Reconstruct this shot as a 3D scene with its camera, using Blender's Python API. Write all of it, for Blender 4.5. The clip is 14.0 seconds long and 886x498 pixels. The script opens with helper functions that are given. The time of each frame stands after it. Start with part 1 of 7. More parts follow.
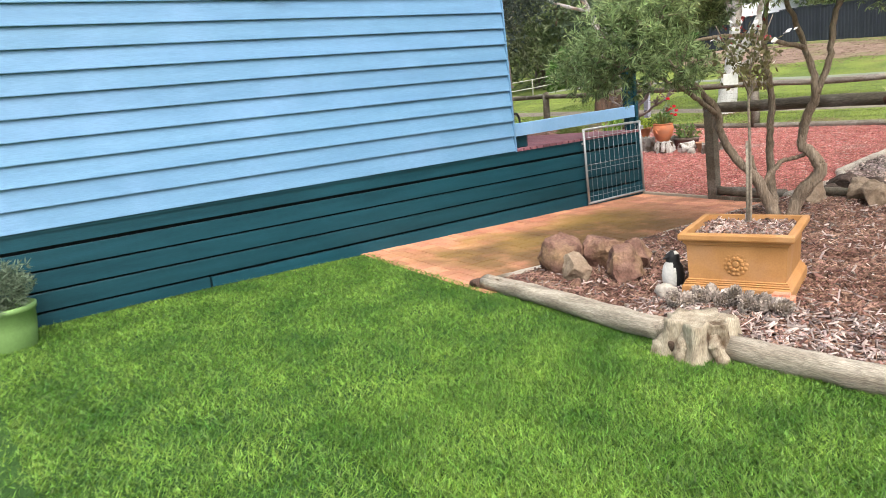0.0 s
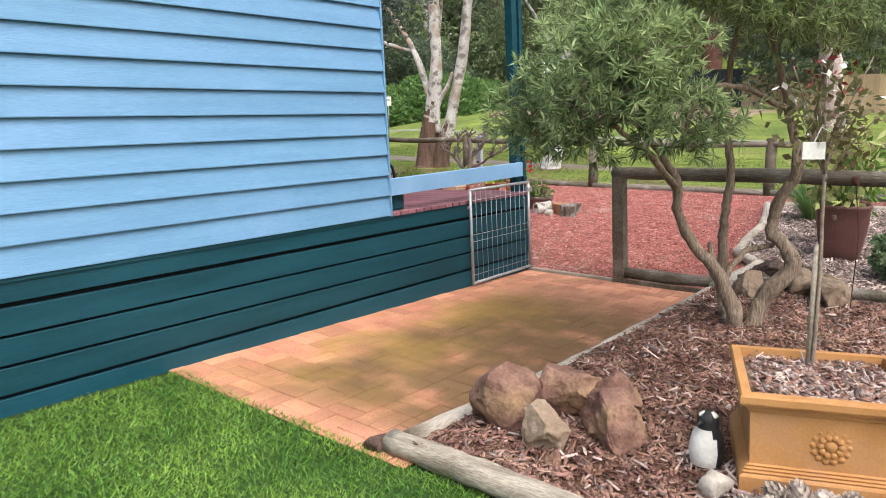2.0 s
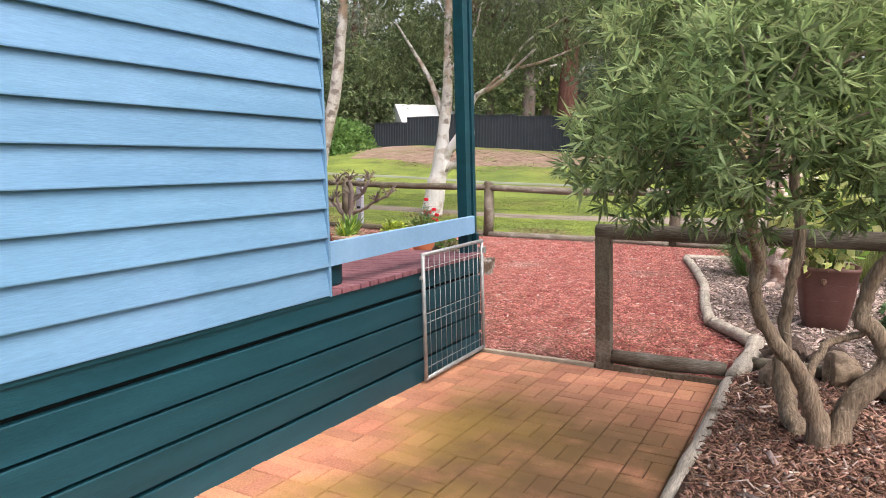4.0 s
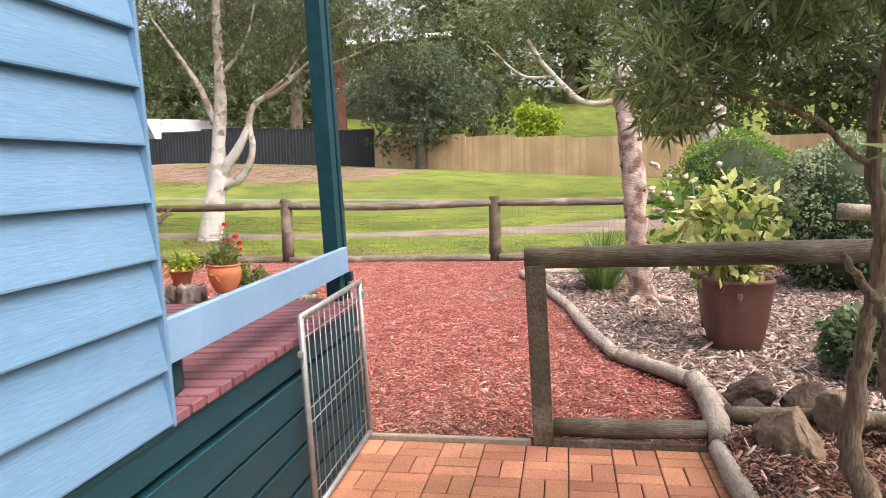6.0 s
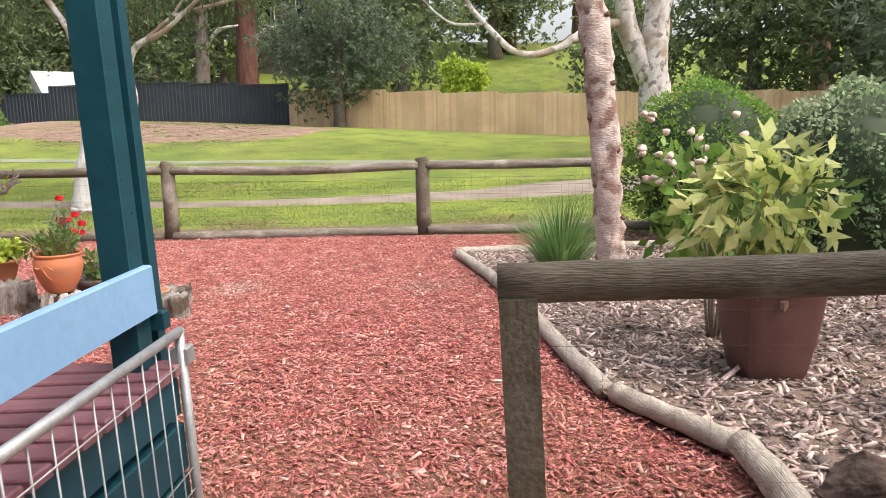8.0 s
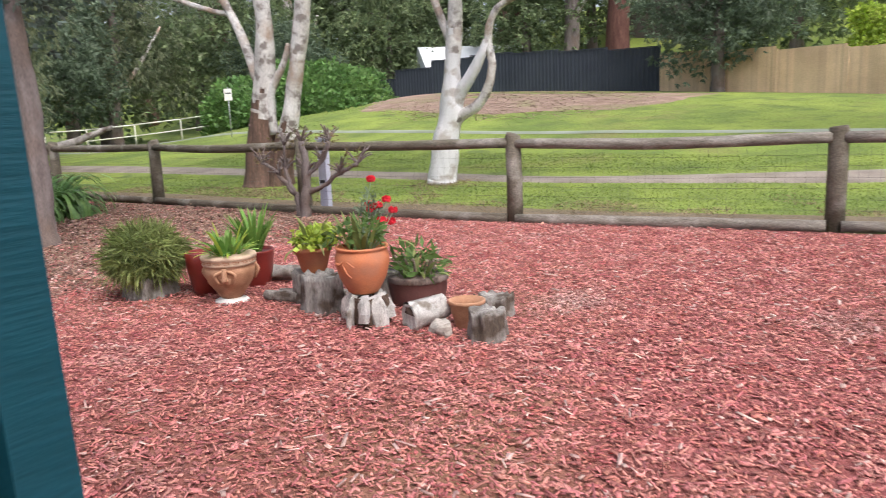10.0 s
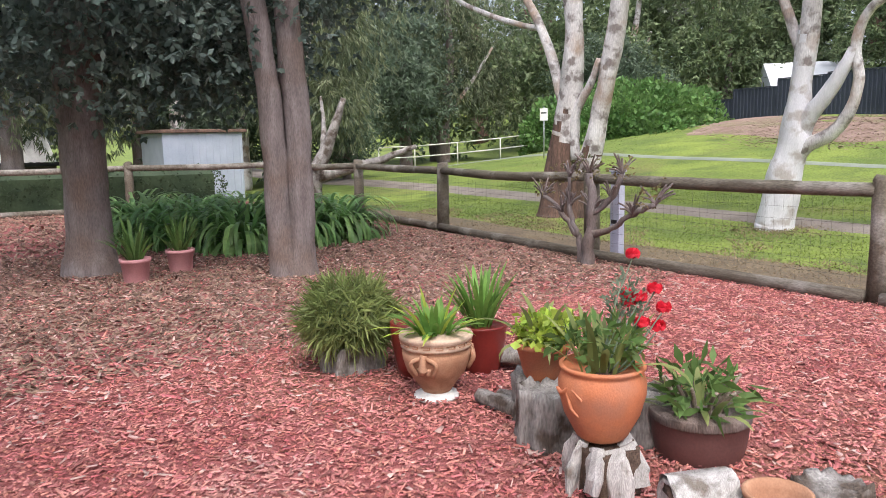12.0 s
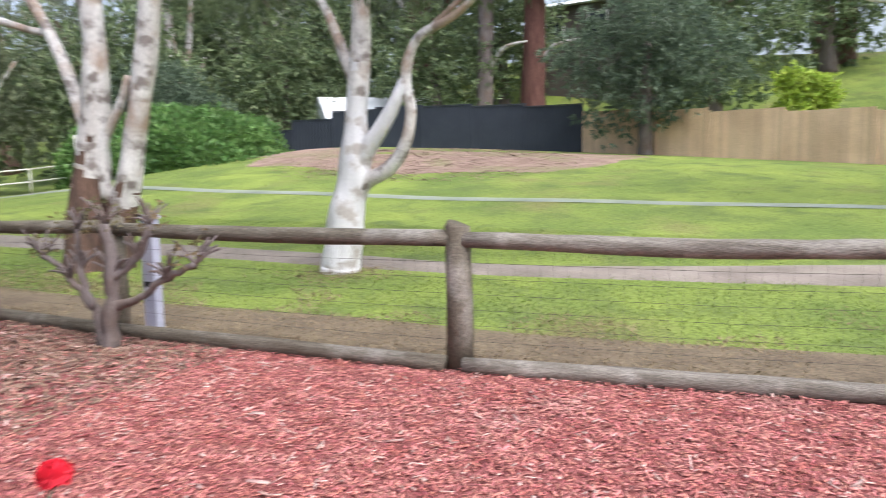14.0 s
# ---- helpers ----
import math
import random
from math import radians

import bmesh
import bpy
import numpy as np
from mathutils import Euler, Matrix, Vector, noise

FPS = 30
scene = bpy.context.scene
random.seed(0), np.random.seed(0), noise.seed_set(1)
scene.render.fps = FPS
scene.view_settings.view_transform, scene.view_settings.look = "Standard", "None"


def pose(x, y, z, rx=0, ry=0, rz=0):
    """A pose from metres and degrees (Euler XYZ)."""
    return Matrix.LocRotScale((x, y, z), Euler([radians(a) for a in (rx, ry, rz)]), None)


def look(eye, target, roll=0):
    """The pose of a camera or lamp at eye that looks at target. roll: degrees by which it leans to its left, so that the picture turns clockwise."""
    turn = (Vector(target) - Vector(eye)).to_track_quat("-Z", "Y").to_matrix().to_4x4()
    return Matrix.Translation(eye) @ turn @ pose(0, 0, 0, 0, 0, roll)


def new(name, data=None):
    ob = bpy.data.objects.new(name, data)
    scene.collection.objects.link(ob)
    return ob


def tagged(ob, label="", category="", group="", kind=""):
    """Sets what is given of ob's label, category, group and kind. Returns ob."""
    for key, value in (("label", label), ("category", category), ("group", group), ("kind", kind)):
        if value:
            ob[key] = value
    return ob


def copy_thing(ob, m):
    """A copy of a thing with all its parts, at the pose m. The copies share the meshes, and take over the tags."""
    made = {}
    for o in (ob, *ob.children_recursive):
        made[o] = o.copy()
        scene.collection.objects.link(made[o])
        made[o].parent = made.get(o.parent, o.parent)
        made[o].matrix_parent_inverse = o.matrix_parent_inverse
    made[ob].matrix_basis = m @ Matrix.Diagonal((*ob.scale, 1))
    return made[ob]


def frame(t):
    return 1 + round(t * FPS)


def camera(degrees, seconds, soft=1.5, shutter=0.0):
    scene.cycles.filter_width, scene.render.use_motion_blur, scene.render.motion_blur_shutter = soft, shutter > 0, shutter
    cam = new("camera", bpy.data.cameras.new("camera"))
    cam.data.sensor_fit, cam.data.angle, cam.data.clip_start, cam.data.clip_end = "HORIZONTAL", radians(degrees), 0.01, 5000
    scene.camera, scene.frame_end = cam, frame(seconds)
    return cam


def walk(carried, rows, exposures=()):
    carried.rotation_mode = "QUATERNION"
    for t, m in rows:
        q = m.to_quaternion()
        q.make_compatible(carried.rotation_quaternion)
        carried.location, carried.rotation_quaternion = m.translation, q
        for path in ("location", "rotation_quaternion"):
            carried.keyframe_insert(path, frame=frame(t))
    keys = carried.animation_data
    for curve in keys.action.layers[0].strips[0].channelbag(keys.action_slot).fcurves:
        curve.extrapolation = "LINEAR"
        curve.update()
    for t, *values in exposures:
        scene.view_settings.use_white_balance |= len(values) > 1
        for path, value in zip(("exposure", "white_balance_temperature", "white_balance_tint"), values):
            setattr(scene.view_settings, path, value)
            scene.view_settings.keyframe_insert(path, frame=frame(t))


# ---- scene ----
cam = camera(60.9, 14.0, 0.85, 0.22)
PATH = [
    (0, (6.401, -7.603, 1.314), (4.783, -6.481, 0.961), -6.8),
    (0.5, (5.895, -7.411, 1.353), (4.367, -6.163, 1.025), -5.8),
    (1, (5.278, -7.126, 1.403), (3.844, -5.76, 1.125), -4.1),
    (1.5, (4.755, -6.919, 1.424), (3.407, -5.473, 1.123), -3.1),
    (2, (4.258, -6.579, 1.444), (3.009, -5.046, 1.144), -2.6),
    (2.5, (3.871, -6.272, 1.435), (2.668, -4.691, 1.199), -1.7),
    (5, (1.799, -4.967, 1.528), (1.187, -3.075, 1.313), -2.4),
    (5.5, (1.502, -4.586, 1.524), (1.044, -2.65, 1.322), -3.0),
    (6, (1.246, -4.092, 1.491), (0.915, -2.129, 1.298), -3.6),
    (6.5, (1.062, -3.631, 1.475), (0.927, -1.649, 1.241), -3.4),
    (7, (1.017, -3.054, 1.473), (0.942, -1.075, 1.189), -2.9),
    (9.3, (0.833, -0.909, 1.436), (0.239, 0.972, 1.103), -5.0),
    (9.5, (0.756, -0.691, 1.442), (0.035, 1.144, 1.105), -5.0),
    (10, (0.531, -0.233, 1.425), (-0.495, 1.453, 1.102), -4.5),
    (10.5, (0.39, 0.192, 1.455), (-0.863, 1.726, 1.179), -4.6),
    (11, (0.229, 0.679, 1.467), (-1.202, 2.055, 1.218), -3.0),
    (11.5, (-0.072, 1.07, 1.481), (-1.607, 2.325, 1.221), -2.8),
    (12, (-0.396, 1.523, 1.526), (-2.031, 2.653, 1.304), -2.5),
    (12.5, (-0.694, 1.919, 1.549), (-2.312, 3.075, 1.34), -1.6),
    (13, (-1.048, 2.366, 1.588), (-2.559, 3.662, 1.397), -2.5),
    (13.5, (-1.218, 2.701, 1.634), (-2.524, 4.207, 1.468), -2.9),
    (14, (-1.43, 3.189, 1.631), (-2.225, 5.013, 1.43), -3.1),
]
walk(cam, [(t, look(eye, target, roll)) for t, eye, target, roll in PATH], [(0.0, 1.12, 6600, 8), (1.0, 1.08, 6500, 10), (2.5, 1.04, 6500, 10), (5.0, 1.25, 7150, 17), (6.5, 1.32, 7250, 18), (7.2, 1.33, 7150, 16), (9.5, 1.05, 6350, 12), (11.5, 1.02, 6150, 14), (14.0, 1.19, 6000, 12)])


# ---- light ----
world = bpy.data.worlds.new("overcast_sky")
scene.world = world
world.use_nodes = True
wn = world.node_tree.nodes
wl = world.node_tree.links
sky = wn.new("ShaderNodeTexSky")
sky.sky_type = "NISHITA"
sky.sun_disc = False
sky.sun_elevation = radians(55)
sky.sun_rotation = radians(113)
sky.air_density = 1.0
sky.dust_density = 6.0
sky.ozone_density = 1.0
hs = wn.new("ShaderNodeHueSaturation")
hs.inputs["Saturation"].default_value = 0.55
wl.new(sky.outputs["Color"], hs.inputs["Color"])
wl.new(hs.outputs["Color"], wn["Background"].inputs["Color"])
wn["Background"].inputs["Strength"].default_value = 0.15

sun = new("sun", bpy.data.lights.new("sun", "SUN"))
sun.data.energy = 0.5
sun.data.angle = radians(60)
sun.data.color = (1.0, 0.98, 0.95)
sun.matrix_world = look((7, -3, 11), (0, 0, 0))

rng = np.random.default_rng(7)
R = random.Random(5)


# ---- materials ----
def mat(name, a, b, scale=6.0, fine=70.0, rough=0.85, bump=0.25, c=None, patch=1.2, pr=(0.5, 0.68), vary=0.0, objvary=0.0,
        metal=0.0, placed=False, stretch=(1, 1, 1), spec=0.3, through_light=0.0, grain=0.35, d=None, patch2=0.7, pr2=(0.52, 0.66)):
    """A procedural surface: two base colours blended by a coarse noise, a fine grain, patches of a third colour, bump."""
    m = bpy.data.materials.new(name)
    m.use_nodes = True
    n, l = m.node_tree.nodes, m.node_tree.links
    bsdf = n["Principled BSDF"]
    tc = n.new("ShaderNodeTexCoord")
    mp = n.new("ShaderNodeMapping")
    mp.inputs["Scale"].default_value = stretch
    src_co = n.new("ShaderNodeNewGeometry").outputs["Position"] if placed else tc.outputs["Object"]
    l.new(src_co, mp.inputs["Vector"])
    n1 = n.new("ShaderNodeTexNoise")
    n1.inputs["Scale"].default_value = scale
    n1.inputs["Detail"].default_value = 5
    l.new(mp.outputs["Vector"], n1.inputs["Vector"])
    n2 = n.new("ShaderNodeTexNoise")
    n2.inputs["Scale"].default_value = fine
    n2.inputs["Detail"].default_value = 3
    l.new(mp.outputs["Vector"], n2.inputs["Vector"])
    r1 = n.new("ShaderNodeMapRange")
    r1.inputs["From Min"].default_value, r1.inputs["From Max"].default_value = 0.32, 0.68
    l.new(n1.outputs["Fac"], r1.inputs["Value"])
    mix = n.new("ShaderNodeMix")
    mix.data_type = "RGBA"
    mix.inputs["A"].default_value, mix.inputs["B"].default_value = (*a, 1), (*b, 1)
    l.new(r1.outputs["Result"], mix.inputs["Factor"])
    col = mix.outputs["Result"]
    for stain, size, edge, shift in ((c, patch, pr, 0.0), (d, patch2, pr2, 31.7)):
        if not stain:
            continue
        n3 = n.new("ShaderNodeTexNoise")
        n3.noise_dimensions = "4D"
        n3.inputs["W"].default_value = shift
        n3.inputs["Scale"].default_value = size
        n3.inputs["Detail"].default_value = 6
        l.new(src_co, n3.inputs["Vector"])
        r3 = n.new("ShaderNodeMapRange")
        r3.inputs["From Min"].default_value, r3.inputs["From Max"].default_value = edge
        l.new(n3.outputs["Fac"], r3.inputs["Value"])
        mc = n.new("ShaderNodeMix")
        mc.data_type = "RGBA"
        mc.inputs["B"].default_value = (*stain, 1)
        l.new(r3.outputs["Result"], mc.inputs["Factor"])
        l.new(col, mc.inputs["A"])
        col = mc.outputs["Result"]
    hsv = n.new("ShaderNodeHueSaturation")
    l.new(col, hsv.inputs["Color"])
    val = n.new("ShaderNodeMapRange")
    val.inputs["From Min"].default_value, val.inputs["From Max"].default_value = 0.25, 0.75
    val.inputs["To Min"].default_value, val.inputs["To Max"].default_value = 1 - grain, 1 + grain
    l.new(n2.outputs["Fac"], val.inputs["Value"])
    value = val.outputs["Result"]
    if vary or objvary:
        src = n.new("ShaderNodeNewGeometry").outputs["Random Per Island"] if vary else n.new("ShaderNodeObjectInfo").outputs["Random"]
        amount = vary or objvary
        rr = n.new("ShaderNodeMapRange")
        rr.inputs["To Min"].default_value, rr.inputs["To Max"].default_value = 1 - amount, 1 + amount
        l.new(src, rr.inputs["Value"])
        mu = n.new("ShaderNodeMath")
        mu.operation = "MULTIPLY"
        l.new(value, mu.inputs[0])
        l.new(rr.outputs["Result"], mu.inputs[1])
        value = mu.outputs["Value"]
        hr = n.new("ShaderNodeMapRange")
        hr.inputs["To Min"].default_value, hr.inputs["To Max"].default_value = 0.5 - 0.03 * amount, 0.5 + 0.03 * amount
        wob = n.new("ShaderNodeMath")
        wob.operation = "PINGPONG"
        wob.inputs[1].default_value = 0.13
        l.new(src, wob.inputs[0])
        sc = n.new("ShaderNodeMath")
        sc.operation = "DIVIDE"
        sc.inputs[1].default_value = 0.13
        l.new(wob.outputs["Value"], sc.inputs[0])
        l.new(sc.outputs["Value"], hr.inputs["Value"])
        l.new(hr.outputs["Result"], hsv.inputs["Hue"])
    l.new(value, hsv.inputs["Value"])
    l.new(hsv.outputs["Color"], bsdf.inputs["Base Color"])
    bsdf.inputs["Roughness"].default_value = rough
    bsdf.inputs["Metallic"].default_value = metal
    bsdf.inputs["Specular IOR Level"].default_value = spec
    if bump:
        bp = n.new("ShaderNodeBump")
        bp.inputs["Strength"].default_value = bump
        bp.inputs["Distance"].default_value = 0.01
        l.new(n2.outputs["Fac"], bp.inputs["Height"])
        l.new(bp.outputs["Normal"], bsdf.inputs["Normal"])
    if through_light:
        tr = n.new("ShaderNodeBsdfTranslucent")
        l.new(hsv.outputs["Color"], tr.inputs["Color"])
        ms = n.new("ShaderNodeMixShader")
        ms.inputs["Fac"].default_value = through_light
        l.new(bsdf.outputs["BSDF"], ms.inputs[1])
        l.new(tr.outputs["BSDF"], ms.inputs[2])
        l.new(ms.outputs["Shader"], n["Material Output"].inputs["Surface"])
    return m


def leafmat(name, a, b, vary=0.35, gloss=0.55, tl=0.42):
    return mat(name, a, b, scale=1.2, fine=20, rough=gloss, bump=0, vary=vary, spec=0.35, through_light=tl, grain=0.15)


M = {
    "blue": mat("blue_paint", (0.122, 0.266, 0.44), (0.150, 0.308, 0.492), 3, 40, 0.42, 0.15, c=(0.16, 0.315, 0.515), patch=1.5, stretch=(5, 0.35, 5), spec=0.4, grain=0.10, objvary=0.05),
    "rail_blue": mat("rail_blue_paint", (0.19, 0.36, 0.58), (0.23, 0.41, 0.63), 3, 40, 0.5, 0.1, grain=0.05),
    "teal": mat("teal_paint", (0.003, 0.042, 0.060), (0.007, 0.061, 0.086), 3, 50, 0.5, 0.15, stretch=(4, 0.4, 4), spec=0.32, grain=0.12, objvary=0.12),
    # Near-black backing that stands in for the shade between boards and planks.
    "deep": mat("gap_shade_black", (0.004, 0.008, 0.009), (0.006, 0.01, 0.011), 3, 40, 0.9, 0),
    "deck": mat("maroon_decking", (0.19, 0.077, 0.10), (0.26, 0.118, 0.14), 4, 80, 0.55, 0.2, stretch=(0.6, 6, 1), objvary=0.15, spec=0.4),
    "galv": mat("galvanised_steel", (0.34, 0.36, 0.37), (0.47, 0.49, 0.50), 20, 120, 0.5, 0.05, metal=0.6, grain=0.12),
    "joint": mat("paving_sand", (0.05, 0.03, 0.02), (0.15, 0.085, 0.052), 4, 120, 0.95, 0.4),
    "log": mat("weathered_timber", (0.25, 0.215, 0.165), (0.36, 0.32, 0.26), 5, 60, 0.9, 0.6, c=(0.15, 0.12, 0.085), patch=3, stretch=(1, 1, 1), grain=0.35),
    "rail": mat("treated_pine_rail", (0.085, 0.070, 0.050), (0.155, 0.135, 0.105), 4, 50, 0.85, 0.8, c=(0.235, 0.215, 0.185), patch=3.2, pr=(0.54, 0.68), grain=0.35, objvary=0.15),
    "bone": mat("bone_white_wood", (0.36, 0.34, 0.315), (0.58, 0.56, 0.53), 5, 50, 0.9, 0.8, c=(0.20, 0.17, 0.14), patch=9, pr=(0.54, 0.64), stretch=(6, 6, 0.8), grain=0.35),
    "lavender": mat("faded_lavender_paint", (0.36, 0.37, 0.47), (0.48, 0.49, 0.58), 5, 60, 0.7, 0.1, grain=0.12),
    "redwood": mat("deep_red_bark", (0.075, 0.032, 0.026), (0.14, 0.068, 0.055), 3, 20, 0.95, 0.9, stretch=(3, 3, 0.4), grain=0.4),
    "slope_chip": mat("slope_litter_chip", (0.235, 0.16, 0.125), (0.33, 0.24, 0.19), 2, 30, 0.95, 0.3, vary=0.18, grain=0.2),
    "rail_grey": mat("silvered_pine_rail", (0.15, 0.13, 0.105), (0.27, 0.245, 0.21), 3, 30, 0.85, 0.9, c=(0.38, 0.355, 0.315), patch=2.4, pr=(0.56, 0.70), stretch=(0.7, 7, 7), grain=0.45),
    "lawn_wood": mat("cracked_grey_log", (0.25, 0.21, 0.165), (0.46, 0.41, 0.335), 3, 30, 0.9, 1.0, c=(0.14, 0.11, 0.08), patch=2.6, pr=(0.60, 0.70), stretch=(0.7, 7, 7), grain=0.45),
    "edge_wood": mat("cracked_pale_log", (0.32, 0.285, 0.24), (0.50, 0.455, 0.395), 3, 30, 0.9, 0.9, c=(0.17, 0.14, 0.105), patch=3, pr=(0.54, 0.7), stretch=(7, 0.7, 7), grain=0.4),
    "rail_x": mat("cracked_pine_rail", (0.085, 0.070, 0.050), (0.165, 0.145, 0.115), 3, 30, 0.85, 0.9, c=(0.25, 0.23, 0.20), patch=2.4, pr=(0.53, 0.66), stretch=(0.7, 7, 7), grain=0.45, objvary=0.15),
    "pale_chip": mat("pale_bark_chip", (0.42, 0.26, 0.225), (0.55, 0.40, 0.35), 5, 60, 0.9, 0.3, vary=0.3, grain=0.15),
    "drybl": mat("dry_grass_blade", (0.16, 0.12, 0.07), (0.30, 0.235, 0.145), 1, 9, 0.8, 0, vary=0.4, grain=0.15, through_light=0.15),
    "bleached": mat("bleached_stump_wood", (0.31, 0.255, 0.185), (0.50, 0.435, 0.335), 6, 60, 0.9, 0.9, c=(0.12, 0.08, 0.05), patch=7, pr=(0.50, 0.62), stretch=(3, 3, 0.7), grain=0.35),
    "greywood": mat("grey_stump_wood", (0.17, 0.155, 0.14), (0.33, 0.31, 0.285), 6, 50, 0.9, 0.8, c=(0.085, 0.065, 0.05), patch=6, pr=(0.48, 0.62), stretch=(2, 2, 0.5), grain=0.35),
    "bark_base": mat("red_bark_bed", (0.19, 0.052, 0.048), (0.31, 0.11, 0.10), 30, 110, 0.95, 0.8, c=(0.23, 0.12, 0.075), patch=0.35, grain=0.5),
    "chip": mat("red_bark_chip", (0.355, 0.108, 0.094), (0.52, 0.228, 0.200), 5, 60, 0.9, 0.3, c=(0.47, 0.30, 0.265), patch=0.9, pr=(0.58, 0.8), vary=0.48, grain=0.25),
    "litter": mat("leaf_litter_chip", (0.18, 0.105, 0.075), (0.31, 0.20, 0.155), 5, 60, 0.9, 0.3, vary=0.55, grain=0.2),
    "mulch_base": mat("brown_mulch_bed", (0.075, 0.036, 0.024), (0.14, 0.072, 0.048), 30, 110, 0.95, 0.8, grain=0.5),
    "mulch": mat("brown_mulch_chip", (0.125, 0.060, 0.044), (0.33, 0.20, 0.155), 5, 60, 0.9, 0.3, vary=0.6, grain=0.2),
    "grey_base": mat("grey_mulch_bed", (0.14, 0.098, 0.08), (0.24, 0.18, 0.15), 30, 110, 0.95, 0.8, grain=0.45),
    "grey_chip": mat("grey_mulch_chip", (0.25, 0.185, 0.168), (0.46, 0.375, 0.345), 5, 60, 0.9, 0.3, vary=0.75, grain=0.2),
    "turf_base": mat("artificial_turf_backing", (0.022, 0.062, 0.010), (0.04, 0.10, 0.018), 3, 160, 0.9, 0.8, grain=0.5),
    "turf": mat("artificial_turf_blade", (0.070, 0.172, 0.022), (0.205, 0.35, 0.056), 2.2, 26, 0.5, 0, vary=0.5, spec=0.4, grain=0.35, through_light=0.25),
    "grass": mat("park_grass", (0.115, 0.165, 0.034), (0.215, 0.27, 0.052), 0.5, 22, 0.95, 0.8, c=(0.165, 0.145, 0.06), patch=0.45, pr=(0.55, 0.75), d=(0.10, 0.135, 0.035), patch2=1.3, pr2=(0.5, 0.7), grain=0.4),
    "blade": mat("park_grass_blade", (0.12, 0.175, 0.032), (0.22, 0.28, 0.055), 0.5, 5, 0.6, 0, vary=0.35, grain=0.15, through_light=0.25),
    "dirt": mat("dirt_track", (0.18, 0.15, 0.125), (0.27, 0.23, 0.195), 1.5, 40, 0.95, 0.5, grain=0.25),
    "dry": mat("worn_dry_grass", (0.13, 0.10, 0.065), (0.18, 0.14, 0.09), 2.5, 30, 0.95, 0.8, c=(0.12, 0.09, 0.06), patch=1.5, grain=0.4),
    "pale_log": mat("pale_weathered_log", (0.31, 0.265, 0.21), (0.44, 0.39, 0.325), 5, 60, 0.9, 0.6, c=(0.20, 0.165, 0.125), patch=4, grain=0.3),
    "footpath": mat("concrete_footpath", (0.19, 0.215, 0.165), (0.25, 0.275, 0.225), 1, 30, 0.9, 0.2, grain=0.1),
    "concrete": mat("pale_concrete", (0.33, 0.285, 0.22), (0.44, 0.395, 0.325), 8, 90, 0.9, 0.3, grain=0.18),
    "terra": mat("terracotta", (0.46, 0.155, 0.07), (0.56, 0.21, 0.10), 6, 90, 0.75, 0.15, c=(0.40, 0.17, 0.10), patch=4, grain=0.1),
    "ochre": mat("ochre_planter_clay", (0.37, 0.180, 0.062), (0.47, 0.245, 0.095), 5, 90, 0.75, 0.15, c=(0.44, 0.24, 0.12), patch=4, grain=0.08),
    "urn_clay": mat("aged_urn_clay", (0.36, 0.185, 0.105), (0.48, 0.28, 0.175), 5, 90, 0.8, 0.25, c=(0.30, 0.15, 0.085), patch=5, grain=0.14),
    "pale_clay": mat("pale_worn_clay", (0.50, 0.36, 0.26), (0.58, 0.44, 0.33), 8, 90, 0.8, 0.2, grain=0.12),
    "red_glaze": mat("dark_red_glaze", (0.13, 0.015, 0.012), (0.18, 0.024, 0.018), 4, 60, 0.3, 0.05, spec=0.5, grain=0.1),
    "brown_pot": mat("oxblood_plastic_pot", (0.095, 0.042, 0.038), (0.13, 0.062, 0.055), 4, 60, 0.5, 0.1, grain=0.12),
    "pink": mat("faded_pink_pot", (0.47, 0.22, 0.225), (0.55, 0.28, 0.28), 5, 60, 0.7, 0.1, grain=0.1),
    "green_pot": mat("light_green_pot", (0.17, 0.30, 0.10), (0.22, 0.36, 0.13), 4, 60, 0.5, 0.1, grain=0.08),
    "white": mat("white_stone_paint", (0.66, 0.65, 0.61), (0.76, 0.75, 0.71), 6, 60, 0.7, 0.15, grain=0.12),
    "black": mat("matt_black", (0.018, 0.018, 0.02), (0.03, 0.03, 0.032), 6, 60, 0.55, 0.1),
    "soil": mat("potting_soil", (0.06, 0.038, 0.026), (0.11, 0.075, 0.055), 25, 110, 0.95, 0.7, grain=0.5),
    "rock_red": mat("red_brown_rock", (0.12, 0.062, 0.046), (0.25, 0.145, 0.11), 7, 50, 0.85, 0.8, c=(0.29, 0.185, 0.11), patch=5, grain=0.3),
    "rock_dark": mat("dark_lava_rock", (0.055, 0.038, 0.032), (0.12, 0.085, 0.07), 7, 45, 0.9, 0.9, grain=0.4),
    "rock_tan": mat("tan_sandstone", (0.20, 0.145, 0.10), (0.33, 0.26, 0.195), 5, 50, 0.85, 0.5, c=(0.24, 0.17, 0.12), patch=3, grain=0.25),
    "rock_grey": mat("grey_rock", (0.33, 0.30, 0.26), (0.46, 0.42, 0.37), 7, 60, 0.85, 0.4, grain=0.2),
    "cone": mat("grey_pine_cone", (0.27, 0.225, 0.195), (0.45, 0.39, 0.345), 20, 90, 0.9, 0.3, vary=0.35),
    "trunk_bb": mat("furrowed_brown_bark", (0.17, 0.125, 0.09), (0.29, 0.23, 0.175), 12, 45, 0.95, 1.0, stretch=(2.2, 2.2, 0.4), grain=0.5),
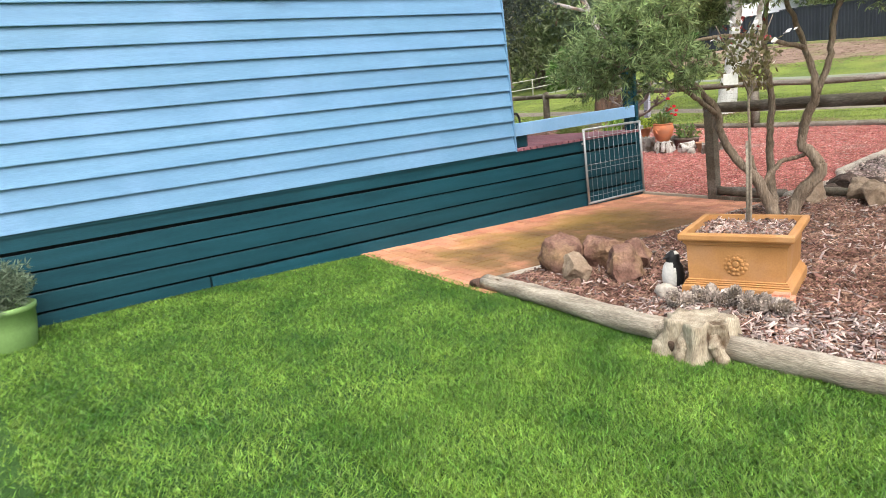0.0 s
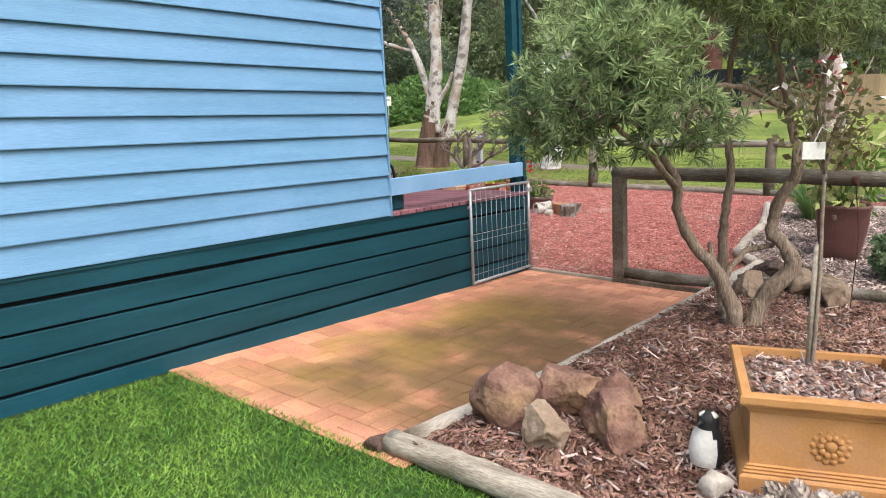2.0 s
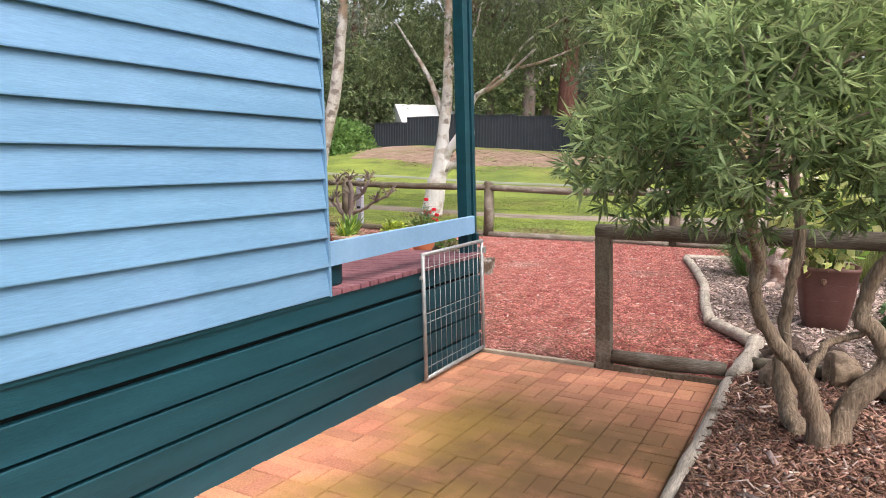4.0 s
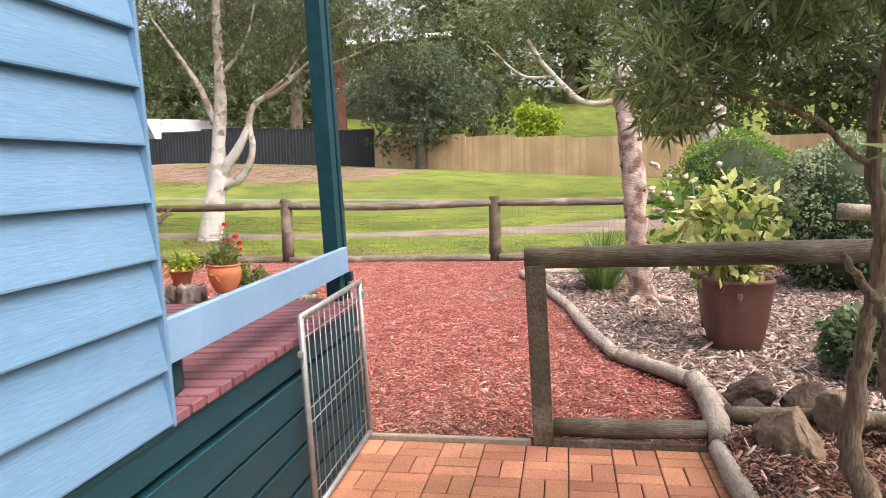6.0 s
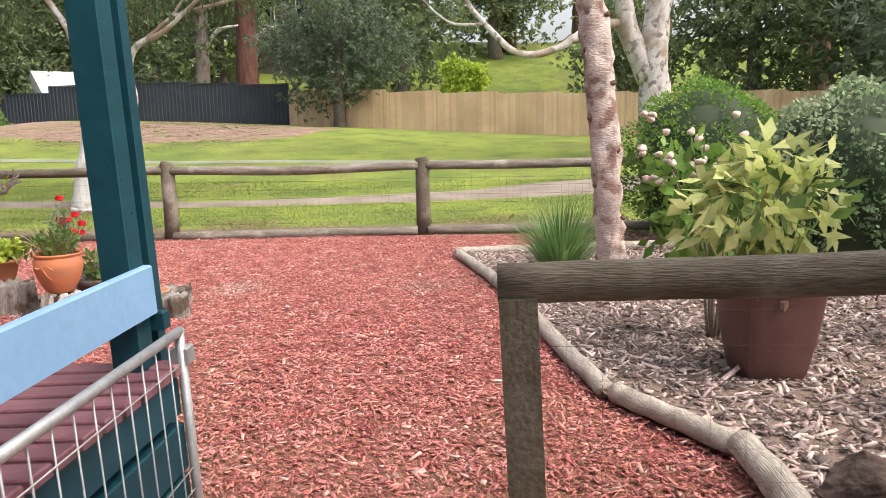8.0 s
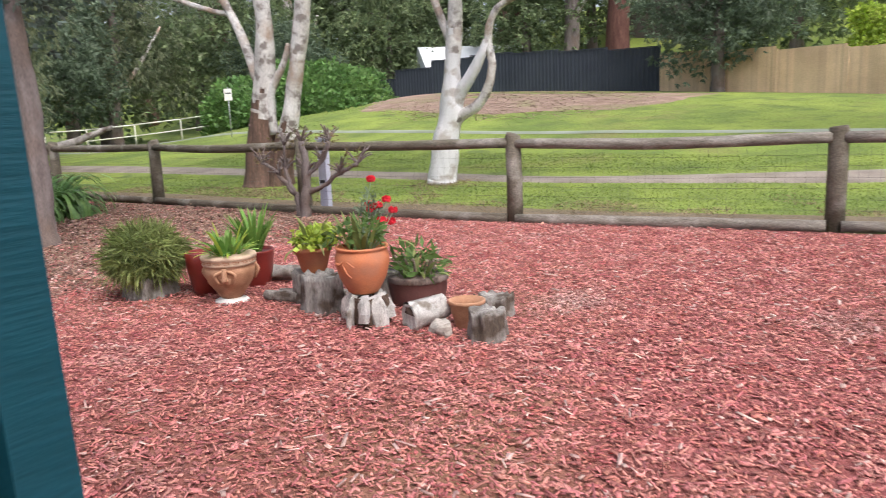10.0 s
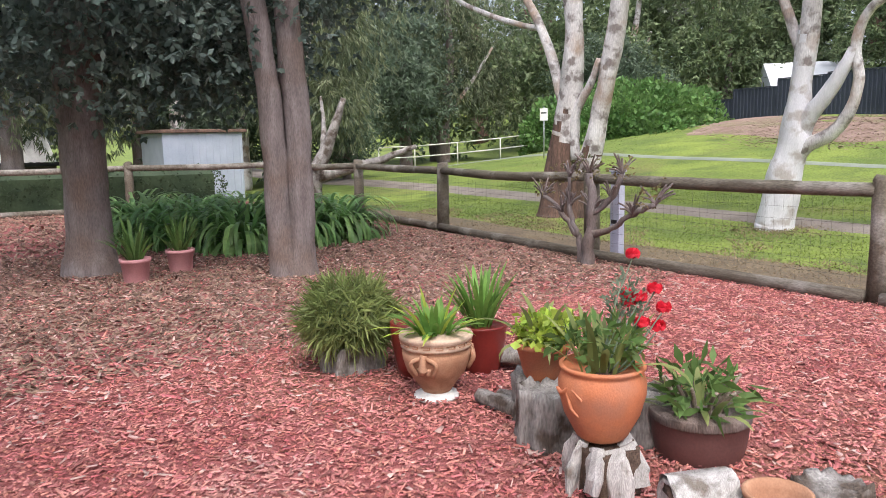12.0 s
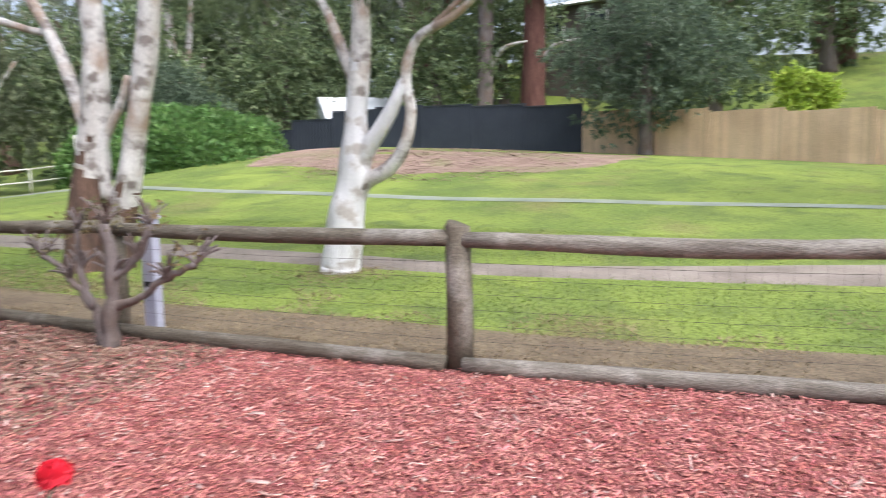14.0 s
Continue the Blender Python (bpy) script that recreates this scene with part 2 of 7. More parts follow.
    "gum_white": mat("white_gum_bark", (0.46, 0.43, 0.41), (0.66, 0.64, 0.62), 2.5, 30, 0.85, 0.6, c=(0.22, 0.19, 0.175), patch=5.0, pr=(0.51, 0.60), d=(0.36, 0.27, 0.21), patch2=1.6, pr2=(0.49, 0.60), stretch=(2, 2, 0.6), grain=0.25),
    "gum_paint": mat("whitewashed_bark", (0.58, 0.57, 0.58), (0.70, 0.69, 0.70), 3, 30, 0.85, 0.7, c=(0.42, 0.38, 0.35), patch=4, pr=(0.52, 0.62), stretch=(3, 3, 0.8), grain=0.12),
    "gum_brown": mat("brown_rough_bark", (0.075, 0.05, 0.04), (0.18, 0.11, 0.082), 4, 30, 0.95, 0.9, stretch=(3, 3, 0.5), grain=0.4),
    "tree_grey": mat("grey_brown_bark", (0.135, 0.110, 0.104), (0.22, 0.187, 0.178), 4, 40, 0.95, 0.8, stretch=(2.5, 2.5, 0.5), c=(0.15, 0.11, 0.09), patch=2, grain=0.3),
    "pale_stump": mat("peeling_pale_bark", (0.36, 0.28, 0.25), (0.58, 0.50, 0.46), 4, 30, 0.9, 1.0, c=(0.22, 0.14, 0.115), patch=7, pr=(0.5, 0.6), stretch=(1, 1, 2.5), grain=0.25),
    "twig": mat("grey_twig_bark", (0.19, 0.15, 0.115), (0.29, 0.24, 0.19), 10, 60, 0.9, 0.5),
    "colorbond": mat("charcoal_steel_sheet", (0.034, 0.040, 0.056), (0.046, 0.053, 0.071), 1, 20, 0.6, 0.05, grain=0.08),
    "paling": mat("pale_pine_paling", (0.60, 0.42, 0.275), (0.72, 0.525, 0.36), 1, 25, 0.9, 0.2, c=(0.54, 0.375, 0.25), patch=0.5, vary=0.12, grain=0.12),
    "zinc": mat("zincalume_sheet", (0.36, 0.40, 0.47), (0.44, 0.48, 0.55), 2, 30, 0.5, 0.05, metal=0.3, grain=0.05),
    "bed": mat("bare_mulch_slope", (0.19, 0.125, 0.095), (0.31, 0.22, 0.175), 1.6, 14, 0.95, 0.6, c=(0.20, 0.19, 0.09), patch=0.6, grain=0.3),
    "house_wall": mat("dim_brown_wall", (0.10, 0.085, 0.075), (0.13, 0.11, 0.10), 1, 20, 0.9, 0.1),
    "roof": mat("pale_metal_roof", (0.62, 0.64, 0.66), (0.70, 0.72, 0.74), 1, 20, 0.6, 0.05, grain=0.05),
    "glass": mat("dark_window_glass", (0.02, 0.025, 0.03), (0.03, 0.035, 0.04), 1, 10, 0.1, 0, spec=0.6),
    "l_bb": leafmat("bottlebrush_leaf", (0.135, 0.20, 0.092), (0.39, 0.48, 0.225), 0.6, tl=0.55),
    "l_gum": leafmat("gum_leaf", (0.085, 0.12, 0.055), (0.17, 0.21, 0.10)),
    "l_wood": leafmat("hill_tree_leaf", (0.135, 0.16, 0.12), (0.29, 0.32, 0.23)),
    "l_wood2": leafmat("hill_bush_leaf", (0.095, 0.14, 0.072), (0.25, 0.31, 0.15)),
    "l_wood3": leafmat("fence_bush_leaf", (0.085, 0.125, 0.08), (0.17, 0.22, 0.145)),
    "l_weep": leafmat("drooping_olive_leaf", (0.10, 0.13, 0.075), (0.24, 0.27, 0.15)),
    "l_mound": leafmat("creeper_leaf", (0.085, 0.175, 0.05), (0.18, 0.31, 0.09)),
    # Hedge leaves; also the filler cores, where its darkness stands for inner shade.
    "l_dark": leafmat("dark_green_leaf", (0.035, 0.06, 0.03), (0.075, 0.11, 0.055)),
    "l_shade": leafmat("shade_tree_leaf", (0.06, 0.092, 0.08), (0.17, 0.215, 0.18)),
    "l_mid": leafmat("mid_green_leaf", (0.08, 0.15, 0.04), (0.16, 0.26, 0.07)),
    "l_bright": leafmat("bright_green_leaf", (0.12, 0.24, 0.045), (0.22, 0.38, 0.08)),
    "l_lime": leafmat("lime_green_leaf", (0.30, 0.42, 0.05), (0.46, 0.56, 0.10)),
    "l_agap": leafmat("deep_green_strap_leaf", (0.085, 0.19, 0.06), (0.24, 0.38, 0.13), 0.4, 0.32),
    "l_fern": leafmat("grassy_olive_leaf", (0.13, 0.175, 0.05), (0.28, 0.32, 0.11)),
    "l_var": leafmat("variegated_leaf", (0.055, 0.15, 0.045), (0.42, 0.50, 0.32), 0.5),
    "l_yellow": leafmat("yellow_green_broad_leaf", (0.40, 0.46, 0.15), (0.64, 0.66, 0.34)),
    "l_blue": leafmat("grey_green_leaf", (0.12, 0.17, 0.11), (0.22, 0.28, 0.19)),
    "l_rose": leafmat("rose_leaf", (0.11, 0.12, 0.05), (0.24, 0.16, 0.08)),
    "flower_red": mat("red_petal", (0.66, 0.018, 0.04), (0.80, 0.035, 0.06), 20, 60, 0.5, 0, grain=0.1, through_light=0.25),
    "rose_red": mat("dull_red_bud", (0.22, 0.02, 0.025), (0.34, 0.05, 0.05), 20, 60, 0.6, 0, grain=0.1),
    "flower_white": mat("white_petal", (0.72, 0.70, 0.66), (0.82, 0.80, 0.77), 20, 60, 0.6, 0, grain=0.08, through_light=0.2),
    "flower_cream": mat("cream_pink_petal", (0.62, 0.50, 0.42), (0.74, 0.64, 0.56), 20, 60, 0.6, 0, grain=0.1, through_light=0.2),
    "rust": mat("rusted_iron", (0.05, 0.022, 0.016), (0.09, 0.035, 0.024), 20, 80, 0.8, 0.3),
    "wire": mat("dull_fence_wire", (0.09, 0.08, 0.07), (0.13, 0.12, 0.10), 20, 80, 0.6, 0, metal=0.4),
    "metal_rail": mat("pale_painted_railing", (0.50, 0.49, 0.42), (0.60, 0.59, 0.52), 6, 60, 0.6, 0.05, grain=0.06),
}


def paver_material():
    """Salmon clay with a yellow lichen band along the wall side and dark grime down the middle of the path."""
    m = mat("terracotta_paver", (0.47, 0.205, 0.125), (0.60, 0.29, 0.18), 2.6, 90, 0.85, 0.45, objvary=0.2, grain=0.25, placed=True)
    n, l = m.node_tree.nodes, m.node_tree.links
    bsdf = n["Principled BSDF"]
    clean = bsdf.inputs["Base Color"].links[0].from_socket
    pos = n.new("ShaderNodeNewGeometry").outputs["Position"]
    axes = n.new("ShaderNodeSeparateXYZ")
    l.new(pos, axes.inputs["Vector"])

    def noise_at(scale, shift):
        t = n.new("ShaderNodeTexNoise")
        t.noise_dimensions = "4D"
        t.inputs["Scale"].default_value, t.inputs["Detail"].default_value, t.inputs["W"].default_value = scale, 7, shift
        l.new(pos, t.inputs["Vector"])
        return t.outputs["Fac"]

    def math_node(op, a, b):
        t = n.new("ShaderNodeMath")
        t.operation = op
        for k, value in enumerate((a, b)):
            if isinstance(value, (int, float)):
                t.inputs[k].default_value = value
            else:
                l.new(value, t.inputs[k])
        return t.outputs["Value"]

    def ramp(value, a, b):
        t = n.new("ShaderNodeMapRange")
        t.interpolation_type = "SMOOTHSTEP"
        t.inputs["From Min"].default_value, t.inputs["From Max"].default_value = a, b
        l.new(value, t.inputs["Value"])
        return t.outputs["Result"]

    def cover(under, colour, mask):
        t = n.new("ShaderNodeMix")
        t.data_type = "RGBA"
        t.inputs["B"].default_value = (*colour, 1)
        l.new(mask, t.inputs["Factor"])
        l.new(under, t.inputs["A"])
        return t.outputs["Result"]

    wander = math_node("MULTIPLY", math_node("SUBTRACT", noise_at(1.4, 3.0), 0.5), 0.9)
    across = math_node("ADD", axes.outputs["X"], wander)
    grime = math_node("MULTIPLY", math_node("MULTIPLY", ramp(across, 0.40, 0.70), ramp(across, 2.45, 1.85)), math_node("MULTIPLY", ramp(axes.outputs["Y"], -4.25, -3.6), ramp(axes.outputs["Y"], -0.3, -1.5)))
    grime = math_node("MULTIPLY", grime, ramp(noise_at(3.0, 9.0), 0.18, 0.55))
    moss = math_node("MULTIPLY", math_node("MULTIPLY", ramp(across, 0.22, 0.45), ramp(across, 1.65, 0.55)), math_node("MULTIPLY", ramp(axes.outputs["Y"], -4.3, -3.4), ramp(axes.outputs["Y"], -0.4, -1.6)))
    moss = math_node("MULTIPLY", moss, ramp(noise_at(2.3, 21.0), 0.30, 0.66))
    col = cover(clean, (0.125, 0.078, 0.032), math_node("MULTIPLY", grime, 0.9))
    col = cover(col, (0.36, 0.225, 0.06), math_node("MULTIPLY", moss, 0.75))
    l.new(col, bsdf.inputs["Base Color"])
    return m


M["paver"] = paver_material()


# ---- mesh helpers ----
def data(name, verts, faces, material, smooth=False):
    me = bpy.data.meshes.new(name)
    me.from_pydata([tuple(v) for v in verts], [], [tuple(f) for f in faces])
    me.materials.append(material)
    if smooth:
        me.polygons.foreach_set("use_smooth", [True] * len(me.polygons))
    me.update()
    return me


def bulk(name, verts, per, pattern, material):
    """A mesh of many equal pieces: verts (n * per, 3), each piece with the faces of pattern."""
    verts = np.asarray(verts, np.float32).reshape(-1, 3)
    n = len(verts) // per
    flat = np.concatenate([np.array(f) for f in pattern])
    sizes = np.array([len(f) for f in pattern])
    loops = (flat[None] + per * np.arange(n)[:, None]).ravel().astype(np.int32)
    totals = np.tile(sizes, n)
    starts = np.concatenate([[0], np.cumsum(totals)[:-1]]).astype(np.int32)
    me = bpy.data.meshes.new(name)
    me.vertices.add(len(verts))
    me.vertices.foreach_set("co", verts.ravel())
    me.loops.add(len(loops))
    me.loops.foreach_set("vertex_index", loops)
    me.polygons.add(len(totals))
    me.polygons.foreach_set("loop_start", starts)
    me.update(calc_edges=True)
    me.materials.append(material)
    return me


def thing(name, label, category, at=(0, 0, 0), rz=0, group="", kind=""):
    ob = new(name)
    ob.empty_display_size = 0.1
    ob.matrix_world = pose(*at, 0, 0, rz)
    return tagged(ob, label, category, group, kind)


def part(name, me, parent, label="", kind=""):
    ob = new(name, me)
    ob.parent = parent
    return tagged(ob, label, "", "", kind)


def single(name, me, label, category, at=(0, 0, 0), rz=0, group="", kind=""):
    ob = new(name, me)
    ob.matrix_world = pose(*at, 0, 0, rz)
    return tagged(ob, label, category, group, kind)


class Geo:
    """Collects pieces into one mesh."""

    def __init__(self):
        self.v, self.f = [], []

    def add(self, vf):
        o = len(self.v)
        self.v += [tuple(p) for p in vf[0]]
        self.f += [tuple(i + o for i in f) for f in vf[1]]
        return self

    def mesh(self, name, material, smooth=False):
        return data(name, self.v, self.f, material, smooth)


def box(x0, x1, y0, y1, z0, z1, ch=0.0):
    """A block with chamfered upright and top edges."""
    if not ch:
        v = [(x, y, z) for z in (z0, z1) for x, y in ((x0, y0), (x1, y0), (x1, y1), (x0, y1))]
        return v, [(3, 2, 1, 0), (4, 5, 6, 7), (0, 1, 5, 4), (1, 2, 6, 5), (2, 3, 7, 6), (3, 0, 4, 7)]

    def ring(k, z):
        return [(x0 + k, y0 + k, z), (x1 - k, y0 + k, z), (x1 - k, y1 - k, z), (x0 + k, y1 - k, z)]
    v = ring(0, z0) + ring(0, z1 - ch) + ring(ch, z1)
    f = [(3, 2, 1, 0), (8, 9, 10, 11)]
    for a in (0, 4):
        f += [(a + i, a + (i + 1) % 4, a + 4 + (i + 1) % 4, a + 4 + i) for i in range(4)]
    return v, f


def moved(vf, m):
    return [tuple(m @ Vector(p)) for p in vf[0]], vf[1]


def tube(points, radii, segs=10, rough=0.0, seed=0, freq=3.0, squash=1.0, caps=True):
    """A round, tapered, slightly knotted run through points."""
    pts = [Vector(p) for p in points]
    n = len(pts)
    if not hasattr(radii, "__len__"):
        radii = [radii] * n
    v, f = [], []
    side = None
    for i, p in enumerate(pts):
        d = (pts[min(i + 1, n - 1)] - pts[max(i - 1, 0)]).normalized()
        if side is None:
            side = d.orthogonal().normalized()
        side = (side - d * side.dot(d)).normalized()
        up = d.cross(side)
        for k in range(segs):
            a = 2 * math.pi * k / segs
            w = side * math.cos(a) + up * math.sin(a) * squash
            r = radii[i]
            if rough:
                r *= 1 + rough * noise.noise((p + w * 0.3) * freq + Vector((seed, seed * 1.7, 0)))
            v.append(tuple(p + w * r))
    for i in range(n - 1):
        for k in range(segs):
            a, b = i * segs + k, i * segs + (k + 1) % segs
            f.append((a, b, b + segs, a + segs))
    if caps:
        f.append(tuple(reversed(range(segs))))
        f.append(tuple(range((n - 1) * segs, n * segs)))
    return v, f


def two_tone(me, low, height, ragged=0.25, freq=4.0):
    """The foot of a trunk in another bark, with a ragged edge at a height."""
    me.materials.append(low)
    for p in me.polygons:
        if p.center.z < height + ragged * (noise.noise(p.center * freq) * 2 + noise.noise(p.center * freq * 3)):
            p.material_index = 1
    return me


def smooth_run(points, steps=5, jitter=0.0, seed=1):
    """Catmull-Rom run through the points, with the radius as a fourth value."""
    rr = random.Random(seed)
    p = [np.array(q, float) for q in points]
    p = [2 * p[0] - p[1]] + p + [2 * p[-1] - p[-2]]
    out = []
    for i in range(1, len(p) - 2):
        for k in range(steps):
            t = k / steps
            q = 0.5 * (2 * p[i] + (p[i + 1] - p[i - 1]) * t + (2 * p[i - 1] - 5 * p[i] + 4 * p[i + 1] - p[i + 2]) * t * t
                       + (3 * p[i] - p[i - 1] - 3 * p[i + 1] + p[i + 2]) * t ** 3)
            q[:3] += [rr.uniform(-jitter, jitter) for _ in range(3)]
            out.append(q)
    out.append(p[-2])
    return out


def limb(points, segs=9, steps=5, rough=0.25, seed=0, jitter=0.0, freq=5.0):
    run = smooth_run(points, steps, jitter, seed + 1)
    return tube([q[:3] for q in run], [max(q[3], 0.002) for q in run], segs, rough, seed, freq)


def lathe(profile, segs=28, rough=0.0, seed=0, freq=4.0, square=0.0):
    """A body of revolution from (r, z) pairs; square > 0 pushes it towards a square plan."""
    v, f = [], []
    for r, z in profile:
        for k in range(segs):
            a = 2 * math.pi * k / segs
            c, s = math.cos(a), math.sin(a)
            g = 1.0
            if square:
                g = (1 - square) + square / max(abs(c), abs(s))
            if rough:
                g *= 1 + rough * noise.noise(Vector((c * freq * 0.4, s * freq * 0.4, z * freq + seed)))
            v.append((r * c * g, r * s * g, z))
    for i in range(len(profile) - 1):
        for k in range(segs):
            a, b = i * segs + k, i * segs + (k + 1) % segs
            f.append((a, b, b + segs, a + segs))
    f.append(tuple(reversed(range(segs))))
    f.append(tuple(range((len(profile) - 1) * segs, len(profile) * segs)))
    return v, f


def rock(rx, ry, rz, seed, facets=0.35, sub=3):
    """A boulder with broken planes."""
    bm = bmesh.new()
    bmesh.ops.create_icosphere(bm, subdivisions=sub, radius=1)
    rr = random.Random(seed)
    planes = [(Vector((rr.gauss(0, 1), rr.gauss(0, 1), rr.gauss(0, 1))).normalized(), rr.uniform(0.5, 0.8)) for _ in range(11)]
    for w in bm.verts:
        p = w.co.copy()
        for nrm, d in planes:
            over = p.dot(nrm) - d
            if over > 0:
                p -= nrm * over * (1 - facets * 0.1)
        p *= 1 + 0.13 * noise.noise(w.co * 2.3 + Vector((seed, 0, 0))) + 0.06 * noise.noise(w.co * 6 + Vector((seed, 3, 0))) + 0.025 * noise.noise(w.co * 17 + Vector((seed, 5, 0)))
        w.co = (p.x * rx, p.y * ry, max(p.z * rz + rz * 0.62, -0.03))
    out = [tuple(w.co) for w in bm.verts], [tuple(x.index for x in f.verts) for f in bm.faces]
    bm.free()
    return out


def unit(n):
    d = rng.normal(size=(n, 3))
    return d / np.linalg.norm(d, axis=1, keepdims=True)


def leaf_quads(centres, along, length, width, bend=0.25):
    """Pointed leaves: diamonds of four points, folded a little, at centres along the given ways."""
    n = len(centres)
    side = np.cross(along, unit(n))
    side /= np.linalg.norm(side, axis=1, keepdims=True) + 1e-9
    nrm = np.cross(along, side)
    le = (length * rng.uniform(0.6, 1.3, n))[:, None]
    wi = (width * rng.uniform(0.7, 1.3, n))[:, None]
    v = np.stack([centres, centres + along * le * 0.5 + side * wi * 0.5 - nrm * le * bend * 0.1,
                  centres + along * le - nrm * le * bend * 0.5, centres + along * le * 0.5 - side * wi * 0.5 - nrm * le * bend * 0.1], 1)
    return v.reshape(-1, 3)


def blob_points(blobs, n, shell=0.55, lump=0.25):
    """Points in lumpy ellipsoids (x, y, z, rx, ry, rz), denser towards their skins, and the ways out of them."""
    w = np.array([b[3] * b[4] + b[4] * b[5] + b[3] * b[5] for b in blobs])
    pick = rng.choice(len(blobs), n, p=w / w.sum())
    b = np.array(blobs)[pick]
    d = unit(n)
    r = (shell + (1 - shell) * rng.uniform(0, 1, n) ** 0.6)
    ph = b[:, 0] * 3 + b[:, 1] * 5
    r = r * (1 + lump * np.sin(d[:, 0] * 5 + ph) * np.sin(d[:, 1] * 6 + ph * 2) * 1.0 + lump * 0.6 * np.sin(d[:, 2] * 9 + d[:, 0] * 8 + ph))
    return b[:, :3] + d * b[:, 3:] * r[:, None], d


def leaf_cloud(name, blobs, n, length, width, material, shell=0.55, droop=0.0, lump=0.25, tuft=1):
    """A crown of many leaves; tuft > 1: leaves stand in star-like tufts."""
    pts, d = blob_points(blobs, n // tuft, shell, lump)
    if tuft > 1:
        pts, d = np.repeat(pts, tuft, 0), np.repeat(d, tuft, 0)
    way = unit(len(pts)) * (1.0 if tuft > 1 else 0.9) + d * 0.7 + np.array([0, 0, -droop])
    way /= np.linalg.norm(way, axis=1, keepdims=True)
    return bulk(name, leaf_quads(pts, way, length, width), 4, [(0, 1, 2, 3)], material)


def straps(name, n, spread, length, width, material, droop=0.9, up=0.9, segs=5, base=0.05, z0=0.0):
    """Long arching leaves that spring from one base."""
    az = rng.uniform(0, 2 * math.pi, n)
    out = np.stack([np.cos(az), np.sin(az)], 1)
    tilt = rng.uniform(0.05, 1.0, n) * spread
    le = length * rng.uniform(0.6, 1.15, n)
    wi = width * rng.uniform(0.7, 1.2, n)
    b = out * (base * rng.uniform(0, 1, n))[:, None]
    side = np.stack([-out[:, 1], out[:, 0], np.zeros(n)], 1)
    pos = np.concatenate([b, np.full((n, 1), z0)], 1)
    ang = tilt.copy()
    cols = []
    for s in range(segs + 1):
        t = s / segs
        w = (wi * (0.5 + 1.3 * t) * (1 - t) ** 0.6 * 1.1 if s < segs else wi * 0.02)[:, None] * 0.5
        cols += [pos - side * w, pos + side * w]
        step = np.concatenate([out * np.sin(ang)[:, None], (np.cos(ang) * up)[:, None]], 1) * (le / segs)[:, None]
        pos = pos + step
        ang = ang + droop * (1.4 / segs) * (0.4 + t) * (0.5 + tilt)
    v = np.stack(cols, 1)
    faces = [(2 * s, 2 * s + 1, 2 * s + 3, 2 * s + 2) for s in range(segs)]
    return bulk(name, v.reshape(-1, 3), 2 * (segs + 1), faces, material)


def chips(name, xy, z, length, width, thick, material, tilt=0.35):
    """Flat split pieces of bark lying at random."""
    n = len(xy)
    a = rng.uniform(0, 2 * math.pi, n)
    l = length * rng.lognormal(0, 0.45, n) * 0.5
    w = width * rng.lognormal(0, 0.35, n) * 0.5
    t = thick * rng.uniform(0.5, 1.5, n)
    ux = np.stack([np.cos(a), np.sin(a), rng.normal(0, tilt, n)], 1)
    uy = np.stack([-np.sin(a), np.cos(a), rng.normal(0, tilt, n)], 1)
    c = np.concatenate([xy, (z + rng.uniform(0.0, 0.022, n))[:, None]], 1)
    k = rng.uniform(0.45, 1.0, (n, 4))
    top = np.array([0, 0, 1.0])
    corners = []
    for (sx, sy), j in zip(((-1, -1), (1, -1), (1, 1), (-1, 1)), range(4)):
        corners.append(c + ux * (sx * l)[:, None] + uy * (sy * w * k[:, j])[:, None])
    v = np.stack(corners + [p + top * t[:, None] for p in corners], 1)
    return bulk(name, v.reshape(-1, 3), 8, [(4, 5, 6, 7), (0, 1, 5, 4), (1, 2, 6, 5), (2, 3, 7, 6), (3, 0, 4, 7)], material)


def soft(a, b, t):
    t = min(max((t - a) / (b - a), 0), 1)
    return t * t * (3 - 2 * t)


def hill(x, y):
    """Height of the park beyond the fence."""
    across = 1.24 + soft(-8, 22, -x) * 1.05 - soft(17, 31, -x) * 1.95
    far = soft(34, 62, y) * 7.0
    return -0.04 + across * soft(9.5, 31.5, y) + far + 0.03 * noise.noise(Vector((x * 0.3, y * 0.3, 0)))


def drape(name, rows, material, dz):
    """A strip over the park's ground: rows of (x, y, half width)."""
    v, f = [], []
    run = smooth_run([(x, y, 0, w) for x, y, w in rows], 12)
    for i, q in enumerate(run):
        d = run[min(i + 1, len(run) - 1)][:2] - run[max(i - 1, 0)][:2]
        d /= np.linalg.norm(d)
        for k in (-1, -0.5, 0, 0.5, 1):
            x, y = q[0] - d[1] * q[3] * k, q[1] + d[0] * q[3] * k
            v.append((x, y, hill(x, y) + dz + (0.0 if abs(k) < 1 else -0.03)))
        if i:
            f += [((i - 1) * 5 + j, (i - 1) * 5 + j + 1, i * 5 + j + 1, i * 5 + j) for j in range(4)]
    return data(name, v, f, material, True)


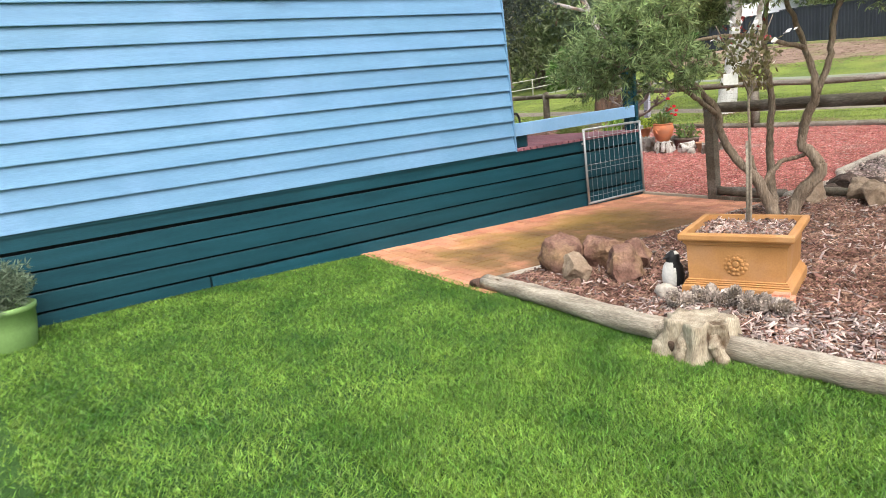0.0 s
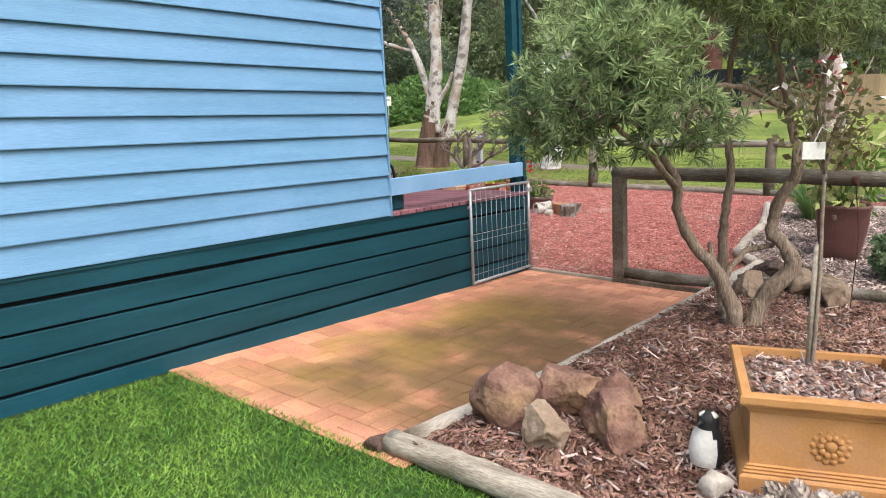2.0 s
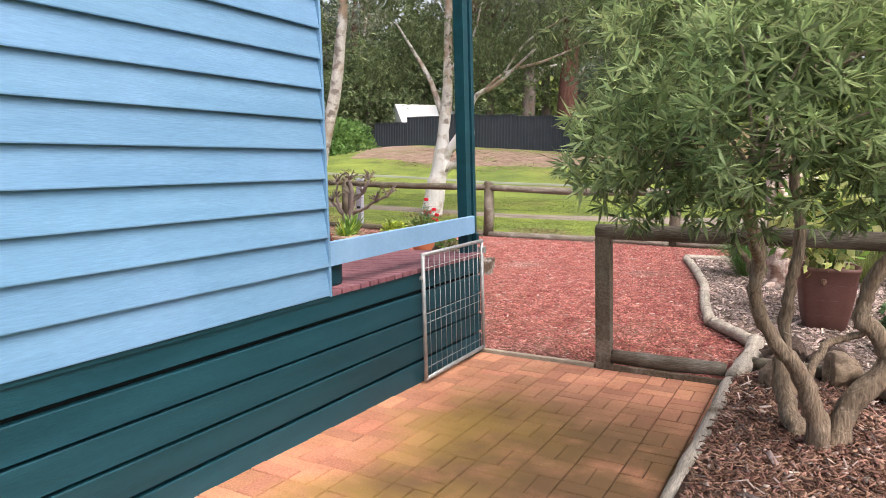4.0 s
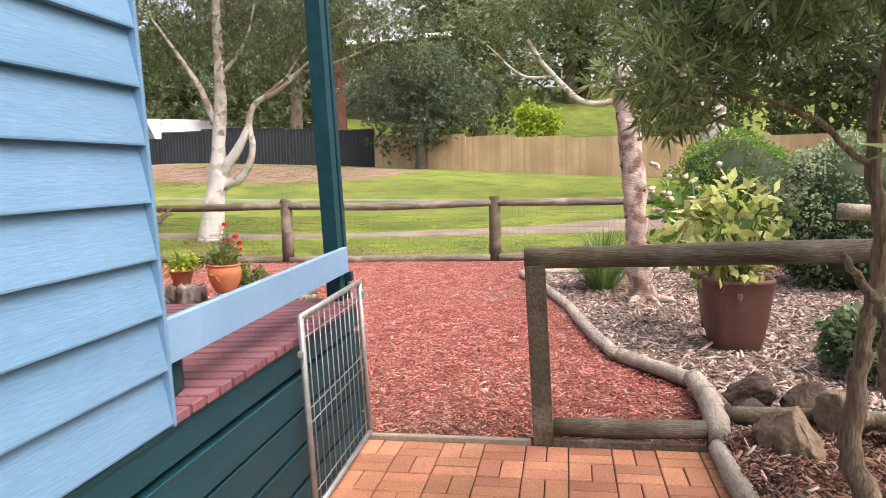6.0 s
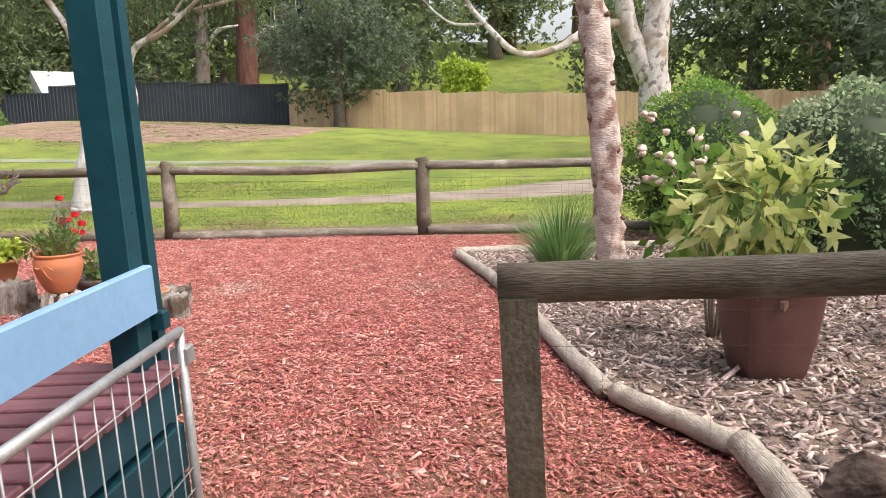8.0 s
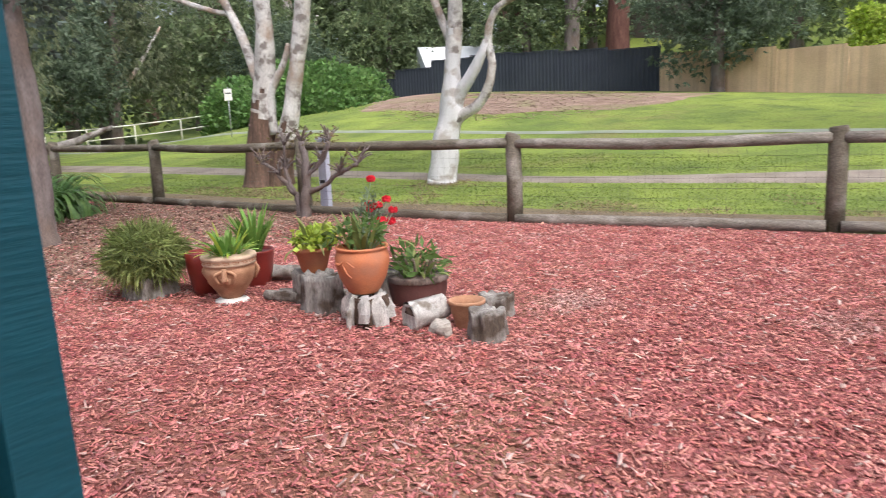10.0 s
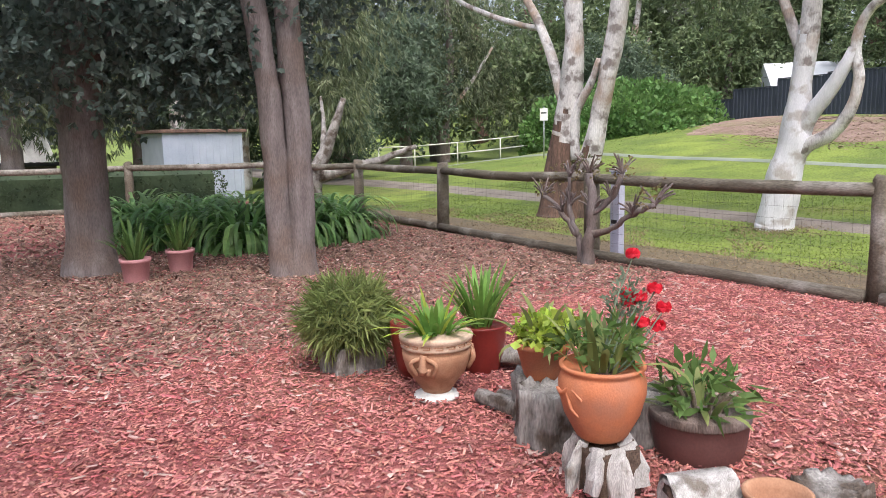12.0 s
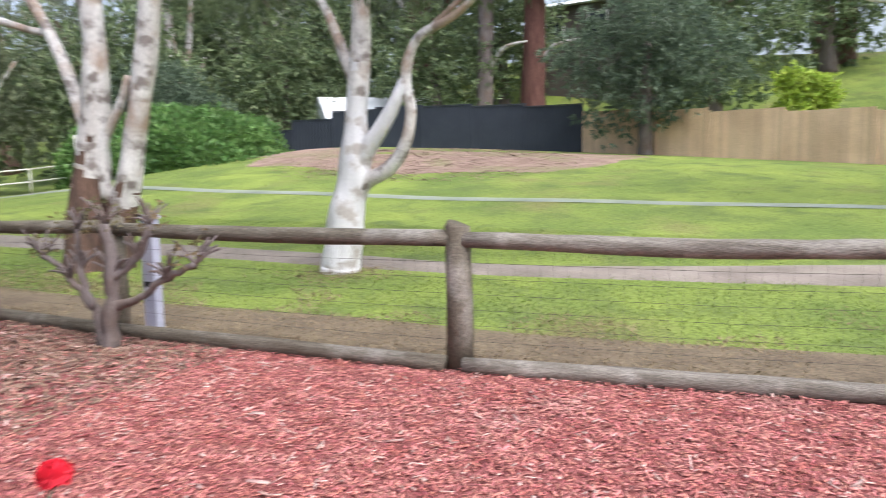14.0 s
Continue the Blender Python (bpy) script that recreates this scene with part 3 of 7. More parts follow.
def bed_sheet(name, x0, x1, y0, y1, z, material, step=0.25, amp=0.012, skirt=0.1):
    nx, ny = max(2, int((x1 - x0) / step)), max(2, int((y1 - y0) / step))
    v, f = [], []
    for j in range(ny + 1):
        for i in range(nx + 1):
            x, y = x0 + (x1 - x0) * i / nx, y0 + (y1 - y0) * j / ny
            v.append((x, y, z + amp * noise.noise(Vector((x * 2, y * 2, z)))))
    for j in range(ny):
        for i in range(nx):
            a = j * (nx + 1) + i
            f.append((a, a + 1, a + nx + 2, a + nx + 1))
    ring = [i for i in range(nx + 1)] + [j * (nx + 1) + nx for j in range(1, ny + 1)] + [ny * (nx + 1) + i for i in range(nx - 1, -1, -1)] + [j * (nx + 1) for j in range(ny - 1, 0, -1)]
    o = len(v)
    v += [(v[k][0], v[k][1], z - skirt) for k in ring]
    n = len(ring)
    f += [(ring[k], o + k, o + (k + 1) % n, ring[(k + 1) % n]) for k in range(n)]
    return data(name, v, f, material, True)


def lift(x, y):
    """The paving and the lawn rise a little along the house wall, away from the gate."""
    return 0.065 * np.clip(-y / 4.12, 0, 1.35) * np.clip(1 - x / 1.9, 0, 1)


# ---- ground ----
def ground_mesh():
    xs = np.concatenate([np.linspace(-300, -70, 8)[:-1], np.arange(-70, 50, 2.0), np.linspace(50, 300, 9)])
    ys = np.concatenate([np.linspace(-200, -20, 6)[:-1], np.arange(-20, 8, 2.0), np.arange(8, 40, 1.0), np.arange(40, 100, 3.0), np.linspace(100, 400, 8)])
    v = [(x, y, hill(x, y)) for y in ys for x in xs]
    n = len(xs)
    f = [(j * n + i, j * n + i + 1, (j + 1) * n + i + 1, (j + 1) * n + i) for j in range(len(ys) - 1) for i in range(n - 1)]
    return data("ground", v, f, M["grass"], True)


tagged(new("ground", ground_mesh()), "mown green park grass rising to a wooded hill", "ground", "", "structure")
tagged(new("bark_yard", bed_sheet("bark_yard", -19.5, 9, 0.04, 8.55, 0.0, M["bark_base"], 0.4)), "yard covered in red bark chips", "ground", "", "structure")
lawn_me = bed_sheet("lawn", 0.02, 11, -13, -4.08, 0.0, M["turf_base"], 0.3, 0.006)
for v_ in lawn_me.vertices:
    v_.co.z += lift(v_.co.x, v_.co.y)
tagged(new("lawn", lawn_me), "bright green artificial turf lawn", "lawn", "", "structure")
tagged(new("mulch_bed", bed_sheet("mulch_bed", 1.98, 9, -4.075, 0.1, 0.085, M["mulch_base"], 0.25, 0.02)), "garden bed of brown wood-chip mulch", "garden bed", "", "structure")

EDGE = [(1.985, 0.05), (2.06, 0.6), (2.06, 1.17), (1.555, 1.89), (1.205, 4.04), (0.56, 6.6)]


def edge_x(y):
    return float(np.interp(y, [p[1] for p in EDGE], [p[0] for p in EDGE]))


def grey_bed():
    v, f = [], []
    ys = np.linspace(0.05, 6.72, 30)
    for y in ys:
        x0 = edge_x(y)
        for k in range(20):
            x = x0 + (9 - x0) * (k / 19) ** 1.4
            v.append((x, y, 0.05 + 0.015 * noise.noise(Vector((x * 2, y * 2, 1)))))
    f = [(j * 20 + i, j * 20 + i + 1, j * 20 + i + 21, j * 20 + i + 20) for j in range(29) for i in range(19)]
    return data("grey_mulch_bed", v, f, M["grey_base"], True)


tagged(new("grey_mulch_bed", grey_bed()), "raised garden bed of greyed wood chips", "garden bed", "", "structure")
tagged(new("dirt_track", drape("dirt_track", [(-60, 19, 1.2), (-30, 14.4, 1.0), (-18, 13.4, 0.5), (-9, 13.1, 0.45), (-4.5, 12.9, 0.4), (0, 13.7, 0.7), (2.8, 14.7, 1.0), (9, 17.6, 1.2), (20, 25, 1.4)], M["dirt"], 0.03)),
       "worn dirt track across the grass", "path", "", "structure")
tagged(new("footpath", drape("footpath", [(-60, 22, 0.5), (-28, 20.4, 0.24), (-17, 19.4, 0.18), (-8.5, 19.1, 0.18), (-1, 19.3, 0.18), (14, 19.6, 0.3), (40, 19, 0.4)], M["footpath"], 0.04)),
       "narrow pale concrete footpath in the park", "path", "", "structure")
tagged(new("bare_slope", drape("bare_slope", [(-18, 29.0, 1.0), (-15.6, 26.4, 4.2), (-13, 25.9, 4.7), (-10.5, 25.8, 4.8), (-8.6, 26.4, 4.2), (-7.0, 28.0, 2.6), (-5.4, 29.3, 0.9)], M["bed"], 0.012)),
       "bare mulched slope below the grey fence", "garden bed", "", "structure")

tagged(new("dry_strip", drape("dry_strip", [(-15, 9.75, 0.55), (-10.7, 9.45, 0.55), (-7, 9.25, 0.65), (-3.6, 9.2, 0.6), (0, 9.5, 0.55), (3.6, 9.8, 0.45), (8, 10.1, 0.4)], M["dry"], 0.03)), "worn dry grass along the fence", "ground", "", "structure")

# ---- house ----
WX, WY = 0.03, -2.08      # wall face and its end
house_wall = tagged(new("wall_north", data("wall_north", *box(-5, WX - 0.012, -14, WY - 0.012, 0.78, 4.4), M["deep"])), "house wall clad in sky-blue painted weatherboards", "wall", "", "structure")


def weatherboard(name, length_y0, length_y1, z, h, material):
    """One lapped board: thick at its foot, thin at its head."""
    prof = [(WX - 0.012, z), (WX + 0.034, z), (WX + 0.035, z + 0.006), (WX + 0.006, z + h + 0.012), (WX - 0.012, z + h + 0.012)]
    v = [(x, y, zz) for y in (length_y0, length_y1) for x, zz in prof]
    n = len(prof)
    f = [tuple(reversed(range(n))), tuple(range(n, 2 * n))] + [(i, (i + 1) % n, n + (i + 1) % n, n + i) for i in range(n)]
    f = [tuple(reversed(q)) for q in f]
    return data(name, v, f, material)


for k in range(22):
    part("weatherboard", weatherboard("weatherboard", -14, WY, 0.808 + 0.1645 * k, 0.1645, M["blue"]), house_wall)
part("corner_trim", data("corner_trim", *box(WX - 0.012, WX + 0.036, WY, WY + 0.018, 0.80, 4.4), M["blue"]), house_wall)
tagged(new("trim", data("trim", *box(WX - 0.02, WX + 0.024, -14, WY + 0.01, 0.785, 0.808), M["teal"])), "teal ledge strip below the weatherboards", "trim", "", "structure")

# Solid box, blackened so that the gaps between the boards read as deep shade.
skirting = tagged(new("wall_base", data("wall_base", *box(-5, WX - 0.03, -14, -0.02, 0.0, 0.75), M["deep"])), "backing behind the teal skirting boards, blackened to give the shade in their gaps", "wall", "", "structure")
for k, (z0, z1, ya) in enumerate(((0.678, 0.80, -14), (0.508, 0.648, -14), (0.350, 0.490, -14), (0.194, 0.332, -14), (0.012, 0.170, -5.62))):
    x1 = WX + 0.012 + 0.003 * (k % 2)
    part("skirting_board", data("skirting_board", *box(WX - 0.03, x1, ya, -0.002, z0, z1, 0.004), M["teal"]), skirting)
part("skirting_board", data("skirting_board", *box(WX - 0.03, WX + 0.008, -14, -5.64, 0.045, 0.175, 0.004), M["teal"]), skirting)

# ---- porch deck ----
# The box under the planks is blackened too, as shade in the slots.
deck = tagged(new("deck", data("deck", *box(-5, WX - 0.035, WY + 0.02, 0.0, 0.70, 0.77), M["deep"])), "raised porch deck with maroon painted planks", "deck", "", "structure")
y = WY + 0.03
while y < 0.02:
    part("plank", data("plank", *box(-5, WX + 0.03, y, y + 0.080, 0.80, 0.830 + R.uniform(-0.001, 0.001), 0.004), M["deck"]), deck)
    y += 0.100

rail = thing("porch_rail", "pale blue board rail between house and porch post", "rail")
g = Geo()
part("rail_board", g.add(moved(box(0, 2.07, -0.014, 0.014, 0, 0.142, 0.006), Matrix.Translation((-0.003, WY, 0.962)) @ Matrix.Rotation(math.pi / 2, 4, "Z") @ Matrix.Rotation(-0.012, 4, "Y"))).mesh("rail_board", M["rail_blue"]), rail)
part("bracket", data("bracket", *box(-0.05, 0.02, 0.0, 0.045, 0.93, 0.985, 0.006), M["teal"]), rail, "teal block under the rail")

post = thing("porch_post", "tall teal porch post with cover strips", "post", (0, 0, 0))
part("core", data("core", *box(-0.092, -0.078, -0.070, 0.085, 0, 3.15, 0.003), M["teal"]), post)
part("face_board", data("face_board", *box(-0.102, -0.019, -0.087, -0.0705, 0, 3.15, 0.002), M["teal"]), post)
part("cover_strip", data("cover_strip", *box(-0.077, -0.019, -0.070, -0.002, 0, 3.15, 0.003), M["teal"]), post)
part("cover_strip", data("cover_strip", *box(-0.077, -0.021, 0.043, 0.094, 0, 3.15, 0.003), M["teal"]), post)
for z_, y_ in ((0.62, -0.02), (1.28, -0.03), (1.93, 0.06), (2.2, -0.04)):
    part("nail_head", data("nail_head", *moved(lathe([(0.004, 0.0), (0.004, 0.002), (0.001, 0.003)], 8), Matrix.Translation((-0.0195, y_, z_)) @ Matrix.Rotation(math.pi / 2, 4, "Y")), M["teal"]), post)
# end wall, porch roof and main roof close the house
end_wall = tagged(new("wall_end", data("wall_end", *box(-5, WX - 0.02, WY - 0.011, WY - 0.002, 0.78, 4.4), M["blue"])), "end wall of the house behind the porch, sky blue", "wall", "", "structure")
main_roof = [(-5.4, -14.4, 4.42), (0.45, -14.4, 4.42), (0.45, -1.7, 4.42), (-5.4, -1.7, 4.42), (-2.5, -12, 5.9), (-2.5, -4.2, 5.9)]
tagged(new("roof", data("roof", main_roof, [(0, 1, 4), (1, 2, 5, 4), (2, 3, 5), (3, 0, 4, 5), (3, 2, 1, 0)], M["roof"])), "pale metal hip roof of the house", "roof", "", "structure")
# Porch roof and beam are unseen, assumed from the post; added to shade the deck.
tagged(new("porch_roof", data("porch_roof", [(-5.2, -2.05, 3.75), (0.15, -2.05, 3.75), (0.15, 0.30, 3.32), (-5.2, 0.30, 3.32), (-5.2, -2.05, 3.80), (0.15, -2.05, 3.80), (0.15, 0.30, 3.37), (-5.2, 0.30, 3.37)],
       [(3, 2, 1, 0), (4, 5, 6, 7), (0, 1, 5, 4), (1, 2, 6, 5), (2, 3, 7, 6), (3, 0, 4, 7)], M["roof"])), "assumed sloping metal roof over the porch, out of view", "roof", "", "structure")
roof_beam = tagged(new("roof_beam", data("roof_beam", *box(-5, 0.0, 0.06, 0.18, 3.16, 3.31), M["teal"])), "assumed teal beam that carries the porch roof, out of view", "beam", "", "structure")

caddy = thing("watering_can", "dark teal watering can on the deck", "watering can", (-0.125, -1.87, 0.83))
part("body", data("body", *lathe([(0.08, 0), (0.085, 0.02), (0.088, 0.22), (0.08, 0.24), (0.065, 0.245)], 24, square=0.6), M["teal"], True), caddy)
part("handle", data("handle", *limb([(0.0, -0.07, 0.23, 0.010), (0, -0.065, 0.31, 0.012), (0, -0.02, 0.375, 0.012), (0, 0.035, 0.36, 0.013), (0, 0.07, 0.23, 0.012)], 7), M["black"], True), caddy)

# ---- gate ----
gate = thing("gate", "open galvanised wire gate leaning on the skirting boards", "gate", (0.012, 0.0, 0.045), 0)
gate.matrix_world = Matrix.Translation((0.062, 0.0, 0.052)) @ Matrix.Rotation(radians(-88.6), 4, "Z")
GW, GH = 1.03, 0.872
for nm, a, b in (("stile", (0, 0, 0), (0, 0, GH)), ("stile", (GW, 0, 0), (GW, 0, GH)), ("top_tube", (0, 0, GH), (GW, 0, GH)), ("bottom_tube", (0, 0, 0), (GW, 0, 0))):
    part(nm, data(nm, *tube([tuple(np.array(a) * (1 - t) + np.array(b) * t) for t in (-0.01, 0.5, 1.01)], 0.0145, 10), M["galv"], True), gate)
for k in range(1, 12):
    part("upright_wire", data("upright_wire", *tube([(GW * k / 12, 0, 0), (GW * k / 12, 0, GH)], 0.0025, 6), M["galv"], True), gate)
for z in (0.075, 0.39, 0.455, 0.775):
    part("cross_wire", data("cross_wire", *tube([(0, 0, z), (GW, 0, z)], 0.0025, 6), M["galv"], True), gate)
part("hinge", data("hinge", *box(-0.05, 0.01, -0.03, 0.02, GH - 0.1, GH - 0.05, 0.004), M["galv"]), gate)
part("latch", data("latch", *box(GW + 0.005, GW + 0.035, -0.012, 0.008, GH - 0.17, GH - 0.145, 0.003), M["galv"]), gate)

# ---- near timber fence ----
near = thing("timber_fence", "weathered log fence with wire mesh beside the path", "fence")
part("post", data("post", *moved(box(-0.055, 0.055, -0.05, 0.05, -0.1, 1.02, 0.008), Matrix.Translation((1.055, 0.05, 0)) @ Matrix.Rotation(-0.042, 4, "Y")), M["rail"]), near)
part("post", data("post", *tube([(3.6, 0.05, -0.1), (3.6, 0.05, 1.02)], [0.06, 0.06], 12, 0.06, 4), M["rail"], True), near)
part("post", data("post", *tube([(6.4, 0.05, -0.1), (6.4, 0.05, 1.02)], [0.06, 0.06], 12, 0.06, 4), M["rail"], True), near)
part("top_rail", data("top_rail", *limb([(0.955, 0.05, 1.052, 0.058), (1.6, 0.055, 1.062, 0.061), (2.6, 0.05, 1.085, 0.064), (3.9, 0.05, 1.085, 0.062)], 14, 6, 0.10, 2), M["rail_x"], True), near)
part("top_rail", data("top_rail", *limb([(3.92, 0.05, 1.085, 0.06), (5.2, 0.05, 1.08, 0.06), (6.6, 0.05, 1.07, 0.06)], 14, 6, 0.10, 5), M["rail_x"], True), near)
part("bottom_log", data("bottom_log", *limb([(1.11, 0.06, 0.10, 0.052), (1.5, 0.06, 0.10, 0.055), (1.93, 0.06, 0.11, 0.05)], 12, 5, 0.1, 7), M["rail_x"], True), near)
part("bottom_log", data("bottom_log", *limb([(2.08, 0.33, 0.115, 0.045), (2.6, 0.33, 0.115, 0.045), (3.4, 0.3, 0.11, 0.045), (6.3, 0.2, 0.11, 0.045)], 12, 5, 0.1, 8), M["rail"], True), near)
part("bottom_board", data("bottom_board", *box(1.11, 1.92, -0.015, 0.015, 0.0, 0.05, 0.004), M["rail"]), near)
g = Geo()
for z in np.linspace(0.16, 0.98, 9):
    g.add(tube([(1.1, 0.0, z), (3.55, 0.0, z + 0.01)], 0.0006, 4))
for x in np.linspace(1.15, 3.5, 24):
    g.add(tube([(x, 0.0, 0.12), (x, 0.0, 1.02)], 0.0005, 4))
part("wire_mesh", g.mesh("wire_mesh", M["wire"]), near, "thin rusted wire netting", "stuff")

# ---- path edging ----
tagged(new("threshold", data("threshold", *box(0.02, 0.985, 0.005, 0.045, -0.05, 0.035, 0.006), M["concrete"])), "pale timber strip between pavers and bark", "edging", "", "structure")


def log_thing(name, pts, label, material="log", seg=14, seed=0, rough=0.14, group=""):
    return single(name, data(name, *limb(pts, seg, 7, rough, seed, 0.004), M[material], True), label, "log", group=group)


log_thing("edging_log", [(1.97, -0.06, 0.05, 0.055), (1.975, -0.9, 0.045, 0.055), (1.965, -1.6, 0.04, 0.052), (1.95, -2.2, 0.03, 0.05)], "weathered timber log edging the brick path", "edge_wood", seed=1, group="bed edging")
log_thing("edging_log", [(1.945, -2.24, 0.03, 0.05), (1.92, -2.9, 0.03, 0.05), (1.88, -3.4, 0.025, 0.052), (1.845, -3.95, 0.03, 0.055)], "pale weathered timber log edging the brick path", "edge_wood", seed=2, group="bed edging")
log_thing("lawn_log", [(1.82, -4.045, 0.050, 0.062), (2.4, -4.09, 0.066, 0.066), (3.0, -4.15, 0.072, 0.070), (3.64, -4.20, 0.078, 0.072)], "long grey weathered log between lawn and bed", "lawn_wood", seed=3, rough=0.2, group="bed edging")
log_thing("lawn_log", [(4.06, -4.17, 0.06, 0.068), (4.6, -4.14, 0.06, 0.072), (5.2, -4.11, 0.065, 0.072), (6.2, -4.08, 0.07, 0.075)], "long grey weathered log between lawn and bed", "lawn_wood", seed=4, rough=0.2, group="bed edging")
log_thing("cut_log", [(1.755, -4.13, 0.03, 0.046), (1.765, -4.08, 0.03, 0.048), (1.775, -4.03, 0.03, 0.046)], "short dark log end at the corner of the path", "gum_brown", seed=9, group="bed edging")
log_thing("edging_log", [(1.99, -0.02, 0.085, 0.062), (2.02, 0.25, 0.095, 0.066), (2.05, 0.7, 0.10, 0.070), (2.035, 1.12, 0.10, 0.066)], "pale weathered log edging the grey bed", "edge_wood", seed=5, group="bed edging")
log_thing("edging_log", [(2.02, 1.17, 0.08, 0.056), (1.82, 1.5, 0.075, 0.056), (1.6, 1.86, 0.07, 0.054)], "pale weathered log edging the grey bed", "edge_wood", seed=6, group="bed edging")
log_thing("edging_log", [(1.56, 1.93, 0.065, 0.054), (1.38, 2.9, 0.06, 0.056), (1.20, 4.05, 0.06, 0.054)], "pale weathered log edging the grey bed", "edge_wood", seed=7, group="bed edging")
log_thing("edging_log", [(1.19, 4.12, 0.06, 0.054), (0.91, 5.3, 0.06, 0.057), (0.57, 6.55, 0.06, 0.054)], "pale weathered log edging the grey bed", "edge_wood", seed=8, group="bed edging")
log_thing("edging_log", [(0.53, 6.64, 0.06, 0.054), (1.6, 6.82, 0.06, 0.056), (3.4, 7.0, 0.07, 0.06)], "weathered log at the back of the grey bed", "edge_wood", seed=10, group="bed edging")

# ---- park fence ----
POSTS = [(10.8, 9.6), (7.2, 9.3), (3.6, 9.0), (-0.02, 8.72), (-3.60, 8.36), (-7.08, 8.40), (-10.75, 8.70), (-14.1, 8.95), (-16.4, 8.2), (-18.6, 5.5), (-19.2, 2.2), (-19.6, -1.2)]
park = thing("park_fence", "long weathered post and rail fence along the park", "fence")
for i, (x, y) in enumerate(POSTS):
    h = 1.10
    part("post", data("post", *tube([(x, y, -0.2), (x + 0.005, y, 0.5), (x + R.uniform(-0.01, 0.01), y, h - 0.02), (x, y, h)], [0.105, 0.10, 0.098, 0.085], 12, 0.08, i, 4), M["rail"], True), park)
for i in range(len(POSTS) - 1):
    (x0, y0), (x1, y1) = POSTS[i], POSTS[i + 1]
    sag = 0.02 * (i % 2)
    part("top_rail", data("top_rail", *limb([(x0 * 0.985 + x1 * 0.015, y0 - 0.03, 0.985 + 0.01 * (i % 3), 0.062), ((x0 + x1) / 2, (y0 + y1) / 2 - 0.03, 0.975 - sag, 0.068), (x0 * 0.015 + x1 * 0.985, y1 - 0.03, 0.985, 0.06)], 12, 6, 0.12, i + 20), M["rail_grey" if i in (2, 3, 9) else "rail_x"], True), park)
    off = 0.12
    part("bottom_log", data("bottom_log", *limb([(x0 * 0.98 + x1 * 0.02, y0 - off, 0.058, 0.064), ((x0 + x1) / 2, (y0 + y1) / 2 - off, 0.055, 0.068), (x0 * 0.02 + x1 * 0.98, y1 - off, 0.058, 0.062)], 12, 6, 0.12, i + 40), M["rail_grey" if i in (2, 3) else "rail_x"], True), park)
g = Geo()
for i in range(2, 7):
    (x0, y0), (x1, y1) = POSTS[i], POSTS[i + 1]
    for z in np.linspace(0.2, 0.92, 7):
        g.add(tube([(x0, y0 + 0.06, z), ((x0 + x1) / 2, (y0 + y1) / 2 + 0.06, z - 0.015), (x1, y1 + 0.06, z)], 0.0015, 4, caps=False))
    for k in range(1, 36):
        t = k / 36
        g.add(tube([(x0 + (x1 - x0) * t, y0 + (y1 - y0) * t + 0.06, 0.15), (x0 + (x1 - x0) * t, y0 + (y1 - y0) * t + 0.06, 0.94)], 0.0010, 3, caps=False))
part("wire_mesh", g.mesh("wire_mesh", M["wire"]), park, "thin rusted wire netting", "stuff")

white_post = thing("marker_post", "faded lavender painted square post behind the fence", "post", (-6.86, 8.62, 0))
part("shaft", data("shaft", *box(-0.07, 0.07, -0.05, 0.05, -0.1, 1.06, 0.01), M["lavender"]), white_post)
part("cap", data("cap", *box(-0.085, 0.085, -0.065, 0.065, 1.062, 1.10, 0.01), M["lavender"]), white_post)
part("mark", data("mark", *box(-0.05, 0.04, -0.056, -0.052, 0.42, 0.47), M["black"]), white_post, "dark painted bars")


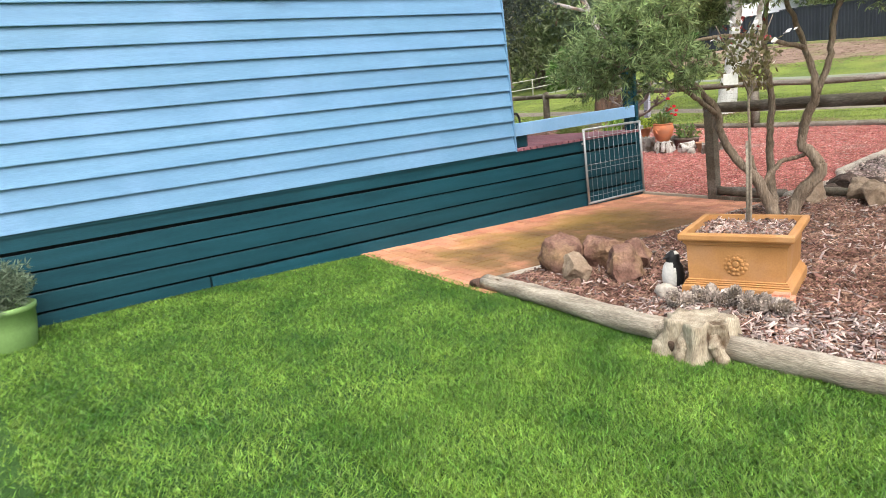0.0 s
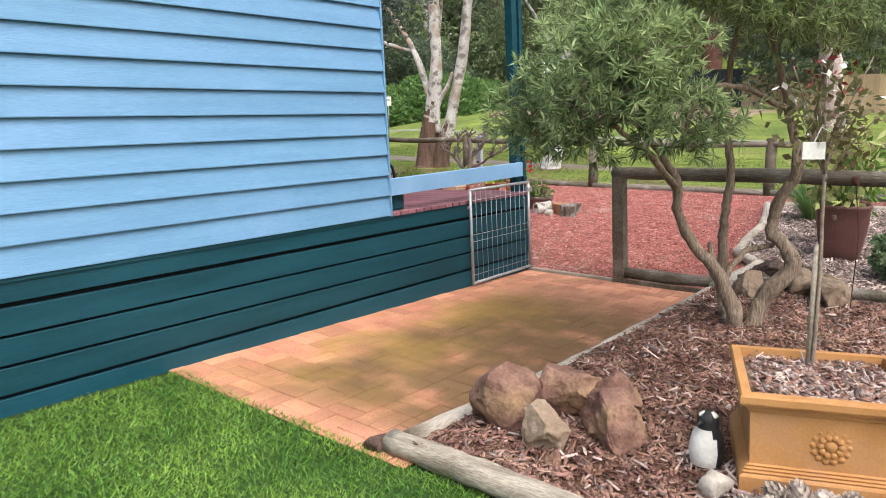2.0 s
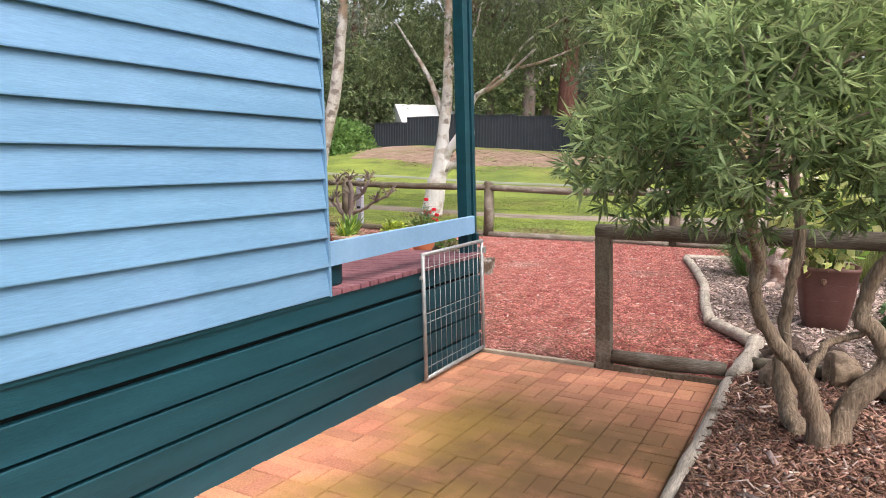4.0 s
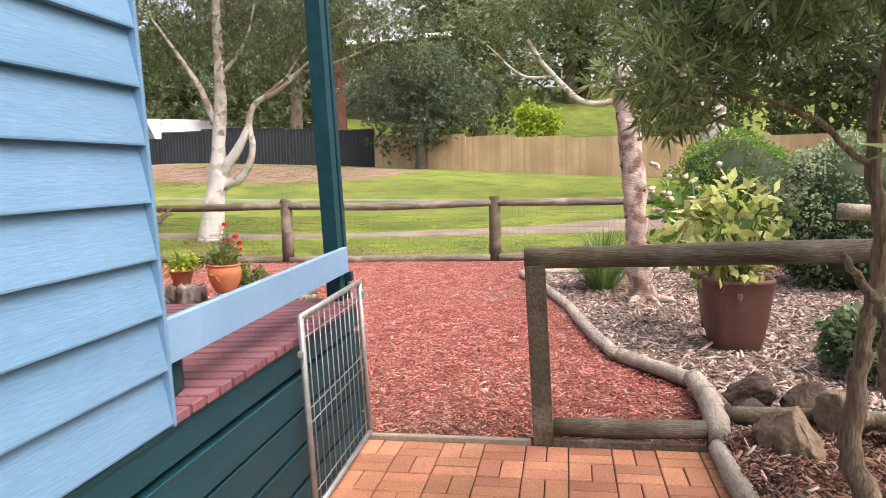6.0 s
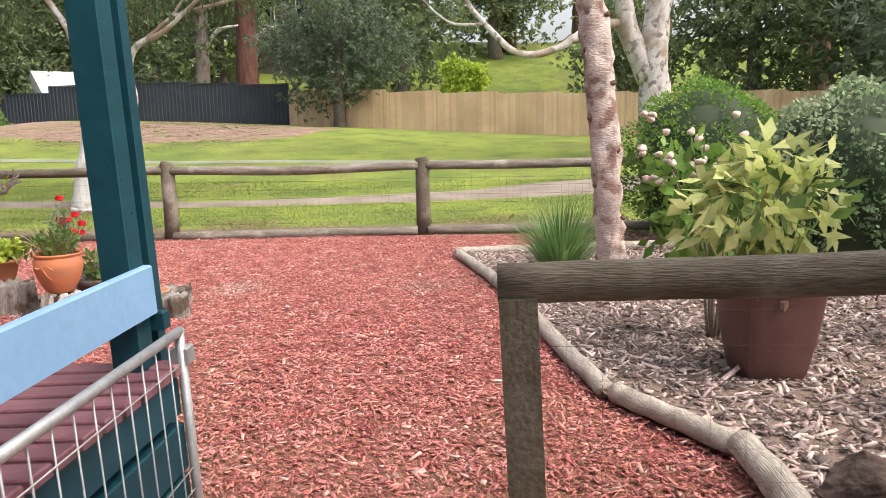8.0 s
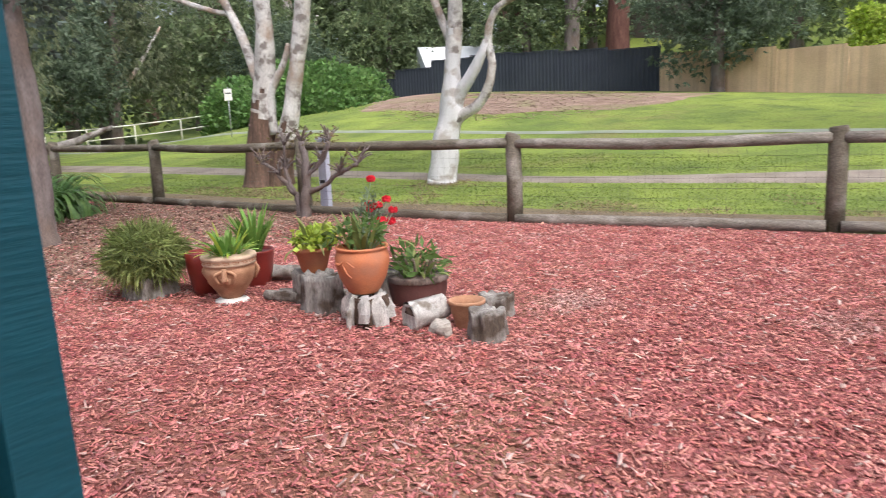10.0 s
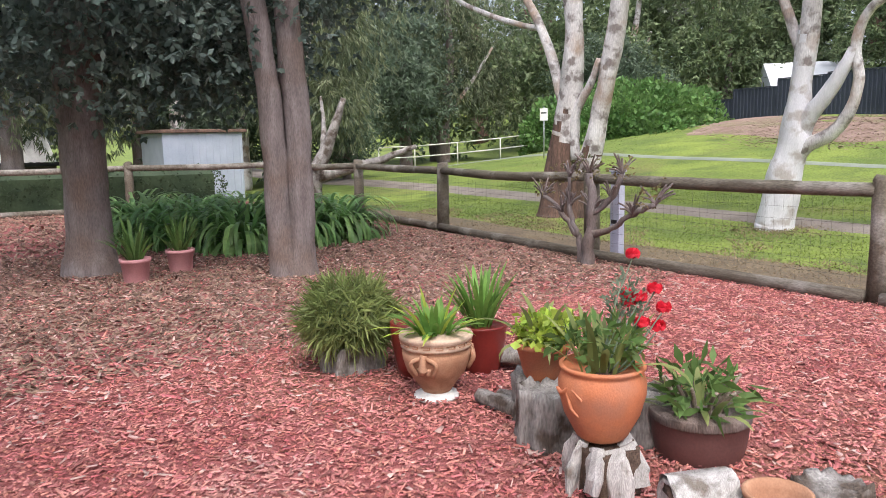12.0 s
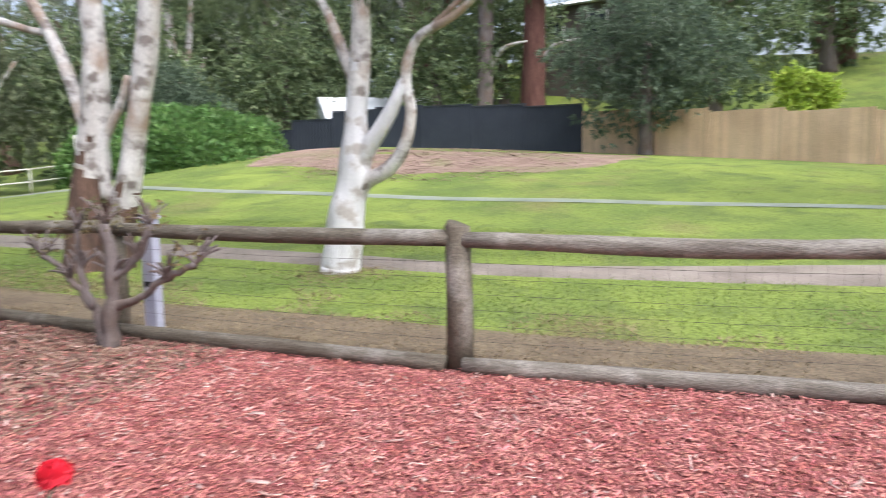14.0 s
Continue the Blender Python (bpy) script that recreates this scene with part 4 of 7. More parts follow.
# ---- bottlebrush tree in the bed ----
bb = thing("bottlebrush_tree", "small multi-stemmed bottlebrush tree with twisted trunks in the mulch", "tree")
B = (2.52, -0.95)
STEMS = [
    [(2.54, -1.18, 0.03, 0.070), (2.52, -1.24, 0.26, 0.056), (2.44, -1.34, 0.50, 0.046), (2.29, -1.44, 0.72, 0.038), (2.21, -1.52, 0.94, 0.034), (2.22, -1.62, 1.18, 0.030), (2.15, -2.0, 1.5, 0.021), (2.1, -2.5, 1.8, 0.011)],
    [(2.47, -1.06, 0.03, 0.061), (2.33, -0.90, 0.32, 0.049), (2.33, -0.92, 0.62, 0.038), (2.35, -0.95, 0.9, 0.033), (2.38, -0.98, 1.2, 0.030), (2.33, -1.0, 1.7, 0.025), (2.45, -1.1, 2.4, 0.013)],
    [(2.62, -1.08, 0.03, 0.066), (2.68, -1.04, 0.28, 0.059), (2.84, -0.98, 0.52, 0.057), (2.80, -1.0, 0.66, 0.049), (2.70, -1.02, 0.80, 0.041), (2.76, -1.05, 1.02, 0.038), (2.86, -1.08, 1.25, 0.034), (2.80, -1.15, 1.6, 0.026), (2.72, -1.4, 2.1, 0.018), (2.7, -1.8, 2.5, 0.011)],
    [(2.86, -1.08, 1.22, 0.030), (2.95, -1.05, 1.5, 0.026), (2.98, -1.0, 1.9, 0.021), (3.2, -0.9, 2.4, 0.011)],
    [(2.22, -1.60, 1.12, 0.023), (2.2, -2.0, 1.35, 0.020), (2.2, -2.4, 1.5, 0.015), (2.3, -2.85, 1.65, 0.008)],
    [(2.36, -0.98, 1.5, 0.014), (2.0, -1.1, 1.75, 0.010), (1.6, -1.3, 1.8, 0.006)],
    [(2.80, -1.2, 1.62, 0.021), (2.75, -1.9, 1.75, 0.016), (2.65, -2.6, 1.75, 0.010)],
    [(2.46, -1.25, 0.45, 0.021), (2.54, -1.1, 0.62, 0.020), (2.66, -1.0, 0.66, 0.018), (2.78, -1.0, 0.72, 0.016)],
    [(2.44, -1.3, 0.46, 0.025), (2.37, -1.26, 0.60, 0.021), (2.36, -1.26, 0.70, 0.018)],
    [(2.22, -1.5, 0.98, 0.018), (2.15, -1.5, 1.12, 0.016), (2.05, -1.55, 1.25, 0.011)],
]
for i, s in enumerate(STEMS):
    part("trunk" if i < 3 else "limb", data("stem", *limb(s, 12, 7, 0.35, i * 3, 0.008, 9), M["trunk_bb"], True), bb)
BLOBS = [(1.95, -2.95, 1.62, 0.24, 0.24, 0.24), (2.30, -2.95, 1.72, 0.40, 0.36, 0.33), (2.72, -2.78, 1.60, 0.27, 0.27, 0.20), (2.45, -2.8, 1.98, 0.36, 0.33, 0.22), (1.55, -1.5, 1.84, 0.22, 0.28, 0.20), (1.75, -1.3, 2.1, 0.34, 0.34, 0.22),
         (2.0, -2.1, 2.15, 0.45, 0.45, 0.26), (2.5, -1.6, 2.55, 0.85, 0.75, 0.36), (3.0, -1.9, 2.25, 0.42, 0.42, 0.26), (3.3, -1.0, 2.35, 0.55, 0.55, 0.36), (1.7, -1.2, 2.5, 0.55, 0.55, 0.30),
         (3.0, -0.5, 2.8, 0.7, 0.65, 0.42), (2.9, -2.2, 2.8, 0.7, 0.6, 0.4)]
part("crown", leaf_cloud("crown", BLOBS, 100000, 0.068, 0.010, M["l_bb"], shell=0.45, lump=0.3, tuft=12), bb, "narrow light green leaves in tufts")
g = Geo()
for i, b in enumerate(BLOBS):
    for k in range(9):
        d = Vector((R.gauss(0, 1), R.gauss(0, 1), R.gauss(0, 0.8))).normalized()
        c = Vector(b[:3])
        e = c + Vector((d.x * b[3], d.y * b[4], d.z * b[5])) * 0.85
        s = c + Vector((0, 0, -b[5] * 0.5))
        g.add(tube([s, (s + e) / 2 + Vector((0, 0, 0.04)), e], [0.009, 0.006, 0.003], 5, 0.1, k))
part("twig_growth", g.mesh("twig_growth", M["twig"]), bb, "thin grey twigs", "stuff")

for k, (x_, y_, z_) in enumerate(((3.72, -1.35, 2.16), (3.80, -1.25, 2.02), (3.62, -1.1, 2.30), (3.85, -1.3, 1.78))):
    spike = Geo()
    for q in range(90):
        a, h = q * 2.4, 0.10 * q / 90
        spike.add(tube([(0, 0, h), (0.024 * math.cos(a), 0.024 * math.sin(a), h + 0.006)], [0.0012, 0.0008], 3))
    part("flower_spike", spike.mesh("flower_spike", M["flower_red"]), bb, "red bottlebrush flower").matrix_local = pose(x_, y_, z_, 150 + 15 * k, 10, 40 * k)

# ---- planter and what stands round it ----
PZ = 0.085
planter = thing("planter_box", "ochre terracotta box planter with a moulded rosette", "planter", (3.526, -3.203, PZ), 21.5)
bm_prof = [(0.0, 0.026), (0.008, 0.032), (0.082, 0.032), (0.090, 0.026), (0.094, 0.020), (0.102, 0.023), (0.106, 0.012), (0.114, 0.015), (0.118, 0.004), (0.126, 0.007), (0.130, -0.006), (0.352, 0.004), (0.358, 0.014), (0.366, 0.014), (0.370, 0.022), (0.378, 0.022), (0.382, 0.030), (0.388, 0.042), (0.398, 0.047), (0.424, 0.047), (0.434, 0.040)]
PW, PD = 0.298, 0.298


def box_shell(prof, w, d, inner):
    v, f = [], []
    rings = [(o, z) for z, o in prof] + [(prof[-1][1] - inner, prof[-1][0]), (prof[-1][1] - inner - 0.01, prof[-1][0] - 0.10)]
    for o, z in rings:
        v += [(-w - o, -d - o, z), (w + o, -d - o, z), (w + o, d + o, z), (-w - o, d + o, z)]
    for i in range(len(rings) - 1):
        f += [(4 * i + k, 4 * i + (k + 1) % 4, 4 * i + 4 + (k + 1) % 4, 4 * i + 4 + k) for k in range(4)]
    return v, f + [(3, 2, 1, 0)]


part("box", data("box", *box_shell(bm_prof, PW, PD, 0.036), M["ochre"]), planter)
part("soil", data("soil", *box(-PW + 0.01, PW - 0.01, -PD + 0.01, PD - 0.01, 0.30, 0.390), M["grey_base"]), planter, "mulch in the planter")
g = Geo()
for rr_, zz in ((0.075, 0.012), (0.022, 0.02)):
    g.add(moved(lathe([(rr_ * 0.7, 0.0), (rr_, 0.004), (rr_, zz * 0.7), (rr_ * 0.8, zz)], 20), Matrix.Translation((0.0, -PD + 0.012, 0.235)) @ Matrix.Rotation(math.pi / 2, 4, "X")))
for k in range(24):
    a, out = (k * math.pi / 7, 0.066) if k < 14 else (k * math.pi / 5, 0.038)
    g.add(moved(lathe([(0.010, 0), (0.0145, 0.004), (0.010, 0.009), (0.003, 0.011)], 8), Matrix.Translation((out * math.cos(a), -PD + (0.008 if k < 14 else 0.001), 0.235 + out * math.sin(a))) @ Matrix.Rotation(math.pi / 2, 4, "X")))
part("rosette", g.mesh("rosette", M["ochre"], True), planter)
xy = np.stack([rng.uniform(-PW + 0.03, PW - 0.03, 1500), rng.uniform(-PD + 0.03, PD - 0.03, 1500)], 1)
part("mulch", chips("mulch", xy[:800], 0.39, 0.035, 0.010, 0.004, M["grey_chip"]), planter, "greyed wood chips", "stuff")
part("fresh_mulch", chips("fresh_mulch", xy[800:], 0.392, 0.035, 0.010, 0.004, M["mulch"]), planter, "brown wood chips", "stuff")

rose = thing("standard_rose", "thin standard rose tied to a stake in the planter", "rose", (3.43, -3.02, 0.49))
part("stake", data("stake", *tube([(0.0, 0.0, -0.1), (0.0, 0.0, 0.55)], 0.012, 8, 0.05), M["log"], True), rose)
part("stem", data("stem", *limb([(0.02, 0, -0.08, 0.010), (0.022, 0, 0.4, 0.009), (0.01, 0, 0.8, 0.008), (0.02, 0.01, 1.0, 0.006)], 7), M["twig"], True), rose)
for k in range(9):
    a = k * 2.4
    r_ = 0.14 + 0.1 * R.random()
    part("branch", data("branch", *limb([(0.01, 0, 0.82 + 0.02 * k, 0.006), (r_ * 0.5 * math.cos(a), r_ * 0.5 * math.sin(a), 0.98 + 0.02 * k, 0.004), (r_ * math.cos(a), r_ * math.sin(a), 1.1 + 0.03 * k, 0.003)], 5, 3), M["twig"], True), rose)
part("foliage", leaf_cloud("foliage", [(0, 0, 1.12, 0.22, 0.22, 0.20), (0.05, 0, 0.98, 0.13, 0.13, 0.1)], 420, 0.045, 0.024, M["l_rose"], shell=0.3), rose, "reddish green leaves")
part("petal_scatter", leaf_cloud("petal_scatter", [(0.0, 0.0, 1.2, 0.26, 0.26, 0.12)], 22, 0.042, 0.03, M["flower_white"], shell=0.7), rose, "faded white petals", "stuff")
part("bud_scatter", leaf_cloud("bud_scatter", [(-0.02, 0.0, 1.26, 0.16, 0.16, 0.1)], 26, 0.03, 0.02, M["rose_red"], shell=0.5), rose, "small red buds", "stuff")
tag = thing("plant_tag", "white plastic plant tag hanging from the rose", "tag", (3.43, -3.20, 1.41), 30)
part("card", data("card", *box(-0.044, 0.044, -0.004, 0.004, 0.01, 0.08, 0.002), M["white"]), tag)
part("tie", data("tie", *tube([(0, 0, 0.08), (0.03, 0.02, 0.14), (0.07, 0.03, 0.12)], 0.002, 5), M["white"]), tag)

# garden bird ornament, one plain mesh
g = Geo()
g.add(lathe([(0.055, 0.0), (0.075, 0.03), (0.085, 0.10), (0.072, 0.17), (0.05, 0.205), (0.052, 0.235), (0.045, 0.265), (0.02, 0.285)], 24))
g.add(moved(lathe([(0.016, 0), (0.010, 0.03), (0.002, 0.055)], 8), Matrix.Translation((-0.02, -0.04, 0.245)) @ Matrix.Rotation(radians(100), 4, "X") @ Matrix.Rotation(radians(-20), 4, "Y")))
me = g.mesh("penguin_ornament", M["white"], True)
me.materials.append(M["black"])
for p in me.polygons:
    c = p.center
    belly = (c.x * -0.55 + c.y * -0.83) > 0.022 and 0.02 < c.z < 0.20
    cheek = 0.262 < c.z < 0.28 and c.y > -0.02
    p.material_index = 0 if belly or cheek else 1
single("penguin_ornament", me, "black and white penguin garden ornament on the mulch", "ornament", (3.15, -3.47, PZ), 10).scale = (0.9, 0.9, 0.92)
single("round_stone", data("round_stone", *rock(0.085, 0.08, 0.072, 71, 0.06), M["rock_grey"], True), "smooth grey stone beside the penguin ornament", "stone", (3.265, -3.69, PZ + 0.012))

cone_g = Geo()
cone_g.add(lathe([(0.010, 0.0), (0.024, 0.010), (0.021, 0.042), (0.005, 0.080)], 10))
core_faces = len(cone_g.f)
for k in range(58):
    a, q = k * 2.39996, k / 58
    r_ = 0.008 + 0.026 * math.sin(math.pi * (0.30 + 0.66 * q)) ** 0.8
    tip = [(-0.005, -0.012, -0.001), (0.005, -0.012, -0.001), (0.0075, 0.004, 0.002), (0.0, 0.011, 0.005), (-0.0075, 0.004, 0.002), (0.0, 0.002, 0.0065)]
    cone_g.add(moved((tip, [(0, 1, 5), (1, 2, 5), (2, 3, 5), (3, 4, 5), (4, 0, 5), (4, 3, 2, 1, 0)]), Matrix.Translation((r_ * math.cos(a), r_ * math.sin(a), 0.004 + 0.076 * q)) @ Matrix.Rotation(a - math.pi / 2, 4, "Z") @ Matrix.Rotation(0.35 + 0.7 * q, 4, "X")))
cone_me = cone_g.mesh("pine_cone", M["cone"])
cone_me.materials.append(M["twig"])
for p in cone_me.polygons[:core_faces]:
    p.material_index = 1
cone = single("pine_cone", cone_me, "weathered grey pine cone lying on the mulch", "pine cone", (3.62, -3.84, PZ + 0.03), 0, "pine cones round the planter")
for k in range(21):
    x_ = 3.43 + 0.62 * ((k * 0.618) % 1)
    y_ = -3.86 + 0.30 * (x_ - 3.43) + 0.17 * ((k * 0.377 + 0.2) % 1)
    copy_thing(cone, pose(x_, y_, PZ + 0.036 + (0.022 if k % 4 == 0 else 0), R.uniform(20, 95), R.uniform(-45, 45), R.uniform(0, 360)))
for ob in [o for o in scene.objects if o.name.startswith("pine_cone")]:
    ob.scale = (1.34, 1.34, 1.34)
cone.matrix_world = pose(3.50, -3.76, PZ + 0.02, 70, 20, 10)
clay = thing("clay_block", "small brick-red clay block against the planter", "block", (3.93, -3.46, PZ), 21)
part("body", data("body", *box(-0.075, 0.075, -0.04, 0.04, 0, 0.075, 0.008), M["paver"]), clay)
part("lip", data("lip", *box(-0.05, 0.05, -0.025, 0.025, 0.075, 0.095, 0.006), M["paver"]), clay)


def stump(r, h, seed, ridges=9, jag=0.05, flare=0.25, segs=44, rings=8, lean=0.0, deep=1.0):
    """A cut trunk with flutes, a flared foot and a broken rim."""
    v, f = [], []
    rr = random.Random(seed)
    ph = [rr.uniform(0, 6.28) for _ in range(4)]
    for i in range(rings + 1):
        t = i / rings
        for k in range(segs):
            a = 2 * math.pi * k / segs
            q = 1 + 0.16 * deep * math.sin(ridges * a / 2 + ph[0]) * math.sin(a * 2 + ph[1]) + 0.07 * deep * math.sin(ridges * a + ph[2]) + 0.13 * noise.noise(Vector((math.cos(a) * 5, math.sin(a) * 5, t * 1.5 + seed)))
            q *= 1 + flare * (1 - t) ** 2
            z = h * t
            if i == rings:
                z += jag * noise.noise(Vector((math.cos(a) * 3, math.sin(a) * 3, seed)))
            v.append((r * q * math.cos(a) + lean * t, r * q * math.sin(a), z))
    for i in range(rings):
        for k in range(segs):
            a, b = i * segs + k, i * segs + (k + 1) % segs
            f.append((a, b, b + segs, a + segs))
    n = len(v)
    for s in (0.8, 0.4):
        base = n if s == 0.8 else n + segs
        for k in range(segs):
            x_, y_, z_ = v[rings * segs + k]
            v.append((x_ * s + lean * (1 - s), y_ * s, h - 0.012 + 0.3 * (z_ - h) + 0.01 * noise.noise(Vector((k, s, seed)))))
    for o in (rings * segs, n):
        for k in range(segs):
            f.append((o + k, o + (k + 1) % segs, (o + segs if o == n else n) + (k + 1) % segs, (o + segs if o == n else n) + k))
    f.append(tuple(range(n + segs, n + 2 * segs)))
    f.append(tuple(reversed(range(segs))))
    return v, f


seat = thing("bleached_stump", "bleached rooty stump lying in the log edging", "stump", (3.86, -4.20, 0.0), 12)
g = Geo()
g.add(moved(stump(0.155, 0.24, 12, 7, 0.03, 0.30, 72, 12, 0.0, 1.7), Matrix.Translation((0, 0, -0.03)) @ Matrix.Diagonal((1.12, 0.88, 1, 1))))
part("body", g.mesh("body", M["bleached"], True), seat)
for k, (ax, ay, r_) in enumerate(((-0.15, -0.10, 0.045), (-0.02, -0.155, 0.035), (0.16, -0.09, 0.045), (0.19, 0.04, 0.04))):
    part("root", data("root", *limb([(ax * 0.55, ay * 0.55, 0.15, r_ * 0.8), (ax * 0.9, ay * 0.9, 0.085, r_), (ax * 1.12, ay * 1.12, 0.03, r_ * 0.95), (ax * 1.3, ay * 1.3, -0.03, r_ * 0.6)], 10, 5, 0.5, k, 0.004, 12), M["bleached"], True), seat)
# Solid dark lumps; their colour gives the shade of hollows that aren't cut.
for hx, hy, hz, hr in ((0.07, -0.140, 0.045, 0.034), (-0.085, -0.135, 0.035, 0.028), (0.0, -0.13, 0.10, 0.016)):
    part("hollow", data("hollow", *moved(rock(hr, hr * 0.7, hr * 1.5, 3, 0.2, 2), Matrix.Translation((hx, hy, hz))), M["soil"], True), seat, "dark lump that gives the look of a shaded hollow in the wood")

for k, (x_, y_, rx, ry, rz, m_, lab) in enumerate((
        (2.15, -3.58, 0.20, 0.17, 0.25, "rock_red", "large red-brown rock in a pile at the bed's corner"),
        (2.38, -3.30, 0.17, 0.16, 0.21, "rock_red", "dark rust-brown rock in a pile at the bed's corner"),
        (2.46, -3.70, 0.17, 0.13, 0.15, "rock_tan", "ochre rock in a pile at the bed's corner"),
        (2.70, -3.46, 0.21, 0.19, 0.165, "rock_red", "wide red-brown rock in a pile at the bed's corner"),
        (2.62, -3.22, 0.15, 0.14, 0.16, "rock_red", "red-brown rock at the back of the pile"),
        (2.62, -3.86, 0.05, 0.05, 0.06, "rock_red", "small red rock in front of the pile"))):
    single("rock", data("rock", *rock(rx, ry, rz, 30 + k, 0.35, 5), M[m_], True), lab, "rock", (x_, y_, PZ - 0.02), 40 * k, "rocks at the corner of the bed")
for k, (x_, y_, z_, rx, ry, rz, m_, lab) in enumerate((
        (2.27, 0.58, 0.05, 0.19, 0.14, 0.15, "rock_dark", "dark pitted lava rock beside the fence"),
        (2.24, 0.42, 0.04, 0.15, 0.12, 0.10, "rock_dark", "dark pitted lava rock beside the fence"),
        (2.60, 0.52, 0.04, 0.22, 0.15, 0.13, "rock_dark", "broad dark lava rock beside the fence"),
        (2.68, 0.20, 0.06, 0.22, 0.16, 0.17, "rock_tan", "angular tan sandstone block beside the fence"),
        (2.30, -0.16, PZ - 0.03, 0.23, 0.16, 0.17, "rock_tan", "big flat-sided sandstone block in the mulch"),
        (2.95, -0.10, PZ - 0.03, 0.24, 0.17, 0.19, "rock_tan", "big brown sandstone block in the mulch"))):
    single("rock", data("rock", *rock(rx, ry, rz, 50 + k, 0.35, 5), M[m_], True), lab, "rock", (x_, y_, z_), 25 * k, "rocks by the fence")

# rusted flower ornaments
for x_, y_, h in ((3.1, -0.05, 1.0), (3.35, 0.0, 0.9)):
    orn = thing("rusty_flower_ornament", "rusted metal flower on a thin rod", "ornament", (x_, -0.2 + y_, PZ), group="rusty garden ornaments")
    part("rod", data("rod", *tube([(0, 0, -0.05), (0.02, 0, h * 0.6), (-0.03, 0, h)], 0.004, 6), M["rust"]), orn)
    part("bloom", data("bloom", *moved(rock(0.045, 0.03, 0.04, int(h * 10), 0.2, 2), Matrix.Translation((-0.03, 0, h - 0.02))), M["rust"]), orn)

# ---- green pot by the house ----
gp = thing("potted_lavender", "light green pot with grey-green lavender on a teal tray", "potted plant", (0.38, -7.20, 0.0))
part("tray", data("tray", *box_shell([(0.0, -0.01), (0.05, 0.0), (0.055, 0.004)], 0.21, 0.21, 0.02), M["teal"]), gp, "teal square tray")
part("tray_top", data("tray_top", *box(-0.19, 0.19, -0.19, 0.19, 0.02, 0.045), M["concrete"]), gp)
part("pot", data("pot", *lathe([(0.15, 0.045), (0.165, 0.07), (0.185, 0.20), (0.195, 0.33), (0.205, 0.335), (0.208, 0.37), (0.19, 0.375), (0.18, 0.34)], 32), M["green_pot"], True), gp)
part("soil", data("soil", *lathe([(0.175, 0.30), (0.1, 0.335), (0.0, 0.34)], 20), M["soil"], True), gp)
part("foliage", leaf_cloud("foliage", [(0, 0, 0.50, 0.21, 0.21, 0.17)], 3000, 0.055, 0.010, M["l_blue"], shell=0.3, tuft=6), gp, "grey-green narrow leaves")

plaque = thing("wall_plaque", "round reddish clay plaque on the blue weatherboards", "ornament", (0.066, -4.68, 2.79))
m = Matrix.Rotation(math.pi / 2, 4, "Y")
part("disc", data("disc", *moved(lathe([(0.30, 0.0), (0.305, 0.02), (0.28, 0.035), (0.20, 0.03), (0.05, 0.05), (0.0, 0.052)], 40), m), M["urn_clay"], True), plaque)
part("rim", data("rim", *moved(lathe([(0.27, 0.03), (0.285, 0.045), (0.31, 0.04), (0.312, 0.015)], 40), m), M["terra"], True), plaque)


# ---- grey bed behind the fence ----
st = thing("bare_tree_stump", "tall branchless stump with pale peeling bark", "tree stump")
part("trunk", data("trunk", *limb([(2.05, 4.45, -0.05, 0.16), (2.0, 4.45, 0.25, 0.125), (1.95, 4.44, 0.9, 0.115), (1.90, 4.45, 1.6, 0.12), (1.83, 4.45, 2.2, 0.115), (1.78, 4.45, 2.62, 0.12)], 18, 10, 0.45, 11, 0.006, 7), M["pale_stump"], True), st)
for k, (a, b) in enumerate((((2.1, 4.42, 0.08), (2.42, 4.25, 0.04)), ((2.05, 4.40, 0.08), (2.18, 4.1, 0.04)), ((1.98, 4.42, 0.08), (1.85, 4.2, 0.04)))):
    part("root", data("root", *limb([(*a, 0.06), ((a[0] + b[0]) / 2, (a[1] + b[1]) / 2, 0.09, 0.04), (*b, 0.02)], 8, 4, 0.3, k), M["pale_stump"], True), st)
for k in range(7):
    z_ = 0.7 + 0.28 * k
    part("knot", data("knot", *moved(rock(0.035, 0.03, 0.03, k, 0.2, 2), Matrix.Translation((1.97 - 0.09 * (z_ - 0.7) + 0.10 * (-1 if k % 2 else 1), 4.38, z_))), M["gum_brown"], True), st)

bp_ = thing("potted_croton", "tall dark brown pot with a yellow-green broad-leaved plant", "potted plant", (2.53, 2.24, 0.04), 8)
part("pot", data("pot", *lathe([(0.165, 0), (0.18, 0.012), (0.205, 0.12), (0.232, 0.27), (0.25, 0.42), (0.262, 0.55), (0.272, 0.565), (0.275, 0.60), (0.252, 0.60), (0.242, 0.54)], 44, square=0.55), M["brown_pot"], True), bp_)
part("soil", data("soil", *lathe([(0.24, 0.50), (0.1, 0.54), (0.0, 0.545)], 20), M["soil"], True), bp_)
g = Geo()
for k in range(12):
    a = k * 2.4
    g.add(limb([(0.05 * math.cos(a), 0.05 * math.sin(a), 0.5, 0.012), (0.2 * math.cos(a), 0.2 * math.sin(a), 0.8 + 0.03 * k, 0.009), (0.36 * math.cos(a), 0.36 * math.sin(a), 1.0 + 0.04 * (k % 6), 0.005)], 6, 3))
part("stems", g.mesh("stems", M["l_mid"], True), bp_)
